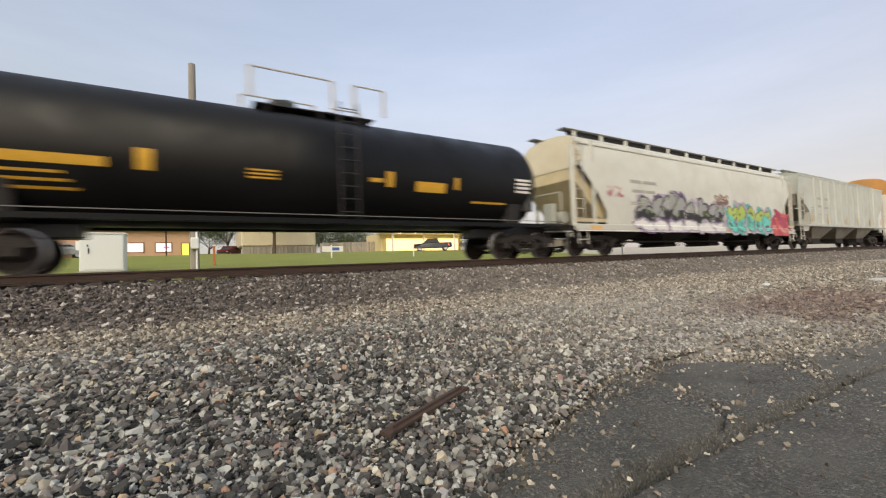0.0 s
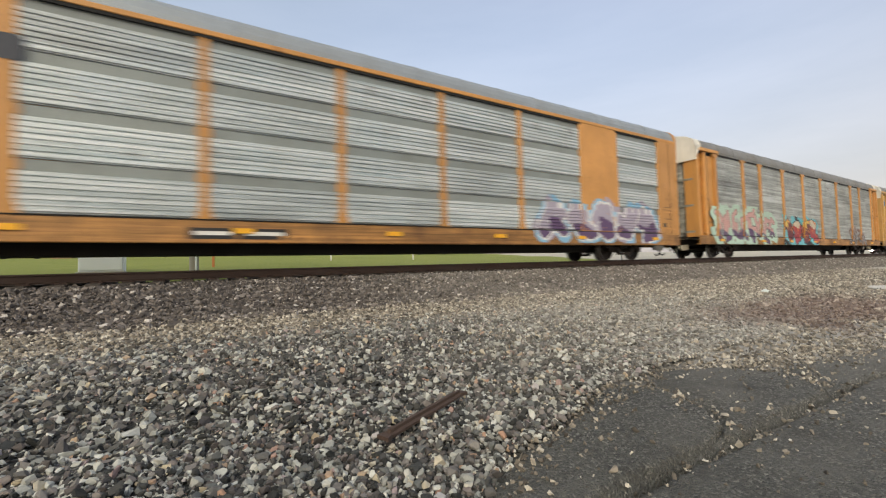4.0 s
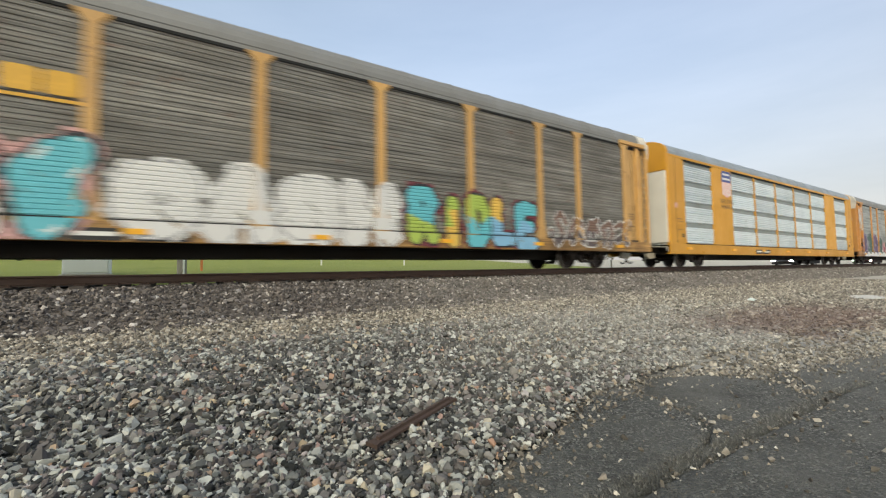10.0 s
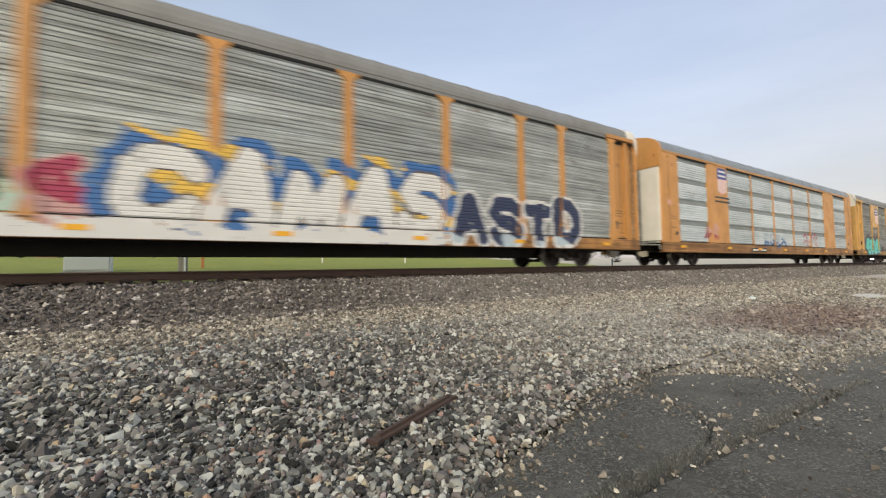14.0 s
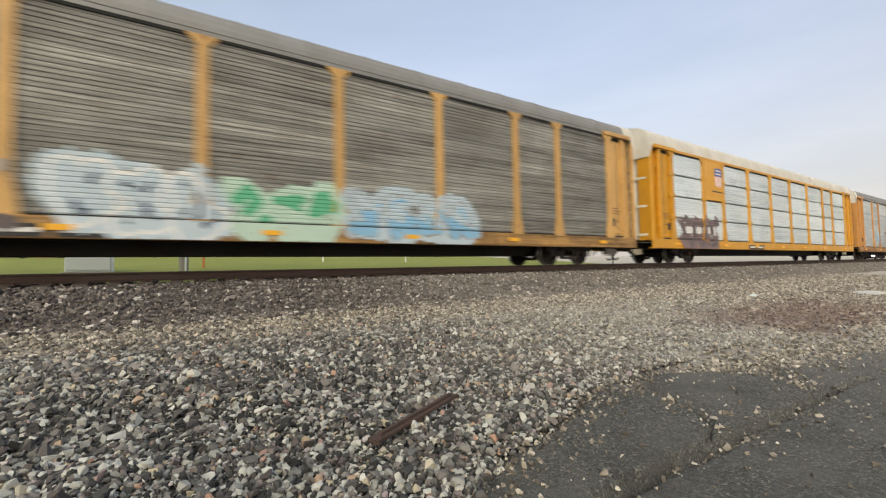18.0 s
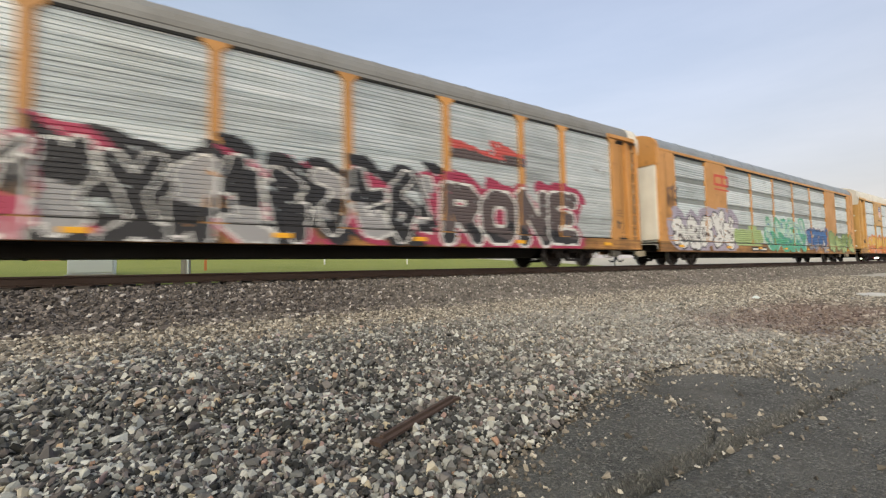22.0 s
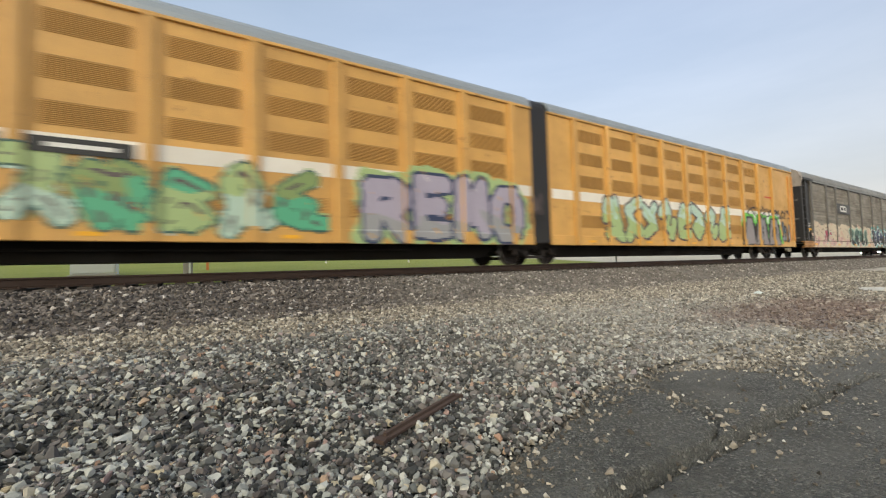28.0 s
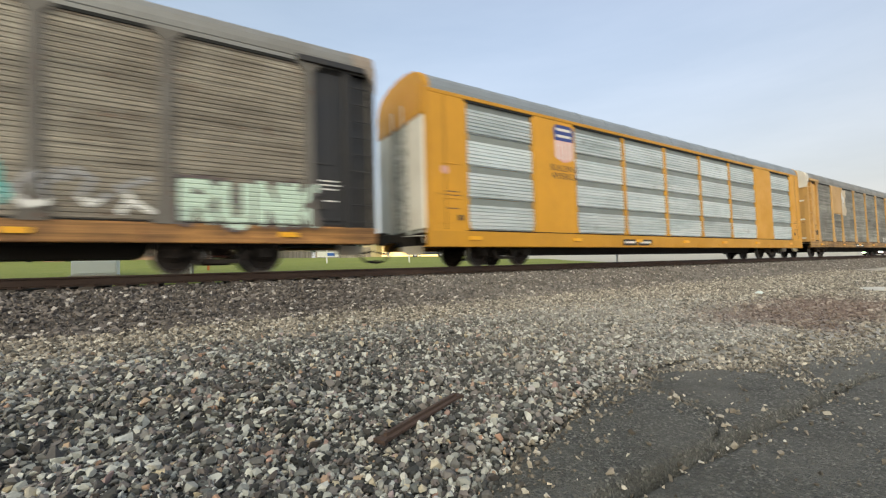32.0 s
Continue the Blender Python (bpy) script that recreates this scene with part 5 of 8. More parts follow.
def ribbed_hopper(x):
    half = 9.05
    car = new_car("covered_hopper", "dusty grey covered hopper with ribbed sides and three outlet bays", "rail car", half, x)
    m = PAINT["hopper_grey"]
    prof = [(-1.44, 1.62), (-1.44, 4.44), (-1.30, 4.54), (-0.7, 4.66), (0, 4.70)]
    prof = prof + [(-y, z) for y, z in reversed(prof[:-1])]
    e = 8.42
    part("roof", Build().prism([(y, z) for y, z in prof if z > 4.4], -e, e), m, car)
    part("body", Build().prism([(-e, 4.44), (-e, 3.30), (-e + 1.47, 2.22), (-e + 1.40, 1.44), (e - 1.40, 1.44), (e - 1.47, 2.22), (e, 3.30), (e, 4.44)], -1.44, 1.44, 'y'), m, car)
    for q in (-1, 1):
        b = Build()
        b.prism([(q * e, 3.30), (q * (e + 0.10), 2.62), (q * (e - 0.75), 1.70), (q * (e - 1.47), 2.22)], -1.28, 1.28, 'y')
        white_end = cached("slopewhite", lambda: weathered("white_slope_sheet", (0.80, 0.81, 0.81), 0.5, (0.50, 0.49, 0.46), 0.4))
        # white sheet at the rear end, dark brown at the front
        part("slope_end", b, white_end if q > 0 else cached("slopedark", lambda: weathered("dark_slope_sheet", (0.17, 0.155, 0.125), 0.8, (0.09, 0.075, 0.055), 0.6)), car)
    for s in (-1, 1):
        for k in range(2, 13):
            q = -e + 0.03 + k * (2 * e - 0.06) / 14
            b = Build()
            b.prism([(q - 0.20, s * 1.43), (q - 0.10, s * 1.49), (q + 0.10, s * 1.49), (q + 0.20, s * 1.43)], 1.40, 4.38, 'z')
            part("rib", b, m, car)
        b = Build()
        b.soft(-half + 0.3, half - 0.3, s * 1.36, s * 1.50, 1.34, 1.43, 0.015)
        part("side_sill", b, m, car)
        b = Build()
        b.soft(-e, e, s * 1.40, s * 1.475, 4.36, 4.48, 0.015)
        part("top_chord", b, m, car)
        for q in (-1, 1):
            b = Build()
            b.prism([(q * (e + 0.06), 1.4), (q * (e - 0.04), 1.4), (q * (e - 0.04), 4.2), (q * (e + 0.06), 4.2)], s * 1.36, s * 1.44, 'y')
            b.soft(q * (e + 0.06), q * (half - 0.05), s * 1.36, s * 1.42, 2.35, 2.40, 0.008)
            part("corner_post", b, m, car)
            part("ladder", ladder_build(0.27, 1.45, 3.4, 6), HAND, car, "", (q * (e - 0.32), s * 1.46, 0))
            part("stirrup", ladder_build(0.22, 0.5, 1.4, 2), HAND, car, "", (q * (e - 0.1), s * 1.46, 0))
            b = Build()
            b.prism([(q * (half - 2.1), 1.38), (q * (half - 1.2), 1.38), (q * (half - 1.2), 1.05), (q * (half - 1.8), 1.05)], s * 1.34, s * 1.42, 'y')
            part("end_plate", b, m, car)
            for k in range(5 if q > 0 else 0):          # upright white plates stiffen the slope sheet
                xa = e - 1.28 + 0.28 * k
                b = Build().prism([(xa, 1.43), (xa + 0.24, 1.43), (xa + 0.24, 2.20 + 0.735 * (xa + 1.68 - e)), (xa, 2.20 + 0.735 * (xa + 1.44 - e))], s * 1.30, s * 1.36, 'y')
                part("end_gusset", b, cached("slopewhite", lambda: weathered("white_slope_sheet", (0.80, 0.81, 0.81), 0.5, (0.50, 0.49, 0.46), 0.4)), car, "white upright end plate")
        for rx, z in ((-6.9, 1.6), (-4.1, 1.6), (-0.6, 1.6), (1.9, 1.6), (4.6, 1.6), (7.2, 1.6)):
            bars("reflector", car, [(rx - 0.08, rx + 0.08, z, z + 0.42)], cached("dimy", lambda: plain("dirty_yellow_mark", (0.62, 0.40, 0.14), 0.6)), s * 1.525)
        bars("car_data", car, [(-5.6, -5.0, 3.05, 3.2), (-4.4, -3.7, 3.05, 3.2), (-5.6, -4.95, 2.55, 2.7), (-4.5, -3.6, 2.5, 2.62), (-5.6, -4.9, 2.1, 2.14), (-4.4, -3.7, 2.1, 2.14)] + [(-6.7, -6.2 + 0.1 * (k % 3), 1.7 + 0.13 * k, 1.76 + 0.13 * k) for k in range(7)] + [(-3.9, -3.5 + 0.08 * (k % 2), 1.65 + 0.1 * k, 1.70 + 0.1 * k) for k in range(3)], cached("md2", lambda: plain("grey_lettering", (0.36, 0.35, 0.32), 0.6)), s * 1.444)
        b = Build()
        b.soft(-half + 0.4, half - 0.4, s * 0.5, s * 0.85, 4.80, 4.84, 0.01)
        for k in range(9):
            q = -half + 1 + k * (2 * half - 2) / 8
            b.box(q - 0.03, q + 0.03, s * 0.55, s * 0.8, 4.44, 4.81)
        part("roof_walk", b, m, car)
    for k in range(3):
        q = -4.35 + k * 4.35
        b = Build()
        b.add([(q - 2.15, -1.38, 1.5), (q + 2.15, -1.38, 1.5), (q + 2.15, 1.38, 1.5), (q - 2.15, 1.38, 1.5), (q - 0.75, -0.9, 0.62), (q + 0.75, -0.9, 0.62), (q + 0.75, 0.9, 0.62), (q - 0.75, 0.9, 0.62)],
              [(0, 1, 2, 3), (7, 6, 5, 4), (0, 4, 5, 1), (1, 5, 6, 2), (2, 6, 7, 3), (3, 7, 4, 0)])
        part("hopper_bottom", b, cached("grimybay", lambda: weathered("grimy_outlet_bay", (0.24, 0.225, 0.19), 0.75, (0.09, 0.075, 0.055), 0.9, rust=0.2)), car)
        b = Build()
        b.soft(q - 0.70, q + 0.70, -0.9, 0.9, 0.34, 0.62, 0.02)
        b.soft(q - 0.75, q + 0.75, -0.95, 0.95, 0.30, 0.36, 0.01)
        part("outlet_gate", b, STEEL, car)
    b = Build()
    b.soft(-half, half, -0.28, 0.28, 0.72, 1.02, 0.02)
    for q in (-1, 1):
        b.box(q * (half - 0.1), q * half, -1.3, 1.3, 0.95, 1.3)
        b.soft(q * (half - 2.2), q * half, -1.25, 1.25, 1.02, 1.08, 0.01)
    part("centre_sill", b, STEEL, car)
    finish(car, half, 2.2)
    return car


def tank_car(x):
    half = 8.0
    car = new_car("tank_car", "glossy black tank car with yellow marks and a top platform", "rail car", half, x)
    zc, r = 2.42, 1.47
    b = Build()
    L = 7.15
    prof = [(-L, 0.001), (-L + 0.04, 0.45), (-L + 0.16, 0.9), (-L + 0.38, 1.25), (-L + 0.62, 1.42), (-L + 0.8, r), (-0.9, r), (-0.88, r + 0.012), (0.88, r + 0.012), (0.9, r), (L - 0.8, r), (L - 0.62, 1.42), (L - 0.38, 1.25), (L - 0.16, 0.9), (L - 0.04, 0.45), (L, 0.001)]
    b.turned(prof, 'x', 48, (0, 0, zc))
    part("tank", b, PAINT["tank"], car, "glossy black steel tank", smooth=True)
    for q in (-1, 1):
        b = Build()
        b.prism([(-1.1, 1.0), (-1.36, 2.0), (-0.9, 1.5), (0.9, 1.5), (1.36, 2.0), (1.1, 1.0)], q * (half - 2.4), q * (half - 1.9))
        b.soft(q * (half - 3.2), q * half, -0.3, 0.3, 0.7, 1.15, 0.02)
        b.soft(q * (half - 0.9), q * half, -1.35, 1.35, 1.05, 1.12, 0.01)
        part("stub_sill", b, PAINT["black"], car)
        b = Build()
        b.rod((q * (half - 0.15), -1.35, 1.1), (q * (half - 0.15), -1.35, 2.2), 0.025, 6)
        b.rod((q * (half - 0.15), 1.35, 1.1), (q * (half - 0.15), 1.35, 2.2), 0.025, 6)
        b.rod((q * (half - 0.15), -1.35, 2.2), (q * (half - 0.15), 1.35, 2.2), 0.025, 6)
        part("end_rail", b, HAND, car)
        b = Build()
        b.rod((q * (half - 1.6), -1.2, 1.5), (q * (half - 1.6), -1.2, 2.1), 0.20, 14)
        part("air_reservoir", b, PAINT["black"], car)
    for s in (-1, 1):
        b = Build()
        b.rod((-half + 0.4, s * 1.52, 1.16), (half - 0.4, s * 1.52, 1.16), 0.012, 6)
        part("side_rail", b, cached("dimrail", lambda: plain("dim_rail", (0.16, 0.16, 0.155), 0.6)), car)
        b = Build()
        b.soft(-half + 0.8, half - 0.8, s * 1.2, s * 1.34, 0.98, 1.10, 0.01)
        part("running_board", b, PAINT["tank"], car)
        # yellow marks lie on the round shell
        def mark(x0, x1, z0, z1, name, mat, label=""):
            bb = Build()
            k = 5
            for i in range(k):
                za, zb = z0 + (z1 - z0) * i / k, z0 + (z1 - z0) * (i + 1) / k
                ya, yb = [math.sqrt(max(0.01, (r + 0.006) ** 2 - (z - zc) ** 2)) for z in (za, zb)]
                bb.add([(x0, s * ya, za), (x1, s * ya, za), (x1, s * yb, zb), (x0, s * yb, zb)], [(0, 1, 2, 3)])
            part(name, bb, mat, car, label)
        for q, z0, z1, w in ((-3.68, 1.95, 2.36, 0.13), (-0.28, 1.91, 2.36, 0.10), (1.5, 1.95, 2.34, 0.09), (3.56, 2.0, 2.33, 0.07)):
            mark(q - w, q + w, z0, z1, "yellow_mark", MARK_YELLOW, "yellow upright bar mark")
        mark(2.27, 3.19, 1.88, 2.15, "yellow_mark", MARK_YELLOW, "yellow plate")
        mark(-6.6, -4.27, 1.96, 2.14, "yellow_mark", MARK_YELLOW, "yellow lettering as plain bars")
        for k in range(3):
            mark(-6.5, -4.7 - 0.1 * k, 1.52 + 0.14 * k, 1.57 + 0.14 * k, "yellow_mark", MARK_YELLOW)
            mark(-1.85, -1.24, 1.94 + 0.08 * k, 1.98 + 0.08 * k, "yellow_mark", MARK_YELLOW)
        mark(4.15, 5.44, 1.66, 1.72, "yellow_mark", MARK_YELLOW)
        mark(-0.7, -0.2, 1.72, 1.75, "yellow_mark", MARK_YELLOW)
        mark(0.95, 1.3, 2.05, 2.15, "yellow_mark", MARK_YELLOW)
        for k in range(4):
            mark(5.76, 6.35, 2.04 + 0.12 * k, 2.11 + 0.12 * k, "white_mark", MARK_WHITE)
    b = Build()
    b.turned([(zc + r + 0.06, 0.24), (zc + r + 0.30, 0.24), (zc + r + 0.40, 0.16), (zc + r + 0.43, 0.001)], 'z', 16, (-0.75, 0, 0))
    part("valve_housing", b, cached("valve", lambda: plain("dark_green_valve", (0.03, 0.045, 0.035), 0.5)), car, "dark green valve housing")
    b = Build()
    b.soft(-1.6, 1.45, -0.60, 0.60, zc + r + 0.03, zc + r + 0.07, 0.01)
    for q in (-1.3, 0, 1.2):
        b.prism([(-0.58, zc + r + 0.035), (0.58, zc + r + 0.035), (0.5, zc + 1.36), (-0.5, zc + 1.36)], q - 0.05, q + 0.05)
    part("platform", b, PAINT["black"], car, "black top platform")
    b = Build()
    b.rod((-1.0, -0.1, zc + r), (-1.0, -0.1, zc + r + 0.26), 0.22, 18)
    b.rod((-1.0, -0.1, zc + r + 0.26), (-1.0, -0.1, zc + r + 0.32), 0.17, 18)
    b.rod((0.3, 0, zc + r), (0.3, 0, zc + r + 0.2), 0.3, 16)
    part("valve_dome", b, PAINT["black"], car)
    zt = zc + r + 0.05
    for s in (-1, 1):
        for a, c in ((-1.72, 0.2), (0.77, 1.6)):
            b = Build()
            for q in (a, c):
                b.soft(q - 0.05, q + 0.05, s * 0.92 - 0.02, s * 0.92 + 0.02, zt, zt + 0.72, 0.01)
            b.rod((a, s * 0.92, zt + 0.72), (c, s * 0.92, zt + 0.72), 0.024, 6)
            part("railing", b, HAND, car, "pale grey platform railing")
        b = ladder_build(0.22, 1.1, zt, 9)
        part("ladder", b, PAINT["black"], car, "", (0.4, s * 1.50, 0))
    finish(car, half, 1.5)
    return car


H1 = smooth_hopper(X_H1)
H2 = ribbed_hopper(X_H2)
TANK = tank_car(X_TANK)
# ---- spray paint and road marks on the cars' near sides ----
STROKES = {
    "A": [[(0, 0), (0.45, 1), (0.55, 1), (1, 0)], [(0.2, 0.36), (0.8, 0.36)]],
    "B": [[(0, 0), (0, 1), (0.7, 1), (0.9, 0.8), (0.7, 0.55), (0, 0.55)], [(0.7, 0.55), (1, 0.3), (0.75, 0), (0, 0)]],
    "C": [[(1, 0.8), (0.75, 1), (0.25, 1), (0, 0.75), (0, 0.25), (0.25, 0), (0.75, 0), (1, 0.2)]],
    "D": [[(0, 0), (0, 1), (0.6, 1), (1, 0.7), (1, 0.3), (0.6, 0), (0, 0)]],
    "E": [[(1, 1), (0, 1), (0, 0), (1, 0)], [(0, 0.5), (0.8, 0.5)]],
    "G": [[(1, 0.8), (0.75, 1), (0.25, 1), (0, 0.75), (0, 0.25), (0.25, 0), (0.8, 0), (1, 0.2), (1, 0.45), (0.6, 0.45)]],
    "H": [[(0, 0), (0, 1)], [(1, 0), (1, 1)], [(0, 0.5), (1, 0.5)]],
    "I": [[(0.5, 0), (0.5, 1)]],
    "K": [[(0, 0), (0, 1)], [(1, 1), (0.1, 0.5), (1, 0)]],
    "L": [[(0, 1), (0, 0), (1, 0)]],
    "M": [[(0, 0), (0.1, 1), (0.5, 0.3), (0.9, 1), (1, 0)]],
    "N": [[(0, 0), (0, 1), (1, 0), (1, 1)]],
    "O": [[(0.25, 1), (0, 0.75), (0, 0.25), (0.25, 0), (0.75, 0), (1, 0.25), (1, 0.75), (0.75, 1), (0.25, 1)]],
    "R": [[(0, 0), (0, 1), (0.75, 1), (1, 0.8), (0.75, 0.5), (0, 0.5)], [(0.5, 0.5), (1, 0)]],
    "S": [[(1, 0.85), (0.75, 1), (0.2, 1), (0, 0.75), (0.25, 0.52), (0.75, 0.48), (1, 0.25), (0.8, 0), (0.2, 0), (0, 0.15)]],
    "T": [[(0, 1), (1, 0.97)], [(0.5, 0.98), (0.5, 0)]],
    "0": [[(0.3, 1), (0, 0.7), (0, 0.25), (0.3, 0), (0.75, 0), (1, 0.3), (1, 0.75), (0.7, 1), (0.3, 1)]],
    "2": [[(0, 0.75), (0.3, 1), (0.8, 1), (1, 0.72), (0.6, 0.4), (0, 0.02), (1, 0)]],
    "3": [[(0, 0.9), (0.7, 1), (0.95, 0.76), (0.4, 0.52), (1, 0.3), (0.7, 0), (0, 0.08)]],
    "8": [[(0.5, 0.52), (0.1, 0.75), (0.4, 1), (0.85, 0.9), (0.8, 0.65), (0.5, 0.52), (0.02, 0.3), (0.3, 0), (0.85, 0.02), (1, 0.3), (0.5, 0.52)]],
    "^": [[(0, 0), (0.22, 1), (0.78, 1), (1, 0), (0, 0)], [(0.2, 0.12), (0.35, 0.85), (0.65, 0.85), (0.8, 0.12)], [(0.5, 0.05), (0.5, 0.95)]],
    "U": [[(0, 1), (0, 0.25), (0.25, 0), (0.75, 0), (1, 0.25), (1, 1)]],
}
SPRAY = {
    "vivid": (0.16, 0.62, 0.08), "stonegrey": (0.30, 0.27, 0.275), "steelblue": (0.12, 0.17, 0.21),
    "black": (0.02, 0.02, 0.024), "white": (0.74, 0.74, 0.72), "grey": (0.33, 0.33, 0.34), "purple": (0.12, 0.07, 0.16), "lilac": (0.40, 0.36, 0.45),
    "teal": (0.10, 0.42, 0.40), "palemint": (0.56, 0.70, 0.60), "taupe": (0.20, 0.14, 0.14), "aqua": (0.13, 0.60, 0.55), "scarlet": (0.58, 0.10, 0.09), "blush": (0.66, 0.46, 0.34), "cyan": (0.14, 0.52, 0.60), "mint": (0.46, 0.62, 0.52), "green": (0.10, 0.42, 0.24), "lime": (0.42, 0.55, 0.10),
    "olive": (0.24, 0.33, 0.12), "darkgreen": (0.05, 0.12, 0.09), "red": (0.42, 0.05, 0.07), "maroon": (0.17, 0.035, 0.045), "brown": (0.20, 0.12, 0.09),
    "umber": (0.11, 0.085, 0.085), "pink": (0.60, 0.35, 0.33), "orange": (0.72, 0.22, 0.05), "yellow": (0.78, 0.52, 0.10), "cream": (0.66, 0.56, 0.42),
    "blue": (0.05, 0.16, 0.40), "sky": (0.24, 0.48, 0.68), "navy": (0.035, 0.05, 0.11), "paleblue": (0.48, 0.58, 0.64), "rose": (0.40, 0.045, 0.10), "palegreen": (0.38, 0.50, 0.22),
}
SPRAY_MAT = {}


def spray(name):
    if name not in SPRAY_MAT:
        SPRAY_MAT[name] = weathered("spray_" + name, SPRAY[name], 0.55, tuple(0.6 * c + 0.03 for c in SPRAY[name]), 0.35, vary=0.05, bump=0.05)
    return SPRAY_MAT[name]


def rack_surface(style, x, z):
    """How far the side stands out from the car's middle at x, z, and the lines at which it steps."""
    y = np.full(np.broadcast(x, z).shape, PANEL_Y)
    prof = corrugation(style)
    f = np.mod(z - Z_LOW, ROWS_H) / ROWS_H
    y = y + np.interp(f, [p[0] for p in prof], [p[1] for p in prof])
    w = 0.085 if style == "A" else 0.11
    proud = 0.045 if style == "A" else 0.085
    for e in EDGES[1:-1]:
        wide = np.where(z < Z_LOW + 0.3, 2.1 * w, w) if style != "A" else w
        y = np.where(np.abs(x - e) < wide, PANEL_Y + proud, y)
    if style == "A":
        for i in (0, 2, 8, 10):
            y = np.where((x > EDGES[i]) & (x < EDGES[i + 1]), PANEL_Y + 0.056, y)
    else:
        y = np.where(np.abs(x) > EDGES[-2], PANEL_Y + 0.056, y)
    return np.where(z < Z_LOW - 0.03, 1.546, y) + 0.006


def louvre_surface(style, x, z):
    x0, step = (1.95 - 11.4, 1.865) if style == "F" else (23.52 - 32.3, 1.835)
    k = np.abs(np.mod(x - x0 + step / 2, step) - step / 2)
    return np.where(z < 0.97, 1.53, np.where(k < 0.11, PANEL_Y + 0.128, PANEL_Y + 0.026)) + 0.004


def hopper_surface(style, x, z):
    return np.where(z < 1.12, 1.548, np.interp(z, [1.0, 1.6, 2.4, 3.2, 3.8], [1.468, 1.50, 1.52, 1.50, 1.43])) + 0.008


def grid_lines(x0, x1, z0, z1, surface, style):
    xs = list(np.arange(x0, x1, 0.04 if x1 - x0 > 3 else 0.025))
    zs = list(np.arange(z0, z1, 0.045))
    if surface is rack_surface:
        w = 0.085 if style == "A" else 0.11
        for e in EDGES[1:-1]:
            for d in (-w, w):
                if x0 < e + d < x1:
                    xs += [e + d - 0.001, e + d + 0.001]
        zs = [z for z in np.arange(z0, Z_LOW - 0.03, 0.045)]
        for r in range(4):
            for f, _ in corrugation(style):
                zs.append(Z_LOW + (r + f) * ROWS_H)
        zs += [Z_LOW - 0.031, Z_LOW - 0.029]
        if x1 - x0 < 3:
            zs += list(np.arange(z0, z1, 0.03))
        zs = [z for z in zs if z0 <= z <= z1]
    return np.unique(np.round(xs, 4)), np.unique(np.round(zs, 4))


def stroke_distance(px, pz, line):
    d = np.full(px.shape, 9.0)
    for (ax, az), (bx_, bz) in zip(line[:-1], line[1:]):
        vx, vz = bx_ - ax, bz - az
        t = np.clip(((px - ax) * vx + (pz - az) * vz) / max(1e-6, vx * vx + vz * vz), 0, 1)
        d = np.minimum(d, np.hypot(px - ax - t * vx, pz - az - t * vz))
    return d


def soft_noise(x, z, seed, f=1.0):
    r = np.random.default_rng(seed)
    out = np.zeros(x.shape)
    for k in range(6):
        a, b, c = r.uniform(0.6, 3.2, 2).tolist() + [r.uniform(0, 6.28)]
        out += np.sin(x * a * f * 2 + z * b * f * 3 + c) / 6
    return out


SHAPES = [
    [[(0.05, 0.2), (0.3, 0.95), (0.5, 0.35), (0.75, 1.0), (0.95, 0.6)], [(0.2, 0.05), (0.8, 0.15)]],
    [[(0.0, 0.7), (0.35, 1.0), (0.7, 0.75), (0.3, 0.4), (0.65, 0.05), (1.0, 0.35)]],
    [[(0.1, 0.0), (0.4, 0.45), (0.15, 0.8), (0.6, 1.0), (0.9, 0.55), (0.55, 0.1)]],
    [[(0.0, 0.35), (0.5, 0.9), (1.0, 0.7)], [(0.1, 0.05), (0.5, 0.45), (0.95, 0.2)]],
    [[(0.9, 1.0), (0.25, 0.85), (0.1, 0.35), (0.5, 0.05), (0.85, 0.4), (0.45, 0.55)]],
    [[(0.05, 0.95), (0.45, 0.6), (0.2, 0.15), (0.95, 0.0)], [(0.5, 0.62), (0.95, 0.95)]],
]


def abstract(r):
    """A knot of bent strokes as wild as sprayed lettering, which spells nothing."""
    out = []
    fx, fz = r.random() < 0.5, r.random() < 0.4
    a = r.uniform(-0.35, 0.35)
    for line in SHAPES[r.integers(0, len(SHAPES))]:
        row = []
        for u, v in line:
            u, v = (1 - u if fx else u) - 0.5 + r.uniform(-0.1, 0.1), (1 - v if fz else v) - 0.5 + r.uniform(-0.1, 0.1)
            row.append((0.5 + u * math.cos(a) - v * math.sin(a) * 0.6, 0.5 + v * math.cos(a) + u * math.sin(a) * 0.6))
        out.append(row)
    if r.random() < 0.4:          # a flourish
        u, v = r.uniform(0.6, 1.0), r.choice([0.05, 0.9])
        out.append([(u, v), (u + r.uniform(0.2, 0.5), v + r.uniform(-0.12, 0.2))])
    return out


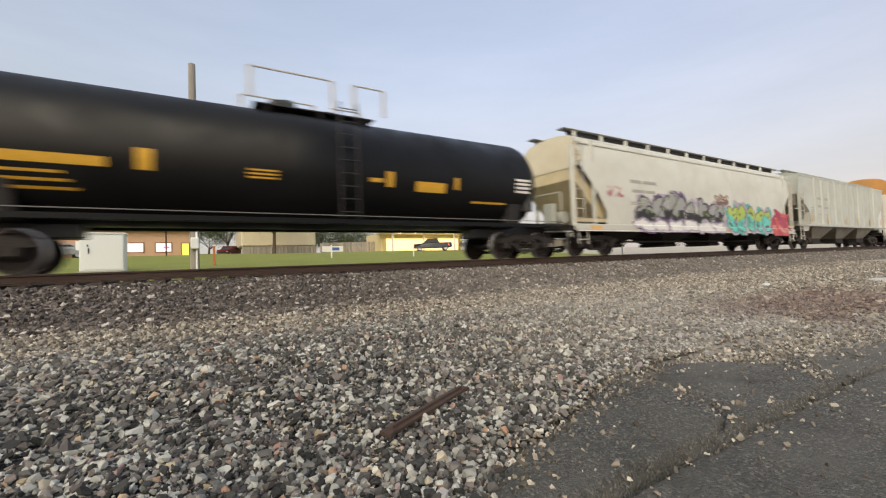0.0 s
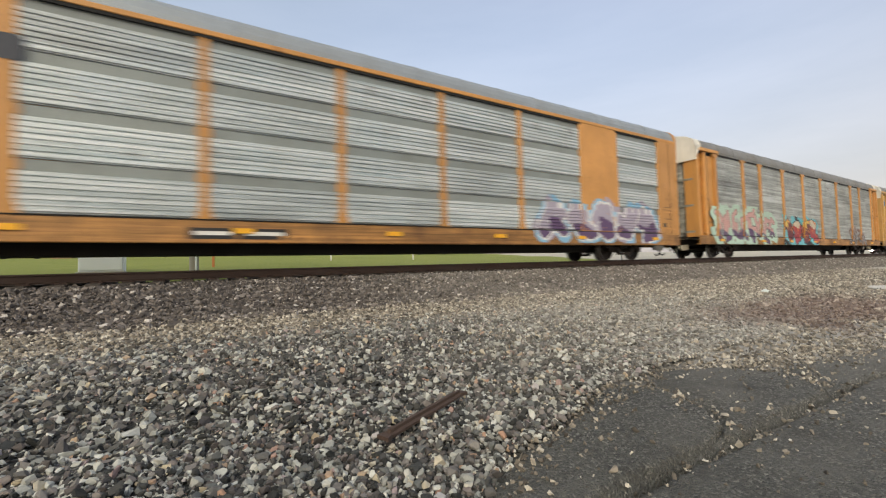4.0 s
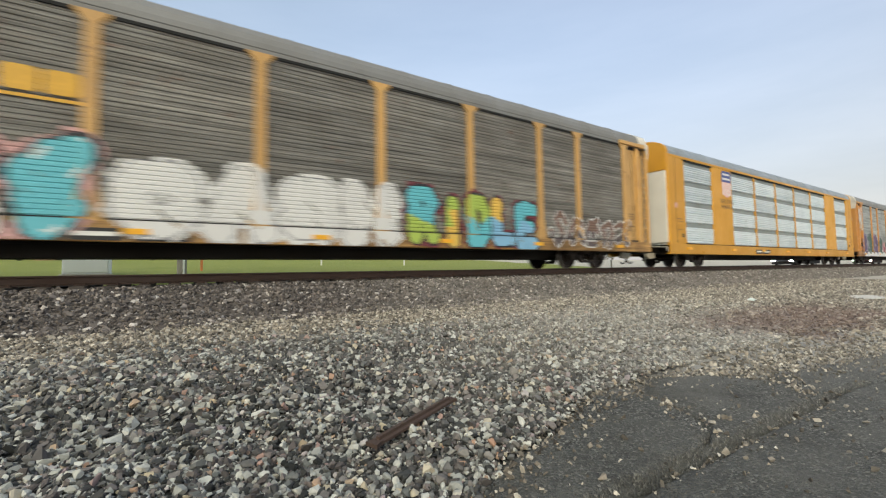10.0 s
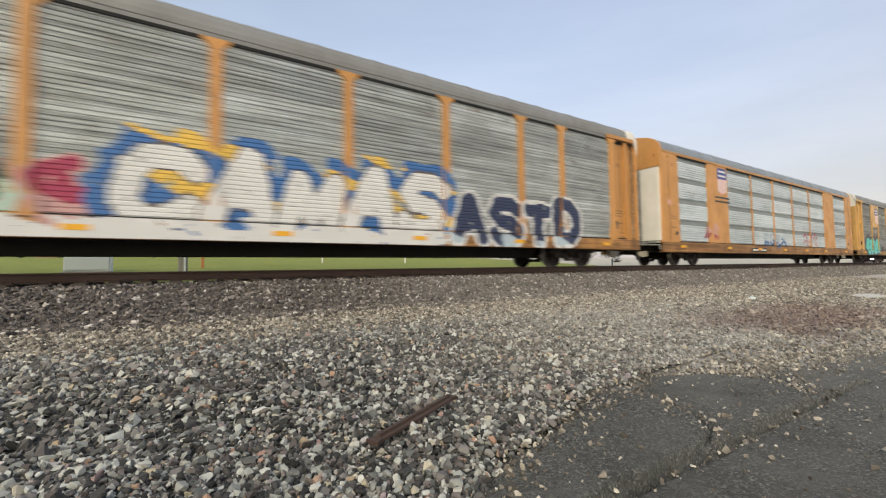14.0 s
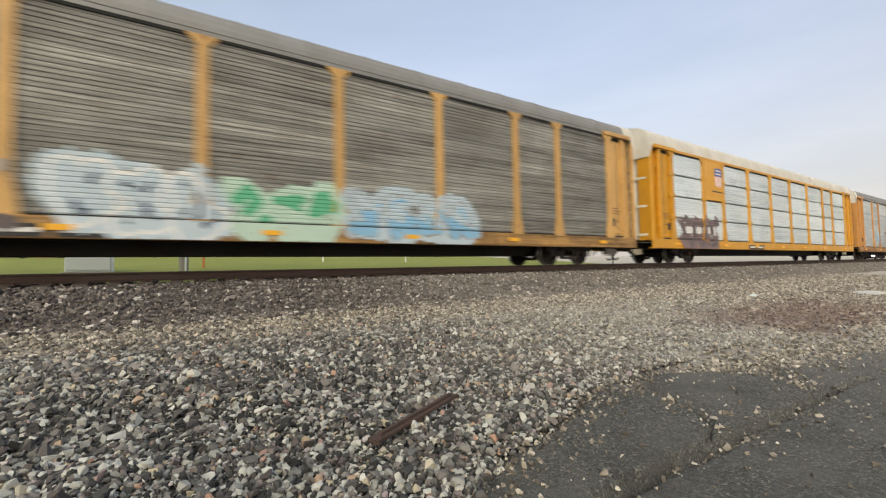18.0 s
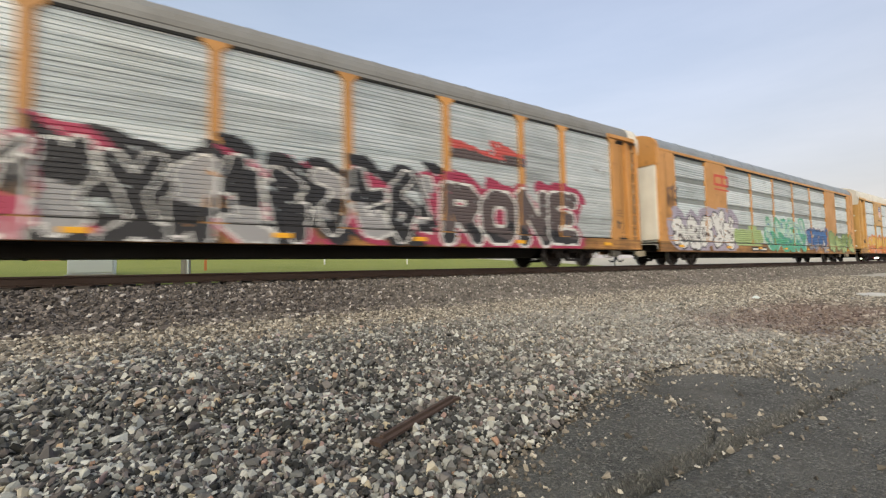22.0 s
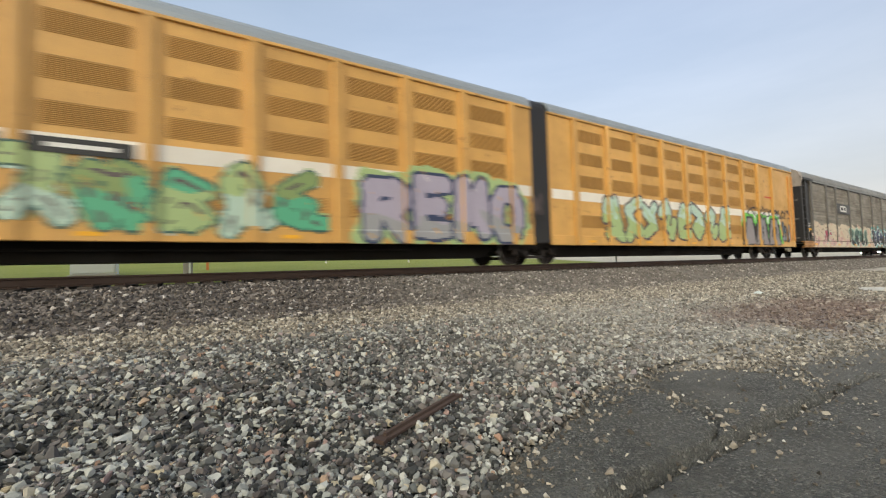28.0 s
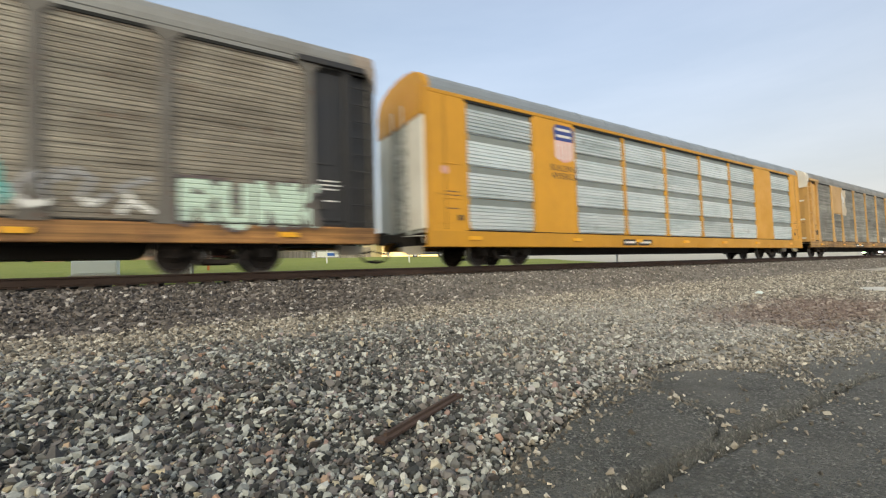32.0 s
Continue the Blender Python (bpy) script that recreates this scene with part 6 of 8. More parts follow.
def graffiti(car, style, x0, x1, z0, z1, what, fill, fill2, edge, cloud=None, seed=1, label="", thick=0.15, surface=rack_surface, second=None, lean=0.0, lift=0.0, cols=None, split=-0.05, rim=0.07, halo=0.2, boxed=False, shine=None, gap=0.35, core=None):
    """what: a word, or how many unreadable shapes; cloud: the colour sprayed behind, round the letters or as a box.
    cols: pairs of colours letter by letter; split: where the lower colour begins; core: a dark line inside the strokes."""
    r = np.random.default_rng(seed)
    pad = 0.10 + (halo if cloud else 0.0) + rim
    xs, zs = grid_lines(x0 - pad, x1 + pad, max(z0 - pad * 0.5, 0.62), z1 + pad, surface, style)
    cx, cz = np.meshgrid((xs[1:] + xs[:-1]) / 2, (zs[1:] + zs[:-1]) / 2, indexing="ij")
    names = [n for n in dict.fromkeys([fill, fill2, edge, cloud, second, shine, core] + [q for pair in cols or () for q in pair]) if n]
    idx = np.full(cx.shape, -1)
    h = z1 - z0
    wob = soft_noise(cx, cz, seed)
    fine = soft_noise(cx, cz, seed + 21, 3.1)
    glyphs = [STROKES[c] for c in what] if isinstance(what, str) else [abstract(r) for _ in range(what)]
    n = len(glyphs)
    gw = (x1 - x0) / max(n, 1)
    t = thick * min(h, gw * 1.25)
    fields = []
    for k, g in enumerate(glyphs):
        over = 0.0 if isinstance(what, str) else 0.25 * t
        gx0, gx1 = x0 + k * gw + t * (1 + gap * 0.3) - over, x0 + (k + 1) * gw - t * (1 + gap * 0.3) + over
        rise, swell = r.uniform(-0.05, 0.05) * h, r.uniform(0.9, 1.12)
        d = np.full(cx.shape, 9.0)
        for line in g:
            pts = [(gx0 + u * (gx1 - gx0) + lean * v * h, z0 + t + rise + v * (h - 2.1 * t) * swell) for u, v in line]
            d = np.minimum(d, stroke_distance(cx, cz, pts))
        # strokes swell and thin as a spray can is swung
        fields.append(d + t * (0.16 * soft_noise(cx, cz, seed + k, 1.7) + 0.07 * fine))
    d_all = np.minimum.reduce(fields)
    if cloud:
        if boxed:
            inside_of = np.minimum(np.minimum(cx - x0, x1 - cx), np.minimum((cz - z0) + 0.5, z1 - cz)) + 0.1 + wob * 0.35 + fine * 0.12
        else:
            inside_of = t + halo + wob * halo * 1.1 + fine * 0.07 - d_all
        idx[inside_of > 0] = names.index(cloud)
        if second:
            idx[(inside_of > 0) & (soft_noise(cx, cz, seed + 5, 0.8) > 0.2)] = names.index(second)
    for k, d in enumerate(fields):          # each letter lies over the one before it
        top, low = cols[k % len(cols)] if cols else (fill, fill2)
        body = d < t
        if edge:
            idx[(d < t + rim) & ~body] = names.index(edge)
        idx[body] = names.index(top)
        tone = cz - (z0 + z1) / 2 + soft_noise(cx, cz, seed + 9) * h * 0.35
        idx[body & (tone < split * h)] = names.index(low)
        if shine:
            idx[body & (d > t * 0.55) & (d < t * 0.85) & (soft_noise(cx, cz, seed + 3 + k, 1.3) > 0.12)] = names.index(shine)
        if core:
            idx[body & (d < t * 0.22) & (soft_noise(cx, cz, seed + 7 + k, 1.6) > 0.02)] = names.index(core)
    # the slit over the sill stays open, and paint misses here and there
    if surface is rack_surface:
        idx[(cz > Z_DECK + 0.046) & (cz < Z_DECK + 0.084)] = -1
    idx[soft_noise(cx, cz, seed + 31, 5.0) > 0.62] = -1
    ii_, jj_ = np.nonzero(idx >= 0)
    eps = 1e-4
    X0, X1 = xs[ii_], xs[ii_ + 1]
    Z0, Z1 = zs[jj_], zs[jj_ + 1]
    ya = -surface(style, (X0 + X1) / 2, Z0 + eps) - lift
    yb = -surface(style, (X0 + X1) / 2, Z1 - eps) - lift
    vs = np.stack([np.stack([X0, ya, Z0], -1), np.stack([X1, ya, Z0], -1), np.stack([X1, yb, Z1], -1), np.stack([X0, yb, Z1], -1)], 1).reshape(-1, 3)
    nq = len(ii_)
    base = np.arange(nq)[:, None] * 4
    me = raw_mesh("graffiti", vs, np.concatenate([base + [0, 1, 2], base + [0, 2, 3]]), spray(names[0]))
    for q in names[1:]:
        me.materials.append(spray(q))
    mi = idx[ii_, jj_].astype(np.int32)
    me.polygons.foreach_set("material_index", np.concatenate([mi, mi]))
    me.update()
    return part("graffiti", me, None, car, label or "spray-painted graffiti in %s and %s" % (fill, edge or fill2))


def blocks(car, name, rows, colour, y, label):
    b = Build()
    for x0, x1, z0, z1 in rows:
        b.prism([(x0 + 0.06, z0), (x1 - 0.06, z0), (x1, z0 + 0.06), (x1, z1 - 0.06), (x1 - 0.06, z1), (x0 + 0.06, z1), (x0, z1 - 0.06), (x0, z0 + 0.06)], -y, -y - 0.004, 'y')
    part(name, b, colour, car, label)


def tags(n, rows):
    for k, row in enumerate(rows):
        x0, x1, z0, z1, what, fill, fill2, edge, cloud = row[:9]
        graffiti(RACK[n], row[10] if len(row) > 10 else STYLE[n], x0, x1, z0, z1, what, fill, fill2, edge, cloud, seed=abs(hash_of(n, x0)), lift=0.003 * k, **(row[9] if len(row) > 9 else {}))


def hash_of(n, x):
    return int(n * 131 + x * 17 + 400)


STYLE = {r[0]: r[1] for r in RACKS}
STYLE.update({6: "W", 9: "W", 12: "B", 13: "A", 14: "B", 10: "F", 11: "S"})
tags(-2, [(5.0, 11.6, 0.66, 2.05, 5, "lilac", "purple", "white", "sky", dict(second="lilac", thick=0.16))])
tags(-1, [(-12.2, -5.6, 0.74, 2.2, 8, "pink", "purple", "umber", "mint", dict(thick=0.11, rim=0.03, halo=0.3, split=-0.12)),
          (-4.4, 0.5, 0.68, 2.1, 4, "yellow", "maroon", "black", "cyan", dict(thick=0.17, split=0.24, rim=0.05, boxed=True, second="black", gap=0.0, cols=[("yellow", "maroon"), ("cream", "red")], shine="orange")),
          (6.4, 9.9, 0.70, 1.95, 4, "brown", "umber", "grey", None, dict(thick=0.08))])
tags(0, [(-10.8, -9.2, 1.35, 2.15, 3, "white", "paleblue", None, None, dict(thick=0.09)),
         (-7.6, 0.3, 0.68, 2.15, 13, "white", "paleblue", "blue", "mint", dict(second="white", thick=0.14, rim=0.03, halo=0.1, cols=[("white", "paleblue"), ("paleblue", "white"), ("white", "mint")], core="sky")),
         (0.8, 7.3, 0.70, 2.15, 5, "cream", "brown", "black", "cyan", dict(thick=0.2, split=-0.16, rim=0.05, halo=0.12))])
tags(1, [(-11.4, -4.2, 0.68, 2.4, 6, "maroon", "white", "black", "pink", dict(thick=0.2, rim=0.06, halo=0.12, split=0.04, shine="white", cols=[("cyan", "white"), ("maroon", "white"), ("maroon", "pink"), ("lilac", "paleblue"), ("maroon", "white"), ("cyan", "cyan")])),
         (-4.0, 1.9, 0.68, 2.2, "CASH", "white", "white", "grey", "white", dict(thick=0.2, rim=0.035, halo=0.1, gap=0.0)),
         (2.2, 7.0, 0.68, 2.15, "RIDLE", "sky", "lime", "black", "maroon", dict(thick=0.17, rim=0.05, halo=0.1, gap=0.1, split=0.0, cols=[("cyan", "lime"), ("lime", "yellow"), ("lime", "cyan"), ("yellow", "sky"), ("cyan", "sky")])),
         (7.6, 12.0, 0.7, 1.85, 5, "brown", "umber", "white", None, dict(thick=0.09, rim=0.04))])
tags(3, [(-12.2, -5.9, 0.68, 2.5, "8302", "purple", "purple", "lilac", None, dict(thick=0.2, rim=0.04, gap=0.0, shine="lilac", cols=[("purple", "purple"), ("darkgreen", "darkgreen")])),
         (-5.9, -3.4, 0.75, 2.05, 3, "darkgreen", "mint", "pink", None, dict(thick=0.13, rim=0.05, cols=[("pink", "rose"), ("darkgreen", "mint"), ("rose", "pink")])),
         (-3.2, 4.2, 0.80, 2.45, "CAMAS", "white", "white", "umber", "blue", dict(second="yellow", thick=0.14, rim=0.04, halo=0.3, lean=0.12, gap=-0.3)),
         (-11.6, 4.0, 0.66, 0.86, 2, "white", "white", None, "white", dict(boxed=True, thick=0.05)),
         (4.4, 10.0, 0.68, 2.2, "ASTD", "navy", "paleblue", "white", None, dict(thick=0.14, rim=0.11, gap=0.2, split=-0.42)),
         (-12.9, -12.0, 2.6, 4.6, 3, "white", "cream", None, None, dict(thick=0.16))])
tags(4, [(-3.0, 0.2, 0.9, 1.7, 4, "paleblue", "blue", None, None, dict(thick=0.09)), (-9.6, -8.2, 1.2, 1.9, 2, "pink", "rose", None, None, dict(thick=0.10)), (3.0, 5.6, 1.1, 2.0, 3, "rose", "pink", None, None, dict(thick=0.06))])
tags(5, [(-11.0, -7.1, 0.66, 2.05, 4, "aqua", "aqua", "black", "umber", dict(thick=0.21, rim=0.045, halo=0.3, gap=-0.2, split=-0.6)),
         (-3.7, -1.2, 0.68, 2.05, 3, "paleblue", "paleblue", "white", "paleblue", dict(thick=0.2, core="navy")),
         (-0.9, 1.4, 0.7, 1.85, 3, "green", "mint", "mint", "mint", dict(thick=0.12, rim=0.03)),
         (1.7, 5.4, 0.75, 1.95, 4, "paleblue", "sky", "grey", "paleblue", dict(thick=0.15, rim=0.03, core="sky")),
         (-6.9, -4.2, 0.8, 2.0, 4, "grey", "umber", None, None, dict(thick=0.11)), (-6.9, -4.6, 3.85, 4.15, 2, "mint", "mint", None, None, dict(thick=0.1))])
tags(6, [(-11.2, -8.0, 0.66, 1.95, 4, "umber", "umber", "umber", "taupe", dict(thick=0.06, rim=0.02, boxed=True))])
blocks(RACK[6], "spray_letters", [(-10.9, -10.3, 1.30, 1.62), (-10.0, -9.5, 1.30, 1.62), (-9.3, -8.7, 1.30, 1.66), (-8.35, -8.15, 1.25, 1.7)], spray("white"), PANEL_Y + 0.05, "white blocks sprayed on a brown-purple ground")
tags(7, [(-4.2, 4.3, 0.68, 2.5, 9, "black", "grey", "white", "black", dict(second="rose", thick=0.14, rim=0.05, halo=0.30, cols=[("black", "grey"), ("black", "black"), ("grey", "black")])),
         (-5.3, -4.2, 0.68, 2.5, 2, "black", "rose", "white", "rose", dict(thick=0.12, halo=0.12)),
         (4.1, 9.8, 0.70, 2.4, "RONE", "umber", "black", "white", "rose", dict(thick=0.135, rim=0.08, halo=0.28, split=-0.3, gap=0.0)),
         (-8.5, -7.1, 1.5, 2.3, 1, "paleblue", "sky", None, "paleblue", dict(thick=0.1)), (4.6, 7.2, 3.44, 3.56, 1, "scarlet", "scarlet", None, "scarlet", dict(boxed=True)), (4.6, 7.2, 3.28, 3.34, 1, "umber", "umber", None, "umber", dict(boxed=True, halo=0.0))])
tags(8, [(-12.2, -6.4, 0.68, 2.4, 5, "white", "white", "black", "lilac", dict(thick=0.19, rim=0.06, halo=0.34, gap=-0.2, core="umber")),
         (-6.3, -3.4, 1.1, 1.75, 1, "palegreen", "palegreen", None, "palegreen", dict(boxed=True)),
         (-2.7, 3.2, 0.66, 2.55, 6, "mint", "green", "teal", "green", dict(second="mint", thick=0.15, rim=0.05, halo=0.16, core="blue")),
         (3.5, 7.2, 0.68, 2.1, 4, "blue", "grey", "navy", "lilac", dict(second="pink", thick=0.16, rim=0.05, halo=0.1, split=-0.2)),
         (7.4, 12.5, 0.68, 2.0, 4, "olive", "palegreen", "darkgreen", "olive", dict(thick=0.17, rim=0.045, halo=0.06, gap=0.0)),
         (-12.6, -11.7, 2.5, 3.4, 3, "umber", "black", None, None, dict(thick=0.1))])
tags(9, [(-11.4, -5.6, 0.68, 2.0, 6, "yellow", "orange", "orange", "orange", dict(second="pink", thick=0.18, rim=0.06, halo=0.16, split=-0.12, shine="cream")),
         (-5.0, -1.3, 0.70, 2.2, 3, "white", "white", "black", "cyan", dict(thick=0.21, rim=0.05, halo=0.26, gap=-0.2)),
         (-1.0, 2.2, 0.70, 1.95, 3, "white", "white", "grey", "maroon", dict(thick=0.17, rim=0.04, halo=0.16))])
LV = dict(surface=louvre_surface)
tags(10, [(-6.8, 3.2, 0.80, 2.25, 9, "green", "palegreen", "darkgreen", "palegreen", dict(second="mint", thick=0.13, rim=0.05, halo=0.05, split=0.1, cols=[("green", "palegreen"), ("palegreen", "mint"), ("olive", "green")], core="umber", **LV)),
          (4.2, 9.6, 0.72, 2.4, "REMO", "lilac", "grey", "navy", "palegreen", dict(thick=0.14, rim=0.09, halo=0.22, gap=0.3, split=-0.2, **LV)),
          (-9.3, -7.6, 0.9, 2.0, 2, "mint", "paleblue", None, None, dict(thick=0.10, **LV)), (9.8, 10.5, 1.2, 2.2, 3, "umber", "black", None, None, dict(thick=0.08, **LV))])
tags(11, [(-7.4, 2.6, 0.80, 2.5, 8, "mint", "palegreen", "umber", None, dict(thick=0.135, rim=0.085, split=0.08, gap=0.6, core="palegreen", **LV)),
          (8.9, 9.7, 0.9, 2.0, 2, "steelblue", "grey", "black", None, dict(thick=0.16, **LV)), (4.4, 9.9, 2.2, 2.75, 9, "black", "black", None, None, dict(thick=0.07, **LV))])


def painted(car, style, surface, layers, label, lift):
    """Flat sprayed shapes, each a colour and a convex outline, laid over one another."""
    px = [p[0] for c, poly in layers for p in poly]
    pz = [p[1] for c, poly in layers for p in poly]
    xs, zs = np.arange(min(px) - 0.05, max(px) + 0.08, 0.03), np.arange(min(pz) - 0.05, max(pz) + 0.08, 0.035)
    cx, cz = np.meshgrid((xs[1:] + xs[:-1]) / 2, (zs[1:] + zs[:-1]) / 2, indexing="ij")
    names = list(dict.fromkeys(c for c, poly in layers))
    idx = np.full(cx.shape, -1)
    for k, (colour, poly) in enumerate(layers):
        inside = np.full(cx.shape, 9.0)
        for (ax, az), (bx_, bz) in zip(poly, poly[1:] + poly[:1]):
            inside = np.minimum(inside, ((bx_ - ax) * (cz - az) - (bz - az) * (cx - ax)) / math.hypot(bx_ - ax, bz - az))
        idx[inside + 0.035 * soft_noise(cx, cz, 40 + k, 2.2) > 0] = names.index(colour)
    ii_, jj_ = np.nonzero(idx >= 0)
    X0, X1, Z0, Z1 = xs[ii_], xs[ii_ + 1], zs[jj_], zs[jj_ + 1]
    y = -surface(style, (X0 + X1) / 2, (Z0 + Z1) / 2) - lift
    vs = np.stack([np.stack([X0, y, Z0], -1), np.stack([X1, y, Z0], -1), np.stack([X1, y, Z1], -1), np.stack([X0, y, Z1], -1)], 1).reshape(-1, 3)
    base = np.arange(len(ii_))[:, None] * 4
    me = raw_mesh("graffiti", vs, np.concatenate([base + [0, 1, 2], base + [0, 2, 3]]), spray(names[0]))
    for q in names[1:]:
        me.materials.append(spray(q))
    mi = idx[ii_, jj_].astype(np.int32)
    me.polygons.foreach_set("material_index", np.concatenate([mi, mi]))
    me.update()
    part("graffiti", me, None, car, label)


def trapezoid(c, wide, slim, z0, z1):
    return [(c - wide, z0), (c + wide, z0), (c + slim, z1), (c - slim, z1)]


LAYERS = []
for c in (4.62, 6.18, 7.78):          # three broad grey wedges: white haze, green outline, black ground, grey face
    LAYERS.append(("white", trapezoid(c, 0.9, 0.72, 1.9, 2.47)))
for c in (4.62, 6.18, 7.78):
    LAYERS.append(("vivid", trapezoid(c, 1.10 if c > 7 else 0.85, 0.62, 0.80 if c > 7 else 1.7, 2.36)))
for c in (4.62, 6.18, 7.78):
    LAYERS.append(("black", trapezoid(c, 0.88, 0.50, 0.72, 2.22)))
    LAYERS.append(("black", trapezoid(c, 0.80, 0.74, 0.72, 1.88)))
for c in (4.62, 6.18, 7.78):
    LAYERS.append(("stonegrey", trapezoid(c, 0.73, 0.40, 0.76, 2.12)))
LAYERS += [("black", trapezoid(7.78, 0.40, 0.20, 1.20, 1.72)), ("stonegrey", trapezoid(7.78, 0.30, 0.28, 1.27, 1.33)),
           ("black", [(5.94, 1.55), (6.42, 1.55), (6.30, 1.86), (6.06, 1.86)]), ("black", [(6.14, 0.76), (6.24, 0.76), (6.42, 1.47), (5.94, 1.47)])]
painted(RACK[11], STYLE[11], louvre_surface, LAYERS, "three broad grey wedges sprayed with green and black outlines", 0.004)
tags(12, [(-11.9, 1.6, 0.64, 2.1, 9, "cream", "pink", "cream", "cream", dict(boxed=True, second="blush", thick=0.09, core="brown")),
          (-9.8, -8.4, 0.75, 1.8, 2, "rose", "pink", "mint", None, dict(thick=0.12, rim=0.04)),
          (-4.6, -0.2, 0.70, 1.95, 4, "darkgreen", "black", "mint", "mint", dict(thick=0.17, rim=0.06, halo=0.1)),
          (1.0, 6.7, 0.70, 2.1, 5, "navy", "black", "white", "teal", dict(thick=0.15, rim=0.09, halo=0.2, gap=0.0)),
          (9.3, 12.1, 0.95, 1.95, "RUNK", "palemint", "palemint", None, "umber", dict(thick=0.14, halo=0.05)),
          (6.9, 8.9, 1.1, 1.95, 3, "grey", "white", None, None, dict(thick=0.07))])
tags(14, [(3.0, 8.0, 0.8, 1.6, 4, "white", "grey", None, None, dict(thick=0.12)), (-8.0, -6.2, 3.1, 4.6, 1, "white", "cream", None, "cream", dict(thick=0.1, boxed=True))])
HS = dict(surface=hopper_surface)
graffiti(H1, "H", -6.1, 0.9, 1.2, 2.3, 8, "grey", "black", "black", "lilac", 91, second="purple", thick=0.17, lean=0.45, rim=0.06, halo=0.16, shine="olive", **HS)
graffiti(H1, "H", -6.0, 1.0, 0.92, 1.34, 6, "white", "white", "lilac", "purple", 93, second="lilac", thick=0.24, lean=0.3, lift=0.004, halo=0.1, **HS)
graffiti(H1, "H", 1.3, 6.1, 0.92, 2.15, 5, "lime", "aqua", "umber", "lilac", 77, second="teal", thick=0.19, lean=0.1, lift=0.008, split=0.08, rim=0.05, core="umber", **HS)
graffiti(H1, "H", 6.3, 8.3, 0.92, 1.85, 3, "rose", "pink", None, "scarlet", 55, lift=0.011, thick=0.09, boxed=True, second="rose", **HS)
graffiti(H1, "H", 0.3, 1.5, 2.2, 2.6, 2, "cream", "brown", "brown", None, 57, lift=0.011, thick=0.08, **HS)
graffiti(H1, "H", -7.6, -6.6, 2.15, 2.55, 2, "pink", "rose", None, None, 44, thick=0.07, **HS)

# road marks as plain shapes
DOOR_Y = PANEL_Y + 0.056
DARK_MARK = plain("dark_mark", (0.03, 0.035, 0.05), 0.5)
blocks(RACK[-2], "road_mark", [(-8.75, -8.22, 3.65, 4.10), (-8.12, -7.62, 3.65, 4.10), (-7.5, -6.98, 3.65, 4.10)], DARK_MARK, DOOR_Y, "dark road mark of three plain blocks")
blocks(RACK[1], "road_mark", [(-6.1, -5.6, 3.18, 3.62), (-5.5, -5.0, 3.18, 3.62), (-4.95, -4.45, 3.18, 3.62), (-6.2, -4.4, 3.06, 3.12)], MARK_YELLOW, PANEL_Y + 0.04, "yellow road mark of plain blocks")
RED_MARK = plain("red_mark", (0.55, 0.06, 0.03), 0.5)
blocks(RACK[8], "road_mark", [(-8.35, -6.9, 4.24, 4.36), (-8.35, -8.22, 3.80, 4.36), (-8.35, -6.9, 3.80, 3.92), (-7.6, -7.44, 3.80, 4.36), (-7.02, -6.9, 3.80, 4.36), (-8.35, -6.9, 3.60, 3.65)], RED_MARK, DOOR_Y, "red road mark of plain bars")
blocks(RACK[12], "mark_board", [(-7.15, -4.52, 3.02, 3.72)], PAINT["black"], PANEL_Y + 0.09, "black board with a pale plain mark")
blocks(RACK[12], "road_mark", [(-6.6, -5.26, 3.48, 3.58), (-6.6, -6.46, 3.16, 3.58), (-6.6, -5.26, 3.16, 3.26), (-5.92, -5.76, 3.16, 3.58), (-5.40, -5.26, 3.16, 3.58)], MARK_WHITE, PANEL_Y + 0.096, "")
def slogan(car, word, x, z, y):
    cu = bpy.data.curves.new("slogan", 'FONT')
    cu.body, cu.size, cu.align_x, cu.extrude = word, 0.30, 'CENTER', 0.001
    tmp = new("slogan", cu)
    me = bpy.data.meshes.new_from_object(tmp.evaluated_get(bpy.context.evaluated_depsgraph_get()))
    bpy.data.objects.remove(tmp)
    me.materials.append(MARK_DARK)
    part("slogan", me, None, car, "dark painted slogan lettering", pose(x, y, z, 90, 0, 0))


for n, z, y, hh in ((2, 4.12, DOOR_Y, 1.35), (4, 4.12, DOOR_Y, 1.3), (5, 3.92, PANEL_Y + 0.071, 1.35), (6, 4.1, PANEL_Y + 0.071, 0.95), (9, 4.1, PANEL_Y + 0.071, 0.95), (13, 4.1, DOOR_Y, 1.3)):
    shield(RACK[n], -7.68, z, -y, hh)
    if n in (2, 13):
        for k, w in enumerate(("BUILDING", "AMERICA")):
            slogan(RACK[n], w, -7.7, z - hh * 0.5 - 0.30 - 0.27 * k, -y - 0.003)
    elif n in (4, 6, 9):
        bars("slogan", RACK[n], [(-8.45, -6.95, z - hh * 0.5 - 0.22, z - hh * 0.5 - 0.13), (-8.45, -6.95, z - hh * 0.5 - 0.42, z - hh * 0.5 - 0.33)] if n == 4 else [(-8.35, -7.0, z - 0.72, z - 0.66)], MARK_DARK, -y, "unreadable dark lettering as plain bars")
for n in (2, 4, 13):
    b = Build().rod((-12.6, -DOOR_Y - 0.003, 2.72), (-12.6, -DOOR_Y, 2.72), 0.13, 14)
    part("round_mark", b, cached("pinkdot", lambda: plain("faded_pink", (0.7, 0.4, 0.36), 0.5)), RACK[n], "faded pink round mark")
b = Build().rod((-12.2, -PANEL_Y + 0.03, 4.1), (-12.2, -PANEL_Y + 0.024, 4.1), 0.27, 20)
part("round_mark", b, spray("blue"), RACK[0], "round blue emblem")
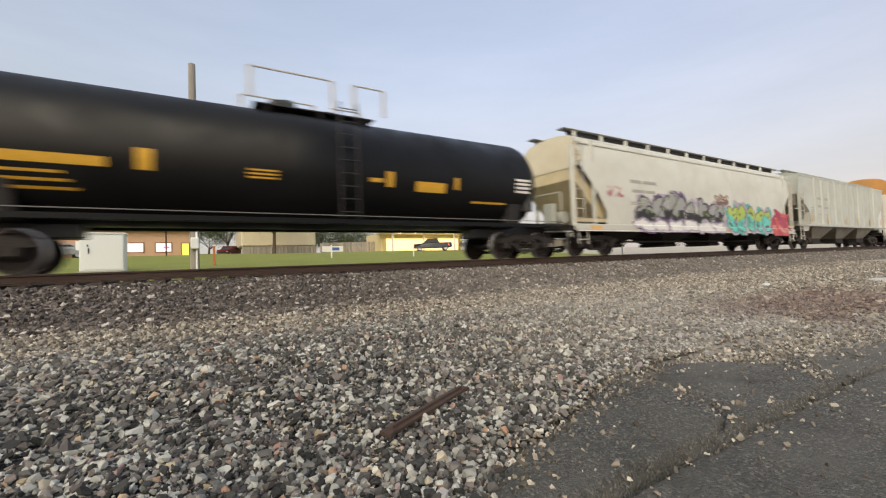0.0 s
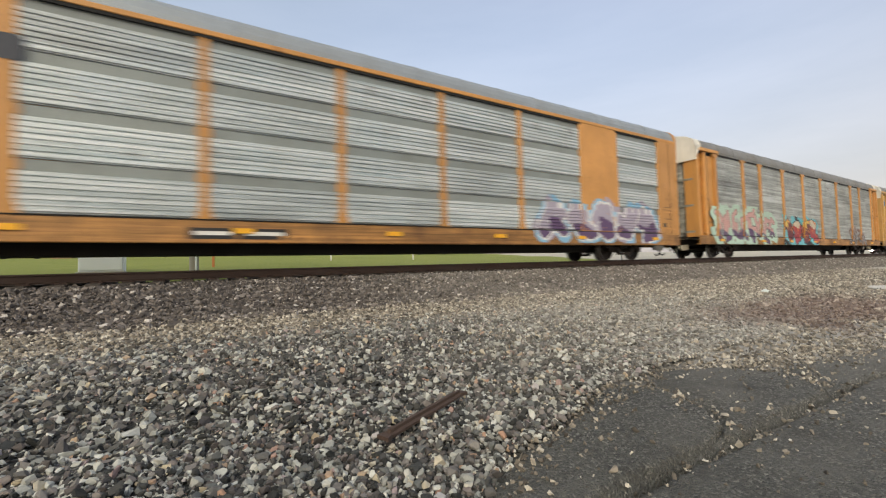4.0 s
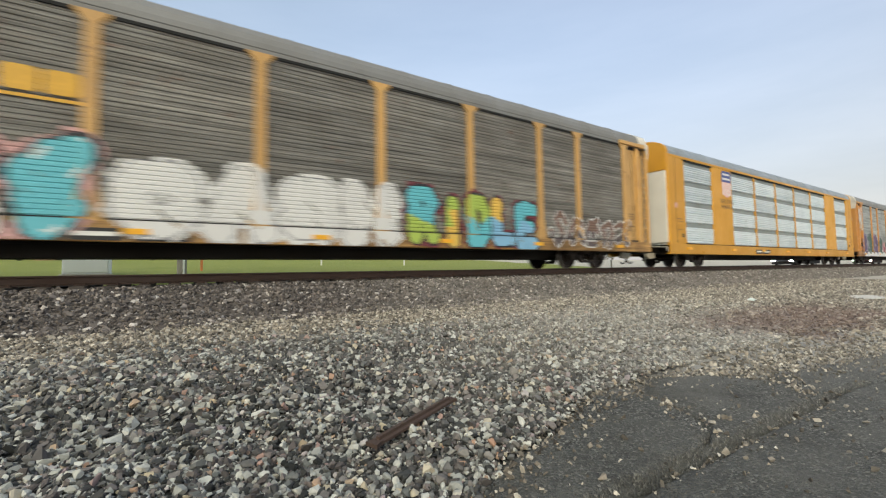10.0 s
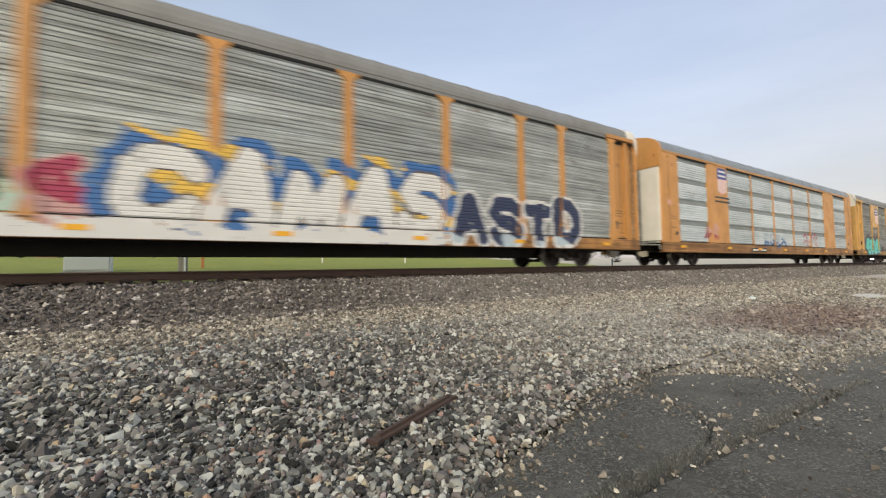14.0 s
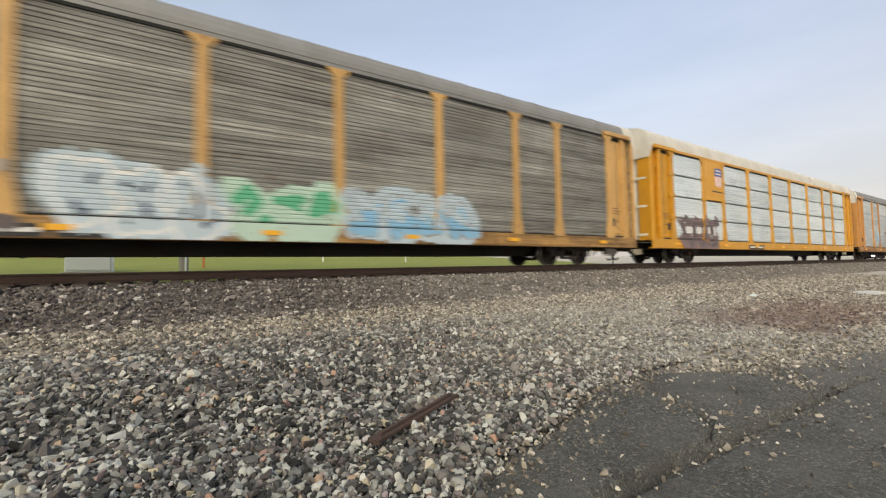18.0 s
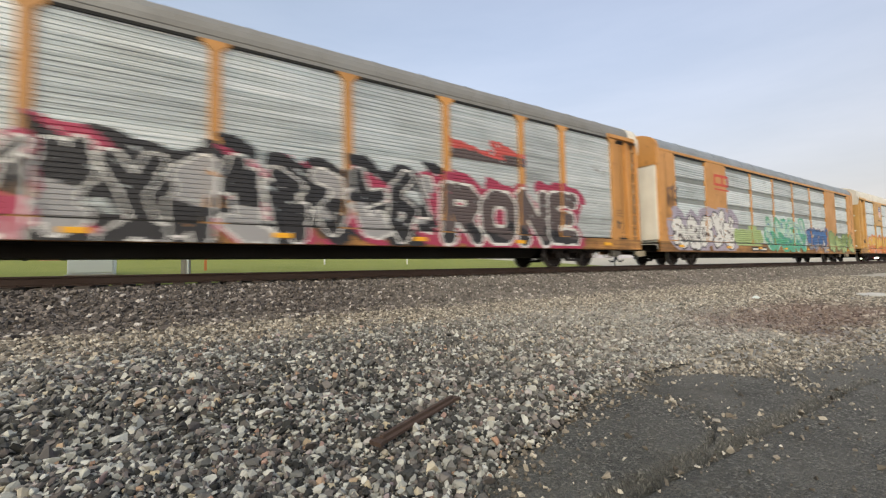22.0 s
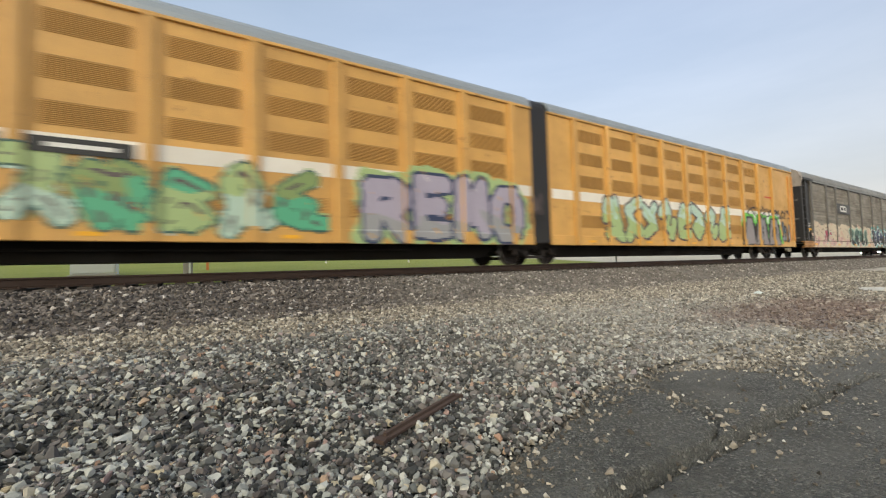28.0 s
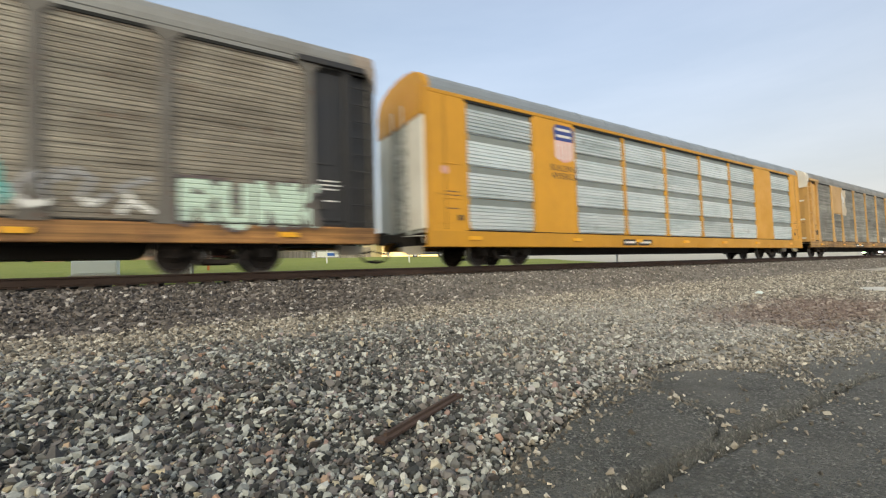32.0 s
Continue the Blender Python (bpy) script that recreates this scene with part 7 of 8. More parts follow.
for n, x, z in ((1, -12.15, 3.6), (0, -12.1, 1.3), (5, -12.15, 3.3), (12, -12.1, 1.75)):
    bars("notice", RACK[n], [(x - 0.3, x + 0.3, z - 0.2, z + 0.2)] if n == 1 else [(x - 0.3, x + 0.3, z - 0.08, z + 0.08)], REFLECT, -(PANEL_Y - 0.028), "yellow notice plate")
bars("name_plate", RACK[10], [(-3.7, -2.2, 2.18, 2.46), (-1.85, -0.35, 2.18, 2.46)], cached("plate", lambda: plain("black_plate", (0.02, 0.02, 0.02), 0.5)), -(PANEL_Y + 0.04), "black plates with unreadable pale marks")
bars("car_marks", RACK[10], [(-3.45, -2.45, 2.28, 2.36), (-1.6, -0.6, 2.28, 2.36)], MARK_WHITE, -(PANEL_Y + 0.045))
for n, x in ((10, -6.7), (11, 7.4)):
    bars("red_line", RACK[n], [(x - 0.6, x + 0.6, 3.34, 3.42)], RED_MARK, -(PANEL_Y + 0.014), "short red line mark")

def stuff(name, pieces, mat, label, category):
    v = np.concatenate([a for a, _ in pieces])
    off = np.cumsum([0] + [len(a) for a, _ in pieces[:-1]])
    f = np.concatenate([b + o for (_, b), o in zip(pieces, off)])
    me = raw_mesh(name, v, f, mat)
    return tagged(new(name, me), label, category, "", "stuff")


def sizes(n, mean, spread=0.34):
    return np.clip(rng.lognormal(math.log(mean), spread, n), mean * 0.45, mean * 2.1)


px, py = yard_spots(50000, -1.6, 7.0, 0.8, 2.6)
near_a = stones(px, py, sizes(len(px), 0.0118, 0.30), 0.5)
px, py = yard_spots(20000, -1.6, 7.0, 0.8, 2.6)
near_t = stones(px, py, sizes(len(px), 0.0132, 0.36), 1.15)
px, py = yard_spots(46000, -1.8, 11.0, 2.5, 6.3)
near_b = stones(px, py, sizes(len(px), 0.0165), 0.4, SPARE)
px, py = yard_spots(18000, -1.8, 11.0, 2.5, 6.3)
near_c = stones(px, py, sizes(len(px), 0.0185, 0.42), 0.8, SPARE)
stuff("loose_gravel", [near_a, near_t, near_b, near_c], STONE_YARD, "heap of loose grey-green and tan crushed stones", "gravel")

# two worn slabs of asphalt, a lower yard before them
PATCH = [(1.01, 1.31), (1.29, 1.5), (1.58, 1.57), (2.16, 1.79), (2.58, 1.97), (2.81, 1.72), (2.67, 1.38), (2.46, 1.16), (2.21, 1.07), (1.88, 1.09), (1.57, 1.08), (1.35, 1.08), (0.95, 1.08)]
PATCH_FAR = [(3.36, 2.06), (3.82, 1.83), (4.1, 1.33), (3.68, 1.04), (3.39, 1.05), (2.76, 1.06), (2.222, 1.07), (2.468, 1.158), (2.678, 1.378), (2.818, 1.72)]
LOWER = [(0.7, 1.12), (1.3, 1.16), (1.57, 1.16), (1.88, 1.16), (2.21, 1.14), (2.76, 1.13), (3.39, 1.12), (3.71, 1.10), (4.13, 1.33), (4.3, 1.5), (6.0, 1.25), (8.0, 0.6), (8.0, -6), (0.7, -6)]
PATCH_Z, LOWER_Z = -0.934, -0.966


def inside(poly, x, y):
    c = np.zeros(len(x), bool)
    for (ax, ay), (bx_, by_) in zip(poly, poly[1:] + poly[:1]):
        c ^= ((ay > y) != (by_ > y)) & (x < (bx_ - ax) * (y - ay) / (by_ - ay + 1e-12) + ax)
    return c


def inset(poly, x, y):
    """How far inside an outline a place lies, with a ragged edge; negative outside."""
    d = off_line(poly + poly[:1], x, y)
    d = np.where(inside(poly, x, y), d, -d)
    return d + 0.014 * wave(x, y, 9.0, 0.7) * 0.7 + 0.008 * wave(x, y, 31.0, 1.1)


def lumps(x, y, f, k):
    """Smooth random heights, -1 to 1, on a grid of f cells a metre."""
    u, v = x * f + 1000.0, y * f + 1000.0
    iu, iv = np.floor(u), np.floor(v)
    fu, fv = u - iu, v - iv
    fu, fv = fu * fu * (3 - 2 * fu), fv * fv * (3 - 2 * fv)

    def at(a, b):
        h = np.sin(a * 127.1 + b * 311.7 + k * 74.7) * 43758.5453
        return (h - np.floor(h)) * 2 - 1
    return (at(iu, iv) * (1 - fu) + at(iu + 1, iv) * fu) * (1 - fv) + (at(iu, iv + 1) * (1 - fu) + at(iu + 1, iv + 1) * fu) * fv


def rough(x, y):
    return 0.004 * lumps(x, y, 9.0, 1) + 0.0028 * lumps(x, y, 30.0, 2) + 0.0026 * lumps(x, y, 68.0, 3)


LEDGE = [(0.9, 1.045), (1.35, 1.05), (1.57, 1.055), (1.88, 1.062), (2.21, 1.045), (2.76, 1.035), (3.39, 1.025), (3.72, 1.015), (4.15, 1.02), (4.6, 0.98)]


def patch_top(x, y):
    d = inset(PATCH, x, y)
    w = 0.014 + 0.11 * smooth_step(1.15, 1.4, y) * (1 - smooth_step(2.2, 2.5, x))
    return PATCH_Z - 0.004 - 0.11 * (1 - smooth_step(-w, 0.012, d)) + 0.016 * smooth_step(0.0, 0.05, d) + 0.030 * smooth_step(0.04, 0.45, d) + rough(x, y)


def far_top(x, y):
    d = inset(PATCH_FAR, x, y)
    w = 0.014 + 0.16 * smooth_step(1.1, 1.35, y)
    return PATCH_Z - 0.012 - 0.10 * (1 - smooth_step(-w, w, d)) + 0.012 * smooth_step(0.0, 0.06, d) + 0.008 * smooth_step(0.05, 0.3, d) + rough(x, y)


def lower_top(x, y):
    d = inset(LOWER, x, y)
    crack = np.exp(-((off_line(LEDGE, x, y) + 0.006 * wave(x, y, 13.0, 0.4)) / 0.024) ** 2)
    return LOWER_Z - 0.10 * (1 - smooth_step(-0.10, 0.03, d)) - 0.075 * crack + 0.004 * wave(x, y, 2.6, 0.2) + rough(x, y)


def over_slab(x, y):
    top = np.maximum(np.maximum(patch_top(x, y), far_top(x, y)), np.maximum(lower_top(x, y), np.where((x > pile_edge(y)) & (y < 2.04), LOWER_Z - 0.03, -9)))
    return np.maximum(top - ground_z(x, y), 0)


def off_line(line, x, y):
    """Distance from a line of corners."""
    d = np.full(len(x), 99.0)
    for (ax, ay), (bx_, by_) in zip(line, line[1:]):
        ux, uy = bx_ - ax, by_ - ay
        t = np.clip(((x - ax) * ux + (y - ay) * uy) / (ux * ux + uy * uy), 0, 1)
        d = np.minimum(d, np.hypot(x - ax - t * ux, y - ay - t * uy))
    return d


px, py = scatter(26000, 0.8, 7.5, 0.3, 2.6)
heap_side = off_line([(0.8, 1.0), (1.01, 1.31), (1.27, 1.5), (1.55, 1.57), (2.12, 1.79), (2.56, 1.97), (3.36, 2.08), (4.5, 1.75), (6.5, 1.4)], px, py)
joint = off_line([(2.58, 1.97), (2.81, 1.72), (2.67, 1.38), (2.5, 1.17)], px, py)
far_side = off_line([(3.36, 2.06), (3.82, 1.83), (4.1, 1.33), (3.75, 1.04)], px, py)
ledge = off_line([(1.35, 1.04), (2.21, 1.03), (2.76, 1.01), (3.39, 1.01), (4.1, 1.3)], px, py)
rim_side = off_line([(4.1, 1.33), (4.3, 1.5), (6.0, 1.25), (8.0, 0.6)], px, py)
keep = (px > pile_edge(py) - 0.05) & (rng.random(26000) < 0.03 + 0.9 * np.exp(-heap_side / 0.10) + 0.55 * np.exp(-joint / 0.06) + 0.7 * np.exp(-far_side / 0.05) + 0.3 * np.exp(-ledge / 0.05) + 0.5 * np.exp(-rim_side / 0.16))
px, py = px[keep], py[keep]
spill = stones(px, py, sizes(len(px), 0.0095, 0.45), 0.5, SPARE, over_slab(px, py))
px, py = scatter(60000, 3.0, 30.0, 1.2, 7.6)
keep = (py > np.interp(px, [3, 3.4, 3.9, 4.4, 6, 9], [2.1, 2.08, 1.85, 1.6, 1.35, 1.0])) & (rng.random(60000) < np.clip(1.5 - px / 18, 0.4, 1))
px, py = px[keep], py[keep]
close = px < 9
right = stones(px[~close], py[~close], sizes((~close).sum(), 0.027), 0.3, OCTS)
right_near = stones(px[close], py[close], sizes(close.sum(), 0.0185), 0.4, SPARE)
px, py = scatter(20000, -3.0, 16.0, 5.2, 7.6)
strip = stones(px, py, sizes(len(px), 0.021), 0.35, OCTS)
FINE_COLS = [(0.0, (0.044, 0.038, 0.031)), (0.3, (0.128, 0.110, 0.087)), (0.6, (0.272, 0.236, 0.186)), (0.88, (0.45, 0.405, 0.33)), (1.0, (0.68, 0.64, 0.55))]
px, py = scatter(16000, -7.0, 3.0, -4.0, 7.0)
keep = ((px < -0.34 * py - 0.2) | (py < 0.9)) & (px < 0.65)
behind = stones(px[keep], py[keep], sizes(keep.sum(), 0.022), 0.4, OCTS)
stuff("fine_gravel", [spill, right, right_near, strip, behind], stone_material("fine_stone", FINE_COLS, "island", 0.2), "fine tan and grey gravel strewn over packed dirt", "gravel")

# larger stones nearest the eye, one by one
heap = thing("gravel_heap", "larger loose crushed stones on the gravel heap", "gravel")
stone_me = [raw_mesh("stone", v, f, STONE_ONE) for v, f in FULL]
px, py = yard_spots(900, -1.0, 4.2, 1.0, 3.0)
for k in range(min(290, len(px))):
    r = random.uniform(0.016, 0.027)
    part("stone", stone_me[k % 16], None, heap, "", Matrix.LocRotScale((px[k], py[k], float(ground_z(px[k], py[k])) + r * 0.75), Euler((random.uniform(-0.5, 0.5), random.uniform(-0.5, 0.5), random.uniform(0, 6.28))), (r * random.uniform(1.0, 1.35), r, r * random.uniform(0.55, 0.8))))

px, py = scatter(24000, -4.5, 16.0, 7.1, 10.1)
bank1 = stones(px, py, sizes(len(px), 0.031), 0.3, SPARE)
px, py = scatter(15000, 16.0, 55.0, 7.1, 10.1)
bank2 = stones(px, py, sizes(len(px), 0.035), 0.1, OCTS)
px, py = scatter(5000, -5.0, 20.0, 10.6, 12.6)
bank3 = stones(px, py, rng.uniform(0.02, 0.04, len(px)), 0.1, OCTS)
stuff("ballast", [bank1, bank2, bank3], STONE_BANK, "dark brown-grey railway ballast stones on the bank", "ballast")

# ---- asphalt slab with a broken edge and a crack ----
def asphalt_material(name, dusty):
    m, nt, p = node_mat(name)
    geo = nt.nodes.new("ShaderNodeNewGeometry").outputs["Position"]
    vor = nt.nodes.new("ShaderNodeTexVoronoi")
    vor.inputs["Scale"].default_value = 95
    link(nt, geo, vor.inputs["Vector"])
    sepc = nt.nodes.new("ShaderNodeSeparateColor")
    link(nt, vor.outputs["Color"], sepc.inputs[0])
    agg = ramp(nt, sepc.outputs[0], [(0.0, (0.030, 0.031, 0.029)), (0.45, (0.075, 0.076, 0.069)), (0.8, (0.15, 0.148, 0.132)), (1.0, (0.34, 0.335, 0.295))])
    dust = ramp(nt, noise_node(nt, geo, 1.6, 6, 0.65), [(0.38 - dusty, (0, 0, 0)), (0.68 - dusty, (0.85, 0.85, 0.85))])
    c = mix(nt, dust, agg, mix(nt, noise_node(nt, geo, 90, 2, 0.6), (0.095, 0.094, 0.083), (0.20, 0.196, 0.172)))
    c = mix(nt, ramp(nt, noise_node(nt, geo, 2.3, 5, 0.7), [(0.50, (0, 0, 0)), (0.72, (0.6, 0.6, 0.6))]), c, (0.048, 0.047, 0.042))
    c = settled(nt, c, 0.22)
    link(nt, c, p.inputs["Base Color"])
    p.inputs["Roughness"].default_value = 0.9
    b = nt.nodes.new("ShaderNodeBump")
    b.inputs["Strength"].default_value = 1.0
    b.inputs["Distance"].default_value = 0.016
    link(nt, math_node(nt, 'ADD', math_node(nt, 'SUBTRACT', 1.0, vor.outputs["Distance"]), math_node(nt, 'MULTIPLY', noise_node(nt, geo, 48, 5, 0.75), 1.6)), b.inputs["Height"])
    link(nt, b.outputs["Normal"], p.inputs["Normal"])
    return m


ASPHALT = asphalt_material("old_asphalt", 0.0)
ASPHALT_DUSTY = asphalt_material("dusty_asphalt", 0.07)


def slab(name, top, outline, xs, ys, label, mat):
    """A worn slab of asphalt: a rough top that rounds off and sinks into the ground along its broken edge."""
    gx_, gy_ = np.meshgrid(xs, ys, indexing="ij")
    fx, fy = gx_.ravel(), gy_.ravel()
    keep = inset(outline, fx, fy) > -0.10
    v = np.stack([fx, fy, top(fx, fy)], -1)
    nyy = len(ys)
    i_, j_ = np.meshgrid(np.arange(len(xs) - 1), np.arange(nyy - 1), indexing="ij")
    q = (i_ * nyy + j_).ravel()
    q = q[keep[q] & keep[q + 1] & keep[q + nyy] & keep[q + nyy + 1]]
    used, back = np.unique(np.concatenate([np.stack([q, q + nyy, q + nyy + 1], 1), np.stack([q, q + nyy + 1, q + 1], 1)]), return_inverse=True)
    me = raw_mesh(name, v[used], back.reshape(-1, 3), mat)
    me.polygons.foreach_set("use_smooth", [True] * len(me.polygons))
    return tagged(new(name, me), label, "pavement", "", "structure")


slab("pavement", patch_top, PATCH, np.arange(0.8, 2.95, 0.013), np.arange(0.95, 2.12, 0.013), "raised patch of crumbling dark asphalt with a broken edge", ASPHALT)
slab("pavement", far_top, PATCH_FAR, np.arange(2.1, 4.3, 0.016), np.arange(0.95, 2.2, 0.016), "cracked-off patch of dark asphalt among pale stones", ASPHALT)
slab("pavement", lower_top, LOWER, spaced([(0.6, 4.6, 0.02), (4.6, 8.12, 0.06)]), spaced([(-6.1, -0.2, 0.3), (-0.2, 0.88, 0.02), (0.88, 1.2, 0.010), (1.2, 1.62, 0.02)]), "dusty dark asphalt yard below a raised patch", ASPHALT_DUSTY)

# ---- rusty joint bar lying on the stones ----
bar = thing("joint_bar", "rusty brown steel rail joint bar lying on gravel", "steel bar")
b = Build()
b.prism([(-0.026, 0), (0.026, 0), (0.024, 0.014), (0.010, 0.02), (0.010, 0.036), (-0.010, 0.036), (-0.011, 0.02), (-0.026, 0.014)], -0.34, 0.34)
for q in (-1, 1):
    b.prism([(q * 0.33, -0.022), (q * 0.33, 0.022), (q * 0.385, 0.038), (q * 0.39, -0.038)], 0.0, 0.02, 'z')
part("flange_bar", b, weathered("bar_rust", (0.075, 0.045, 0.032), 0.75, (0.035, 0.025, 0.02), 0.7, bump=0.4), bar)
bx, by = 1.15, 2.07
bar.matrix_basis = pose(bx, by, float(ground_z(bx, by)) + 0.04, 2, -1, 26)

# pale litter
def litter(name, x, y, w, d, h, col, label, turn):
    t = thing(name, label, "litter")
    b = Build()
    n = 9
    pts = [(w * math.cos(2 * math.pi * i / n) * random.uniform(0.7, 1.1), d * math.sin(2 * math.pi * i / n) * random.uniform(0.7, 1.1)) for i in range(n)]
    top = [(q[0] * 0.5, q[1] * 0.5, h * random.uniform(0.9, 1.5)) for q in pts]
    b.add([(*q, 0.0) for q in pts] + [(*q, h * 0.6) for q in pts] + top, [(i, (i + 1) % n, n + (i + 1) % n, n + i) for i in range(n)] + [(n + i, n + (i + 1) % n, 2 * n + (i + 1) % n, 2 * n + i) for i in range(n)] + [tuple(range(2 * n, 3 * n))])
    part("crumpled_sheet", b, plain(name + "_white", col, 0.5), t)
    t.matrix_basis = pose(x, y, float(ground_z(x, y)) + 0.012, 0, 0, turn)


litter("plastic_scrap", 12.1, 4.55, 0.20, 0.11, 0.05, (0.62, 0.68, 0.66), "crumpled pale plastic scrap on the dirt", 20)
litter("paper_scrap", 3.62, 1.07, 0.035, 0.025, 0.008, (0.80, 0.79, 0.76), "small white paper scrap on asphalt", 60)
litter("plastic_scrap", 16.2, 3.35, 1.1, 0.42, 0.03, (0.56, 0.54, 0.48), "pale flattened sheet on the dirt", 12)

# ---- track ----
RAIL_PROF = [(-0.075, -0.186), (0.075, -0.186), (0.075, -0.175), (0.012, -0.150), (0.0095, -0.045), (0.036, -0.035), (0.037, -0.008), (0.030, 0.0), (-0.030, 0.0), (-0.037, -0.008), (-0.036, -0.035), (-0.0095, -0.045), (-0.012, -0.150), (-0.075, -0.175)]
for s in (-1, 1):
    rail = thing("rail", "rust-brown steel rail with a polished running top", "rail", "rails of the track", "structure")
    b = Build()
    b.prism(RAIL_PROF, -300, 600)
    part("rail_body", b, RAIL_RUST, rail)
    b = Build()
    b.box(-300, 600, -0.024, 0.024, 0.0, 0.0015)
    part("running_top", b, RAIL_TOP, rail)
    rail.matrix_basis = pose(0, TRACK + s * 0.7535, 0)
tie_me = Build().soft(-0.115, 0.115, -1.30, 1.30, -0.36, -0.200, 0.012).mesh("tie", TIE)
plate_me = Build().soft(-0.10, 0.10, -0.17, 0.17, -0.200, -0.184, 0.004).mesh("tie_plate", RAIL_RUST)
spike_me = Build().soft(-0.02, 0.02, -0.018, 0.018, -0.20, -0.150, 0.006).mesh("spike", RAIL_RUST)
for k in range(150):
    x = -14 + k * 0.5
    t = thing("tie", "dark weathered timber railway tie", "railway tie", "ties under the track", at=(x, TRACK + random.uniform(-0.02, 0.02), random.uniform(-0.006, 0)), turn=random.uniform(-0.8, 0.8))
    part("timber", tie_me, None, t)
    for s in (-1, 1):
        part("tie_plate", plate_me, None, t, "", (0, s * 0.7535, 0))
        if k < 70:
            part("spike", spike_me, None, t, "", (0.05, s * 0.7535 - 0.1, 0))


# ---- beyond the line ----
def at_ground(x, y, dz=0.0):
    return float(ground_z(x, y)) + dz


GLASS = plain("dark_window_glass", (0.03, 0.035, 0.04), 0.08, 0.0, 0.1)
GREY_METAL = weathered("cabinet_paint", (0.86, 0.92, 0.97), 0.4, (0.7, 0.73, 0.76), 0.1)
CONCRETE = weathered("pale_concrete", (0.42, 0.41, 0.38), 0.85, (0.25, 0.24, 0.22), 0.5)
WOOD_POLE = weathered("grey_pole_wood", (0.30, 0.28, 0.25), 0.9, (0.17, 0.15, 0.13), 0.6, bump=0.4)

# signal cabinet
cab = thing("signal_cabinet", "pale grey steel signal cabinet on a concrete base", "cabinet", at=(-2.48, 18.3, at_ground(-2.48, 18.0)))
part("base", Build().soft(-0.66, 0.66, -0.44, 0.44, -0.25, 0.03, 0.01), CONCRETE, cab)
part("body", Build().soft(-0.60, 0.60, -0.38, 0.38, 0.03, 1.28, 0.015), GREY_METAL, cab)
part("roof", Build().soft(-0.64, 0.64, -0.42, 0.42, 1.28, 1.33, 0.015), GREY_METAL, cab)
door = part("door", Build().soft(-0.56, 0.56, -0.40, -0.38, 0.08, 1.24, 0.008), GREY_METAL, cab)
part("handle", Build().soft(-0.37, -0.34, -0.43, -0.40, 0.62, 0.80, 0.006), MARK_DARK, door, "dark handle")
part("lock", Build().soft(-0.40, -0.36, -0.42, -0.40, 0.86, 0.92, 0.006), MARK_DARK, door)
part("name_plate", Build().box(-0.55, -0.45, -0.404, -0.40, 1.15, 1.18), MARK_DARK, door)
part("side_box", Build().soft(-0.72, -0.60, -0.2, 0.1, 0.75, 1.05, 0.01), GREY_METAL, cab)

# utility pole with meter box
pole = thing("utility_pole", "grey weathered wooden utility pole with a meter box", "utility pole", at=(0.20, 17.6, at_ground(0.2, 17.6) - 0.1))
part("shaft", Build().rod((0, 0, 0), (0, 0, 7.7), 0.155, 14, 0.115), WOOD_POLE, pole)
part("meter_box", Build().soft(-0.13, 0.13, -0.30, -0.14, 0.85, 1.25, 0.02), GREY_METAL, pole)
part("conduit", Build().rod((0.06, -0.18, 0.0), (0.06, -0.18, 5.5), 0.035, 8), GREY_METAL, pole)


def marker(x, y, h, mat, label):
    t = thing("marker_post", label, "post", at=(x, y, at_ground(x, y)))
    part("stake", Build().soft(-0.05, 0.05, -0.03, 0.03, -0.1, h, 0.01), mat, t)
    part("cap", Build().soft(-0.06, 0.06, -0.04, 0.04, h, h + 0.05, 0.01), MARK_WHITE, t)


marker(0.95, 20.5, 0.85, plain("orange_stake", (0.55, 0.20, 0.07), 0.5), "slim orange marker stake in the grass")
marker(20.85, 14.6, 0.75, MARK_WHITE, "short white marker post beside the track")
marker(8.9, 30, 0.9, MARK_WHITE, "white marker post in the grass")
marker(14.6, 28, 0.8, MARK_WHITE, "white marker post in the grass")


def far_window(parent, x, z, w, h, y, glass, trim):
    f = Build()
    for a in ((x - w / 2 - 0.09, x + w / 2 + 0.09, z - 0.09, z), (x - w / 2 - 0.09, x + w / 2 + 0.09, z + h, z + h + 0.09), (x - w / 2 - 0.09, x - w / 2, z, z + h), (x + w / 2, x + w / 2 + 0.09, z, z + h)):
        f.box(a[0], a[1], y - 0.06, y + 0.02, a[2], a[3])
    win = part("window", f, trim, parent)
    part("pane", Build().box(x - w / 2, x + w / 2, y - 0.015, y - 0.005, z, z + h), glass, win)


# peach shop
ROOF_DARK = weathered("dark_shingle", (0.07, 0.065, 0.06), 0.9, (0.04, 0.04, 0.04), 0.6, bump=0.4)
shop = thing("shop_building", "low peach stucco shop with brown-trimmed windows", "building", at=(-2.6, 58, at_ground(-2.6, 58) - 0.1))
part("wall", Build().box(-9.5, 3.1, 0, 8, -0.4, 3.0), weathered("peach_stucco", (0.62, 0.40, 0.26), 0.9, (0.4, 0.27, 0.19), 0.3), shop)
part("roof", Build().prism([(-9.9, 2.95), (3.5, 2.95), (3.5, 3.25), (-9.9, 3.25)], -0.6, 8.4, 'y'), ROOF_DARK, shop)
BROWN = plain("brown_trim", (0.22, 0.07, 0.04), 0.6)
LIT = glow("lit_shop_glass", (0.62, 0.66, 0.55), 0.55)
far_window(shop, -2.5, 0.55, 1.45, 1.0, 0, LIT, BROWN)
far_window(shop, 0.15, 0.55, 1.5, 1.0, 0, LIT, BROWN)
far_window(shop, -6.2, 0.55, 1.45, 1.0, 0, LIT, BROWN)
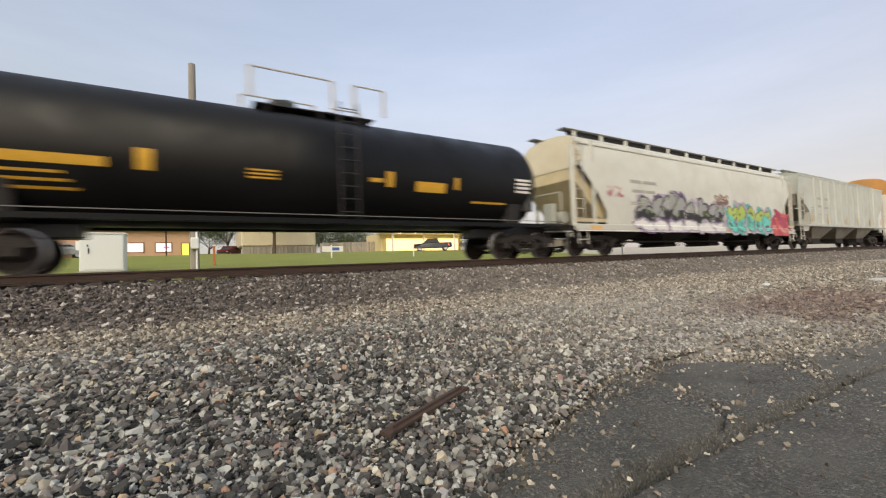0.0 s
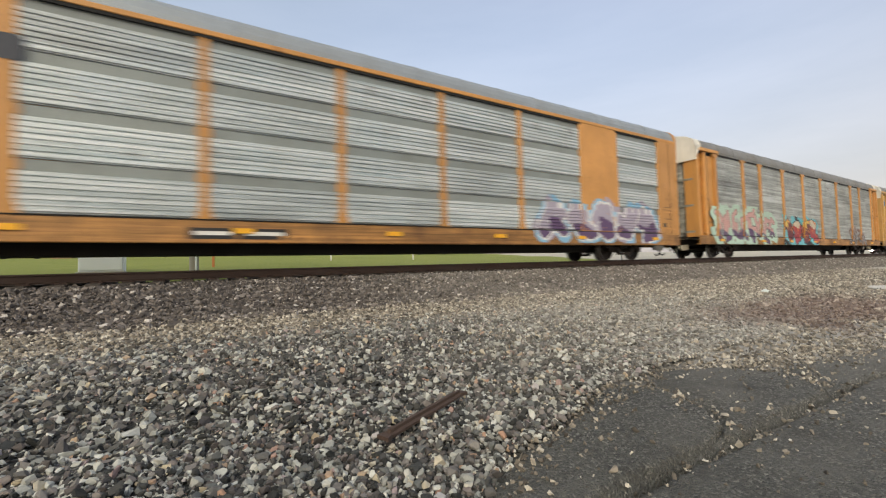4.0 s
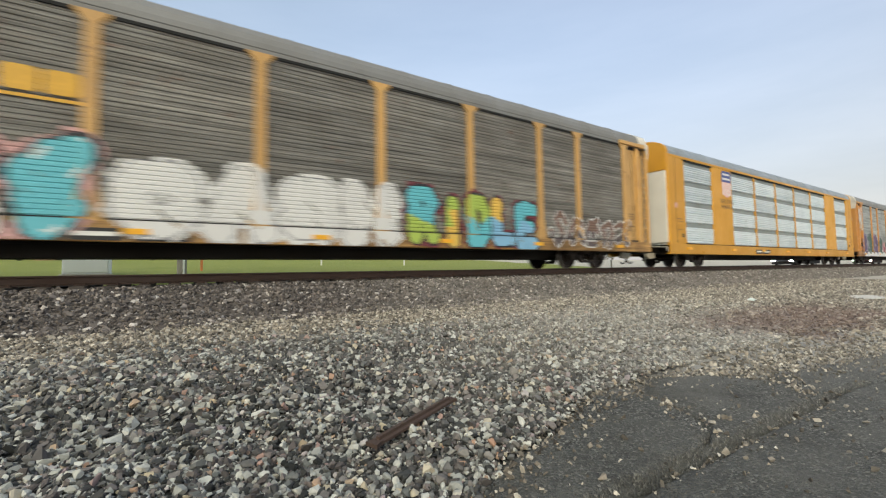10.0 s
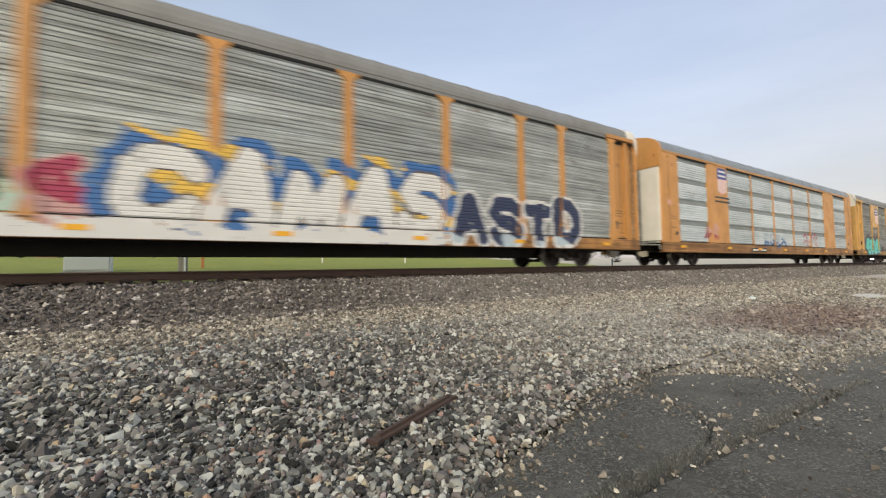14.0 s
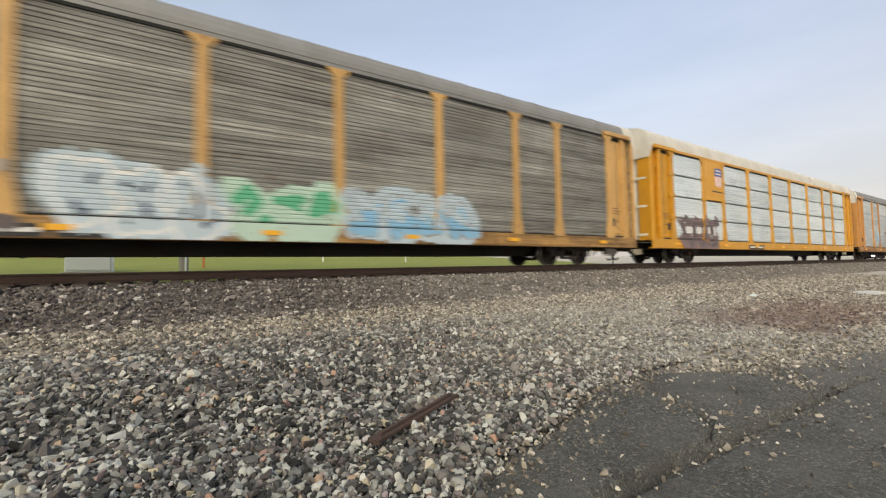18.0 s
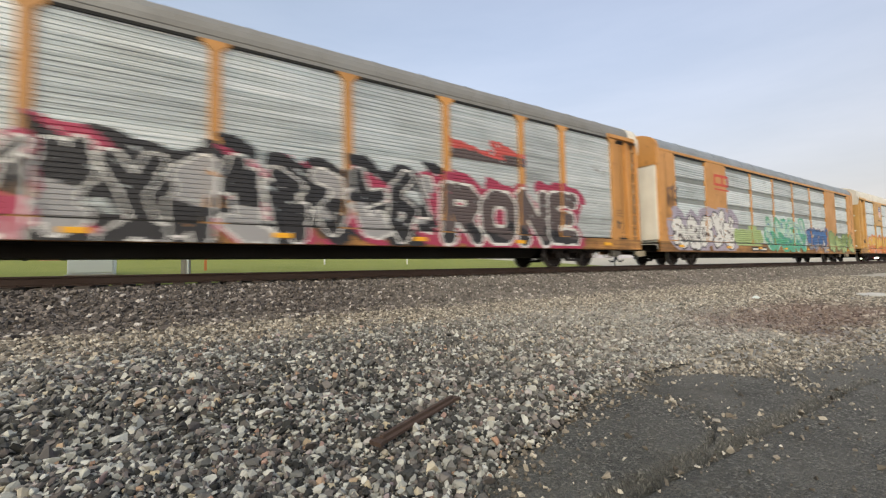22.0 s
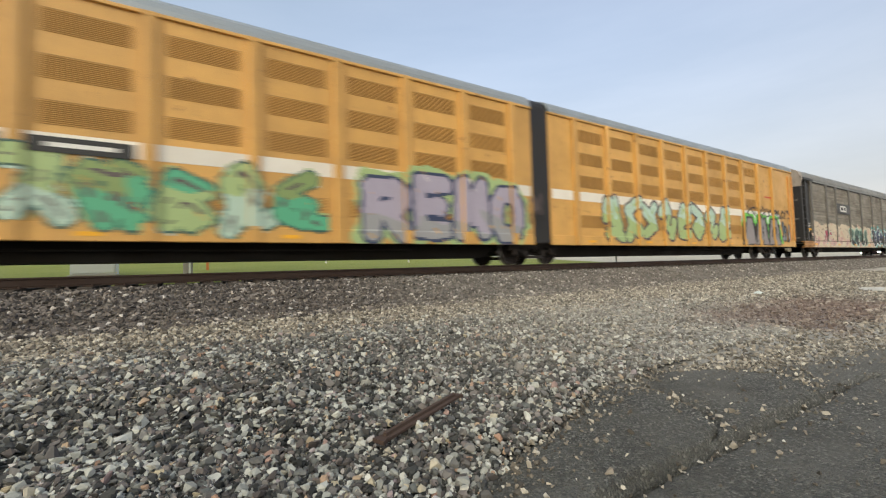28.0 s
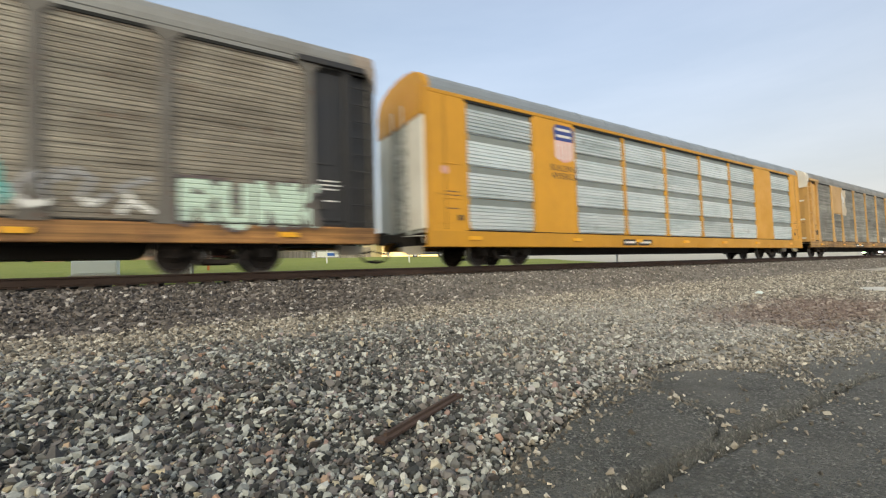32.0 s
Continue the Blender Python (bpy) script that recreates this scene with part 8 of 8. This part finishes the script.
part("neon_sign", Build().soft(0.15, 0.72, -0.05, -0.02, 0.95, 1.15, 0.02), glow("pink_neon", (1.0, 0.05, 0.28), 1.6), shop, "glowing pink neon sign")
far_window(shop, 2.3, -0.1, 0.7, 1.6, 0, glow("lit_door_glass", (0.75, 0.5, 0.08), 0.7), BROWN)
part("step", Build().soft(1.7, 2.9, -0.9, 0, -0.35, -0.1, 0.02), CONCRETE, shop)
sp = thing("sign_pole", "thin dark sign pole on the lawn", "pole", at=(-1.9, 50, at_ground(-1.9, 50) - 0.1))
part("pole", Build().rod((0, 0, 0), (0, 0, 4.5), 0.06, 8), STEEL, sp)

# long beige building over a boarded foot
lb = thing("long_building", "long beige metal building with a boarded grey foot", "building", at=(12.6, 70, at_ground(12.6, 70) - 0.2))
part("wall", Build().soft(-5.7, 5.6, 0, 9, 1.35, 4.4, 0.25), weathered("beige_siding", (0.66, 0.58, 0.42), 0.7, (0.4, 0.35, 0.27), 0.3), lb)
part("roof", Build().prism([(-5.9, 4.3), (5.8, 4.3), (5.8, 4.5), (0, 5.6), (-5.9, 4.5)], -0.3, 9.3, 'y'), weathered("barn_roof", (0.35, 0.33, 0.3), 0.6, (0.2, 0.18, 0.16), 0.5), lb)
BOARDS = weathered("grey_boards", (0.34, 0.30, 0.25), 0.9, (0.2, 0.17, 0.14), 0.6, vary=0.3)
board_me = Build().soft(-0.10, 0.10, -0.015, 0.015, -0.3, 1.4, 0.005).mesh("board", BOARDS)
for k in range(53):
    part("board", board_me, None, lb, "", (-5.5 + k * 0.212, -0.03 + random.uniform(-0.01, 0.01), 0))


def fence(x0, y0, x1, y1, h, label):
    n = int(math.dist((x0, y0), (x1, y1)) / 0.16)
    t = thing("wood_fence", label, "fence")
    me = Build().prism([(-0.072, -0.15), (0.072, -0.15), (0.072, h - 0.04), (0.04, h), (-0.04, h), (-0.072, h - 0.04)], -0.011, 0.011, 'y').mesh("plank", BOARDS)
    a = math.atan2(y1 - y0, x1 - x0)
    for k in range(n):
        s = (k + 0.5) / n
        x, y = x0 + (x1 - x0) * s, y0 + (y1 - y0) * s
        part("plank", me, None, t, "", pose(x, y, at_ground(x, y) + random.uniform(-0.02, 0.02), 0, 0, math.degrees(a)))
    for z in (0.3, h - 0.35):
        b = Build()
        b.add([(x0, y0 + 0.02, at_ground(x0, y0) + z), (x1, y1 + 0.02, at_ground(x1, y1) + z), (x1, y1 + 0.06, at_ground(x1, y1) + z), (x0, y0 + 0.06, at_ground(x0, y0) + z),
               (x0, y0 + 0.02, at_ground(x0, y0) + z + 0.09), (x1, y1 + 0.02, at_ground(x1, y1) + z + 0.09), (x1, y1 + 0.06, at_ground(x1, y1) + z + 0.09), (x0, y0 + 0.06, at_ground(x0, y0) + z + 0.09)],
              [(0, 3, 2, 1), (4, 5, 6, 7), (0, 1, 5, 4), (1, 2, 6, 5), (2, 3, 7, 6), (3, 0, 4, 7)])
        part("fence_rail", b, BOARDS, t)


fence(18.9, 70, 30.5, 66, 1.75, "weathered grey-brown plank fence behind the lawn")
sgn = thing("lawn_sign", "low white sign board with a blue panel", "sign", at=(18.6, 62, at_ground(18.6, 62)))
part("board", Build().soft(-1.6, 1.6, -0.04, 0.04, 0.1, 0.95, 0.01), MARK_WHITE, sgn)
part("panel", Build().box(-0.3, 1.0, -0.05, -0.042, 0.3, 0.75), plain("blue_panel", (0.04, 0.12, 0.42), 0.5), sgn)
for q in (-1.4, 1.4):
    part("leg", Build().soft(q - 0.04, q + 0.04, -0.03, 0.03, -0.3, 0.1, 0.005), STEEL, sgn)

# lit canopy of a filling station
cn = thing("canopy_building", "cream shop under a lit canopy with bright lamps", "building", at=(36, 62, at_ground(36, 62) - 0.1))
part("wall", Build().box(-8.5, 8, 2.5, 9, -0.4, 3.2), weathered("cream_wall", (0.72, 0.60, 0.34), 0.8, (0.45, 0.38, 0.24), 0.2), cn)
part("canopy", Build().soft(-9.5, 9, -3.5, 3, 3.0, 3.5, 0.03), weathered("canopy_grey", (0.55, 0.52, 0.45), 0.6, (0.3, 0.28, 0.25), 0.2), cn)
part("shop_front", Build().box(-7.5, 7, 2.44, 2.49, 0.2, 2.3), glow("lit_front", (1.0, 0.72, 0.32), 0.9), cn, "glowing warm shop front")
for q in (-8.6, -3, 3, 8):
    part("pillar", Build().soft(q - 0.12, q + 0.12, -2.6, -2.36, -0.4, 3.0, 0.02), MARK_WHITE, cn)
CANOPY_LAMP = glow("canopy_lamp", (1.0, 0.86, 0.6), 14.0)
for q in (-7, -4.2, -1, 2, 5, 7.5):
    part("lamp", Build().soft(q - 0.3, q + 0.3, -2.2, -1.6, 2.93, 2.995, 0.02), CANOPY_LAMP, cn)
part("lit_strip", Build().box(-9.5, 9, -3.53, -3.505, 3.02, 3.14), glow("canopy_strip", (1.0, 0.85, 0.62), 3.0), cn)


def wheel_parts(car, xs, r, hw):
    tyre = Build().turned([(-0.1, r * 0.62), (-0.11, r * 0.9), (-0.09, r), (0.09, r), (0.11, r * 0.9), (0.1, r * 0.62)], 'y', 20).mesh("tyre", TYRE, smooth=True)
    rim = Build().turned([(-0.09, 0.001), (-0.07, r * 0.3), (-0.1, r * 0.55), (-0.1, r * 0.62), (0.1, r * 0.62), (0.1, r * 0.55), (0.07, r * 0.3), (0.09, 0.001)], 'y', 16).mesh("rim", RIM, smooth=True)
    for x in xs:
        for y in (-hw, hw):
            w = part("wheel", tyre, None, car, "", (x, y, r))
            part("rim", rim, None, w)


TYRE = plain("tyre_rubber", (0.02, 0.02, 0.02), 0.85)
RIM = plain("wheel_rim", (0.5, 0.5, 0.52), 0.3, 0.8)
HEAD = glow("headlight", (1.0, 0.92, 0.75), 30.0)
HEAD_ON = glow("headlight_beam", (1.0, 0.92, 0.75), 160.0)
TAIL = glow("tail_light", (1.0, 0.06, 0.03), 2.5)
TAIL_OFF = plain("tail_lens", (0.4, 0.02, 0.02), 0.25)


def vehicle(name, label, kind, colour, at, turn, lights=None, group=""):
    """A road vehicle along x, its front towards -x."""
    car = thing(name, label, "vehicle", group)
    car.matrix_basis = pose(*at, 0, 0, turn)
    paint = plain(name + "_paint", colour, 0.25, 0.2, 0.1)
    if kind == "pickup":
        body = [(-2.85, 0.45), (-2.85, 0.85), (-2.7, 1.08), (-1.35, 1.16), (-0.75, 1.80), (0.75, 1.82), (1.0, 1.22), (2.85, 1.22), (2.85, 0.55), (2.4, 0.42)]
        glass = [(-1.22, 1.20), (-0.70, 1.72), (0.66, 1.74), (0.88, 1.22)]
        xs, hw = (-1.9, 1.85), 0.85
    elif kind == "suv":
        body = [(-2.3, 0.42), (-2.32, 0.85), (-2.1, 1.02), (-1.1, 1.10), (-0.55, 1.66), (1.9, 1.70), (2.25, 1.10), (2.3, 0.45)]
        glass = [(-1.0, 1.13), (-0.50, 1.58), (1.8, 1.62), (2.05, 1.13)]
        xs, hw = (-1.45, 1.4), 0.8
    else:
        body = [(-2.3, 0.35), (-2.32, 0.7), (-1.2, 0.95), (-0.4, 1.42), (0.9, 1.44), (1.7, 1.0), (2.3, 0.95), (2.3, 0.38)]
        glass = [(-1.05, 0.98), (-0.36, 1.36), (0.84, 1.37), (1.5, 1.0)]
        xs, hw = (-1.45, 1.4), 0.78
    bm = bmesh.new()
    w = 0.98 if kind == "pickup" else 0.92
    vs = [bm.verts.new((x, s * (w if z < 1.15 else w - 0.14), z)) for s in (-1, 1) for x, z in body]
    n = len(body)
    for i in range(n):
        bm.faces.new((vs[i], vs[(i + 1) % n], vs[n + (i + 1) % n], vs[n + i]))
    bm.faces.new(vs[:n][::-1])
    bm.faces.new(vs[n:])
    bmesh.ops.recalc_face_normals(bm, faces=bm.faces)
    bmesh.ops.bevel(bm, geom=bm.edges[:], offset=0.05, segments=2, affect='EDGES')
    me = bpy.data.meshes.new("body")
    bm.to_mesh(me)
    bm.free()
    me.materials.append(paint)
    part("body", me, None, car)
    for s in (-1, 1):
        part("side_window", Build().prism(glass, s * (w - 0.10), s * (w - 0.115) + s * 0.06, 'y'), GLASS, car)
    b = Build()
    f = body[3], body[4]
    b.add([(f[0][0] - 0.03, -w + 0.2, f[0][1] + 0.05), (f[0][0] - 0.03, w - 0.2, f[0][1] + 0.05), (f[1][0] - 0.03, w - 0.25, f[1][1] - 0.04), (f[1][0] - 0.03, -w + 0.25, f[1][1] - 0.04),
           (f[0][0] + 0.02, -w + 0.2, f[0][1] + 0.05), (f[0][0] + 0.02, w - 0.2, f[0][1] + 0.05), (f[1][0] + 0.02, w - 0.25, f[1][1] - 0.04), (f[1][0] + 0.02, -w + 0.25, f[1][1] - 0.04)],
          [(0, 1, 2, 3), (4, 5, 6, 7), (0, 1, 5, 4), (2, 3, 7, 6)])
    part("windscreen", b, GLASS, car)
    x0, x1 = body[0][0], body[-1][0]
    for s in (-1, 1):
        part("headlight", Build().soft(x0 - 0.03, x0 + 0.06, s * w - s * 0.32, s * w - s * 0.05, 0.54, 0.70, 0.02), lights or RIM, car)
        part("tail_light", Build().soft(x1 - 0.05, x1 + 0.02, s * w - s * 0.2, s * w - s * 0.05, 0.75, 1.0, 0.02), TAIL if lights else TAIL_OFF, car)
    part("bumper", Build().soft(x0 - 0.06, x0 + 0.1, -w + 0.05, w - 0.05, 0.42, 0.62, 0.03), STEEL, car)
    part("rear_bumper", Build().soft(x1 - 0.1, x1 + 0.06, -w + 0.05, w - 0.05, 0.42, 0.62, 0.03), STEEL, car)
    wheel_parts(car, xs, 0.38 if kind == "pickup" else 0.34, hw)
    return car


def parked(name, label, kind, col, x, y, turn, lights=None):
    return vehicle(name, label, kind, col, (x, y, at_ground(x, y)), turn, lights)


parked("pickup_truck", "dark blue pickup truck with headlights on", "pickup", (0.012, 0.018, 0.03), 30.8, 53, -28, HEAD)
parked("red_car", "dark red car parked beyond the lawn", "suv", (0.16, 0.015, 0.015), 5.7, 76, 60)
parked("dark_car", "dark blue car parked at the lot's edge", "sedan", (0.02, 0.03, 0.06), -15.5, 52, 10)
parked("silver_car", "silver car parked at the lot's edge", "sedan", (0.4, 0.42, 0.44), -11.2, 56, 15)
parked("white_van", "white car roof behind the plank fence", "suv", (0.7, 0.7, 0.7), 22.5, 74, 0)
parked("white_van", "white car roof behind the plank fence", "suv", (0.6, 0.62, 0.64), 26.5, 72, 5)

# two vehicles on the road beyond the crossing
ROAD_RUNS = []
c1 = vehicle("road_car", "dark car driving with bright headlights", "suv", (0.05, 0.05, 0.055), (105, 25, 0), 0, HEAD_ON, "cars on the road")
c2 = vehicle("road_car", "dark car driving with bright headlights", "sedan", (0.08, 0.08, 0.085), (150, 25, 0), 0, HEAD_ON, "cars on the road")


def run(ob, stops):
    ROAD_RUNS.append((ob, [(t, pose(x, y, at_ground(x, y), 0, 0, a)) for t, x, y, a in stops]))


LANE = 15.0          # a service lane close behind the track
run(c1, [(0, 64.3, LANE, 0), (1, 60.3, LANE, 0), (2, 54.8, LANE, 0), (3, 49.0, 17, -40), (4, 48.0, 24, -75), (6, 48, 40, -88), (12, 49, 110, -88), (32, 50, 320, -88)])
run(c2, [(0, 150, LANE, 0), (5, 90, LANE, 0), (9, 57.0, LANE, 0), (9.5, 54.0, LANE, 0), (10, 50.1, LANE, -8), (11, 46.5, 18, -60), (13, 47.0, 40, -88), (20, 49, 120, -88), (32, 50, 300, -88)])
vehicle("road_car", "dark car waiting with bright headlights", "sedan", (0.09, 0.02, 0.02), (74.4, LANE, at_ground(74.4, LANE)), 0, HEAD_ON, "cars on the road")


# ---- trees ----
def leaf_material(name, a, b):
    m, nt, p = node_mat(name)
    fac = nt.nodes.new("ShaderNodeNewGeometry").outputs["Random Per Island"]
    link(nt, ramp(nt, fac, [(0, a), (1, b)]), p.inputs["Base Color"])
    p.inputs["Roughness"].default_value = 0.7
    return m


LEAVES = leaf_material("tree_leaves", (0.03, 0.048, 0.016), (0.085, 0.11, 0.038))
BARK = weathered("tree_bark", (0.10, 0.075, 0.055), 0.95, (0.05, 0.04, 0.03), 0.6, bump=0.6)


def tree(x, y, h, w, seed, n_clump=70, leaves=70, label="broad green tree with an uneven leafy crown"):
    r = np.random.default_rng(seed)
    t = thing("tree", label, "tree", "trees behind the lawn", at=(x, y, at_ground(x, y) - 0.1))
    b = Build()
    z1 = h * 0.32
    b.rod((0, 0, 0), (0.1, 0, z1), 0.045 * h * 0.5 + 0.08, 10, 0.03 * h * 0.5 + 0.05)
    tips = []
    for k in range(7):
        a = 2 * math.pi * (k + r.uniform(-0.3, 0.3)) / 7
        d = w * r.uniform(0.2, 0.42)
        tip = (d * math.cos(a), d * math.sin(a), h * r.uniform(0.55, 0.85))
        b.rod((0.1, 0, z1 * r.uniform(0.8, 1.0)), tip, 0.012 * h, 6, 0.03)
        tips.append(tip)
    part("trunk", b, BARK, t)
    vs, fs = [], []
    k = 0
    for c in range(n_clump):
        tip = tips[c % len(tips)]
        ang, el = r.uniform(0, 2 * math.pi), r.uniform(-0.5, 1.3)
        rad = r.uniform(0.3, 1.0) ** 0.6
        cx = tip[0] * 0.4 + math.cos(ang) * math.cos(el) * w * 0.46 * rad
        cy = tip[1] * 0.4 + math.sin(ang) * math.cos(el) * w * 0.46 * rad
        cz = h * 0.62 + math.sin(el) * h * 0.36 * rad
        cs = w * r.uniform(0.06, 0.13)
        p = r.normal(size=(leaves, 3)) * cs * 0.75 + (cx, cy, cz)
        u = r.normal(size=(leaves, 3))
        u /= np.linalg.norm(u, axis=1)[:, None]
        q = np.cross(u, r.normal(size=(leaves, 3)))
        q /= np.linalg.norm(q, axis=1)[:, None]
        s = r.uniform(0.07, 0.16, (leaves, 1)) * max(1, h / 9)
        vs.append(np.stack([p + u * s, p + q * s * 0.6, p - u * s, p - q * s * 0.6], 1).reshape(-1, 3))
        base = k + np.arange(leaves)[:, None] * 4
        fs.append(np.concatenate([base + [0, 1, 2], base + [0, 2, 3]]))
        k += leaves * 4
    me = raw_mesh("crown", np.concatenate(vs), np.concatenate(fs), LEAVES)
    part("crown", me, None, t)


tree(10.6, 64, 9.8, 6.4, 3)
tree(5.8, 82, 8.0, 7.0, 4)
tree(15.5, 78, 9.0, 7.5, 5)
tree(20.5, 84, 8.6, 7.5, 6)
tree(-16.5, 62, 8.6, 7.5, 8)
tree(-23, 70, 9.5, 9.0, 9)
tree(-9.5, 84, 8.0, 8.0, 10)
tree(3.2, 88, 6.5, 8, 11, 60, 60)
for k, x in enumerate((13.5, 18, 23, 28, 33, -3, -13)):
    tree(x, 90 + 3 * (k % 3), 5.6 + 0.5 * (k % 2), 8.5, 60 + k, 90, 60, "low dense green tree behind the lawn")
for k in range(14):
    tree(40 + k * 17 + random.uniform(-5, 5), 130 + random.uniform(-10, 30), random.uniform(7, 10), random.uniform(8, 12), 30 + k, 40, 40, "distant dark green tree in a row")

# power poles far behind
for x, y in ((-13.4, 70), (-11.0, 80), (24, 110)):
    pp = thing("power_pole", "distant wooden power pole with crossarms", "utility pole", "far power poles", at=(x, y, at_ground(x, y) - 0.2))
    part("shaft", Build().rod((0, 0, 0), (0, 0, 8.2), 0.14, 8, 0.10), WOOD_POLE, pp)
    for z in (7.2, 7.8):
        part("crossarm", Build().soft(-1.2, 1.2, -0.06, 0.06, z, z + 0.12, 0.01), WOOD_POLE, pp)




def motions():
    """The train runs by; its wheelsets roll while their car is near; two road vehicles drive beyond."""
    for car, x, half in CARS:
        walk(car, [(t, pose(x - travelled(t), TRACK, 0)) for t in range(0, 33)])
    for ob, home, n in WHEELSETS:
        x = CARS[n][1]
        rows = []
        last = None
        for k in range(0, 961):
            t = k / 30
            s = travelled(t)
            near = abs(x - s - 20) < 55
            if near or k in (0, 960):
                if near:
                    last = math.degrees(s / 0.42)
                a = last if last is not None else math.degrees(0)
                rows.append((t, a, near))
        if not any(r[2] for r in rows):
            continue
        first = next(r for r in rows if r[2])
        walk(ob, [(t, Matrix.Translation(home) @ Matrix.Rotation(-radians((a if n_ else (first[1] if t < first[0] else a))), 4, 'Y')) for t, a, n_ in rows])
    for ob, rows in ROAD_RUNS:
        walk(ob, rows)


motions()
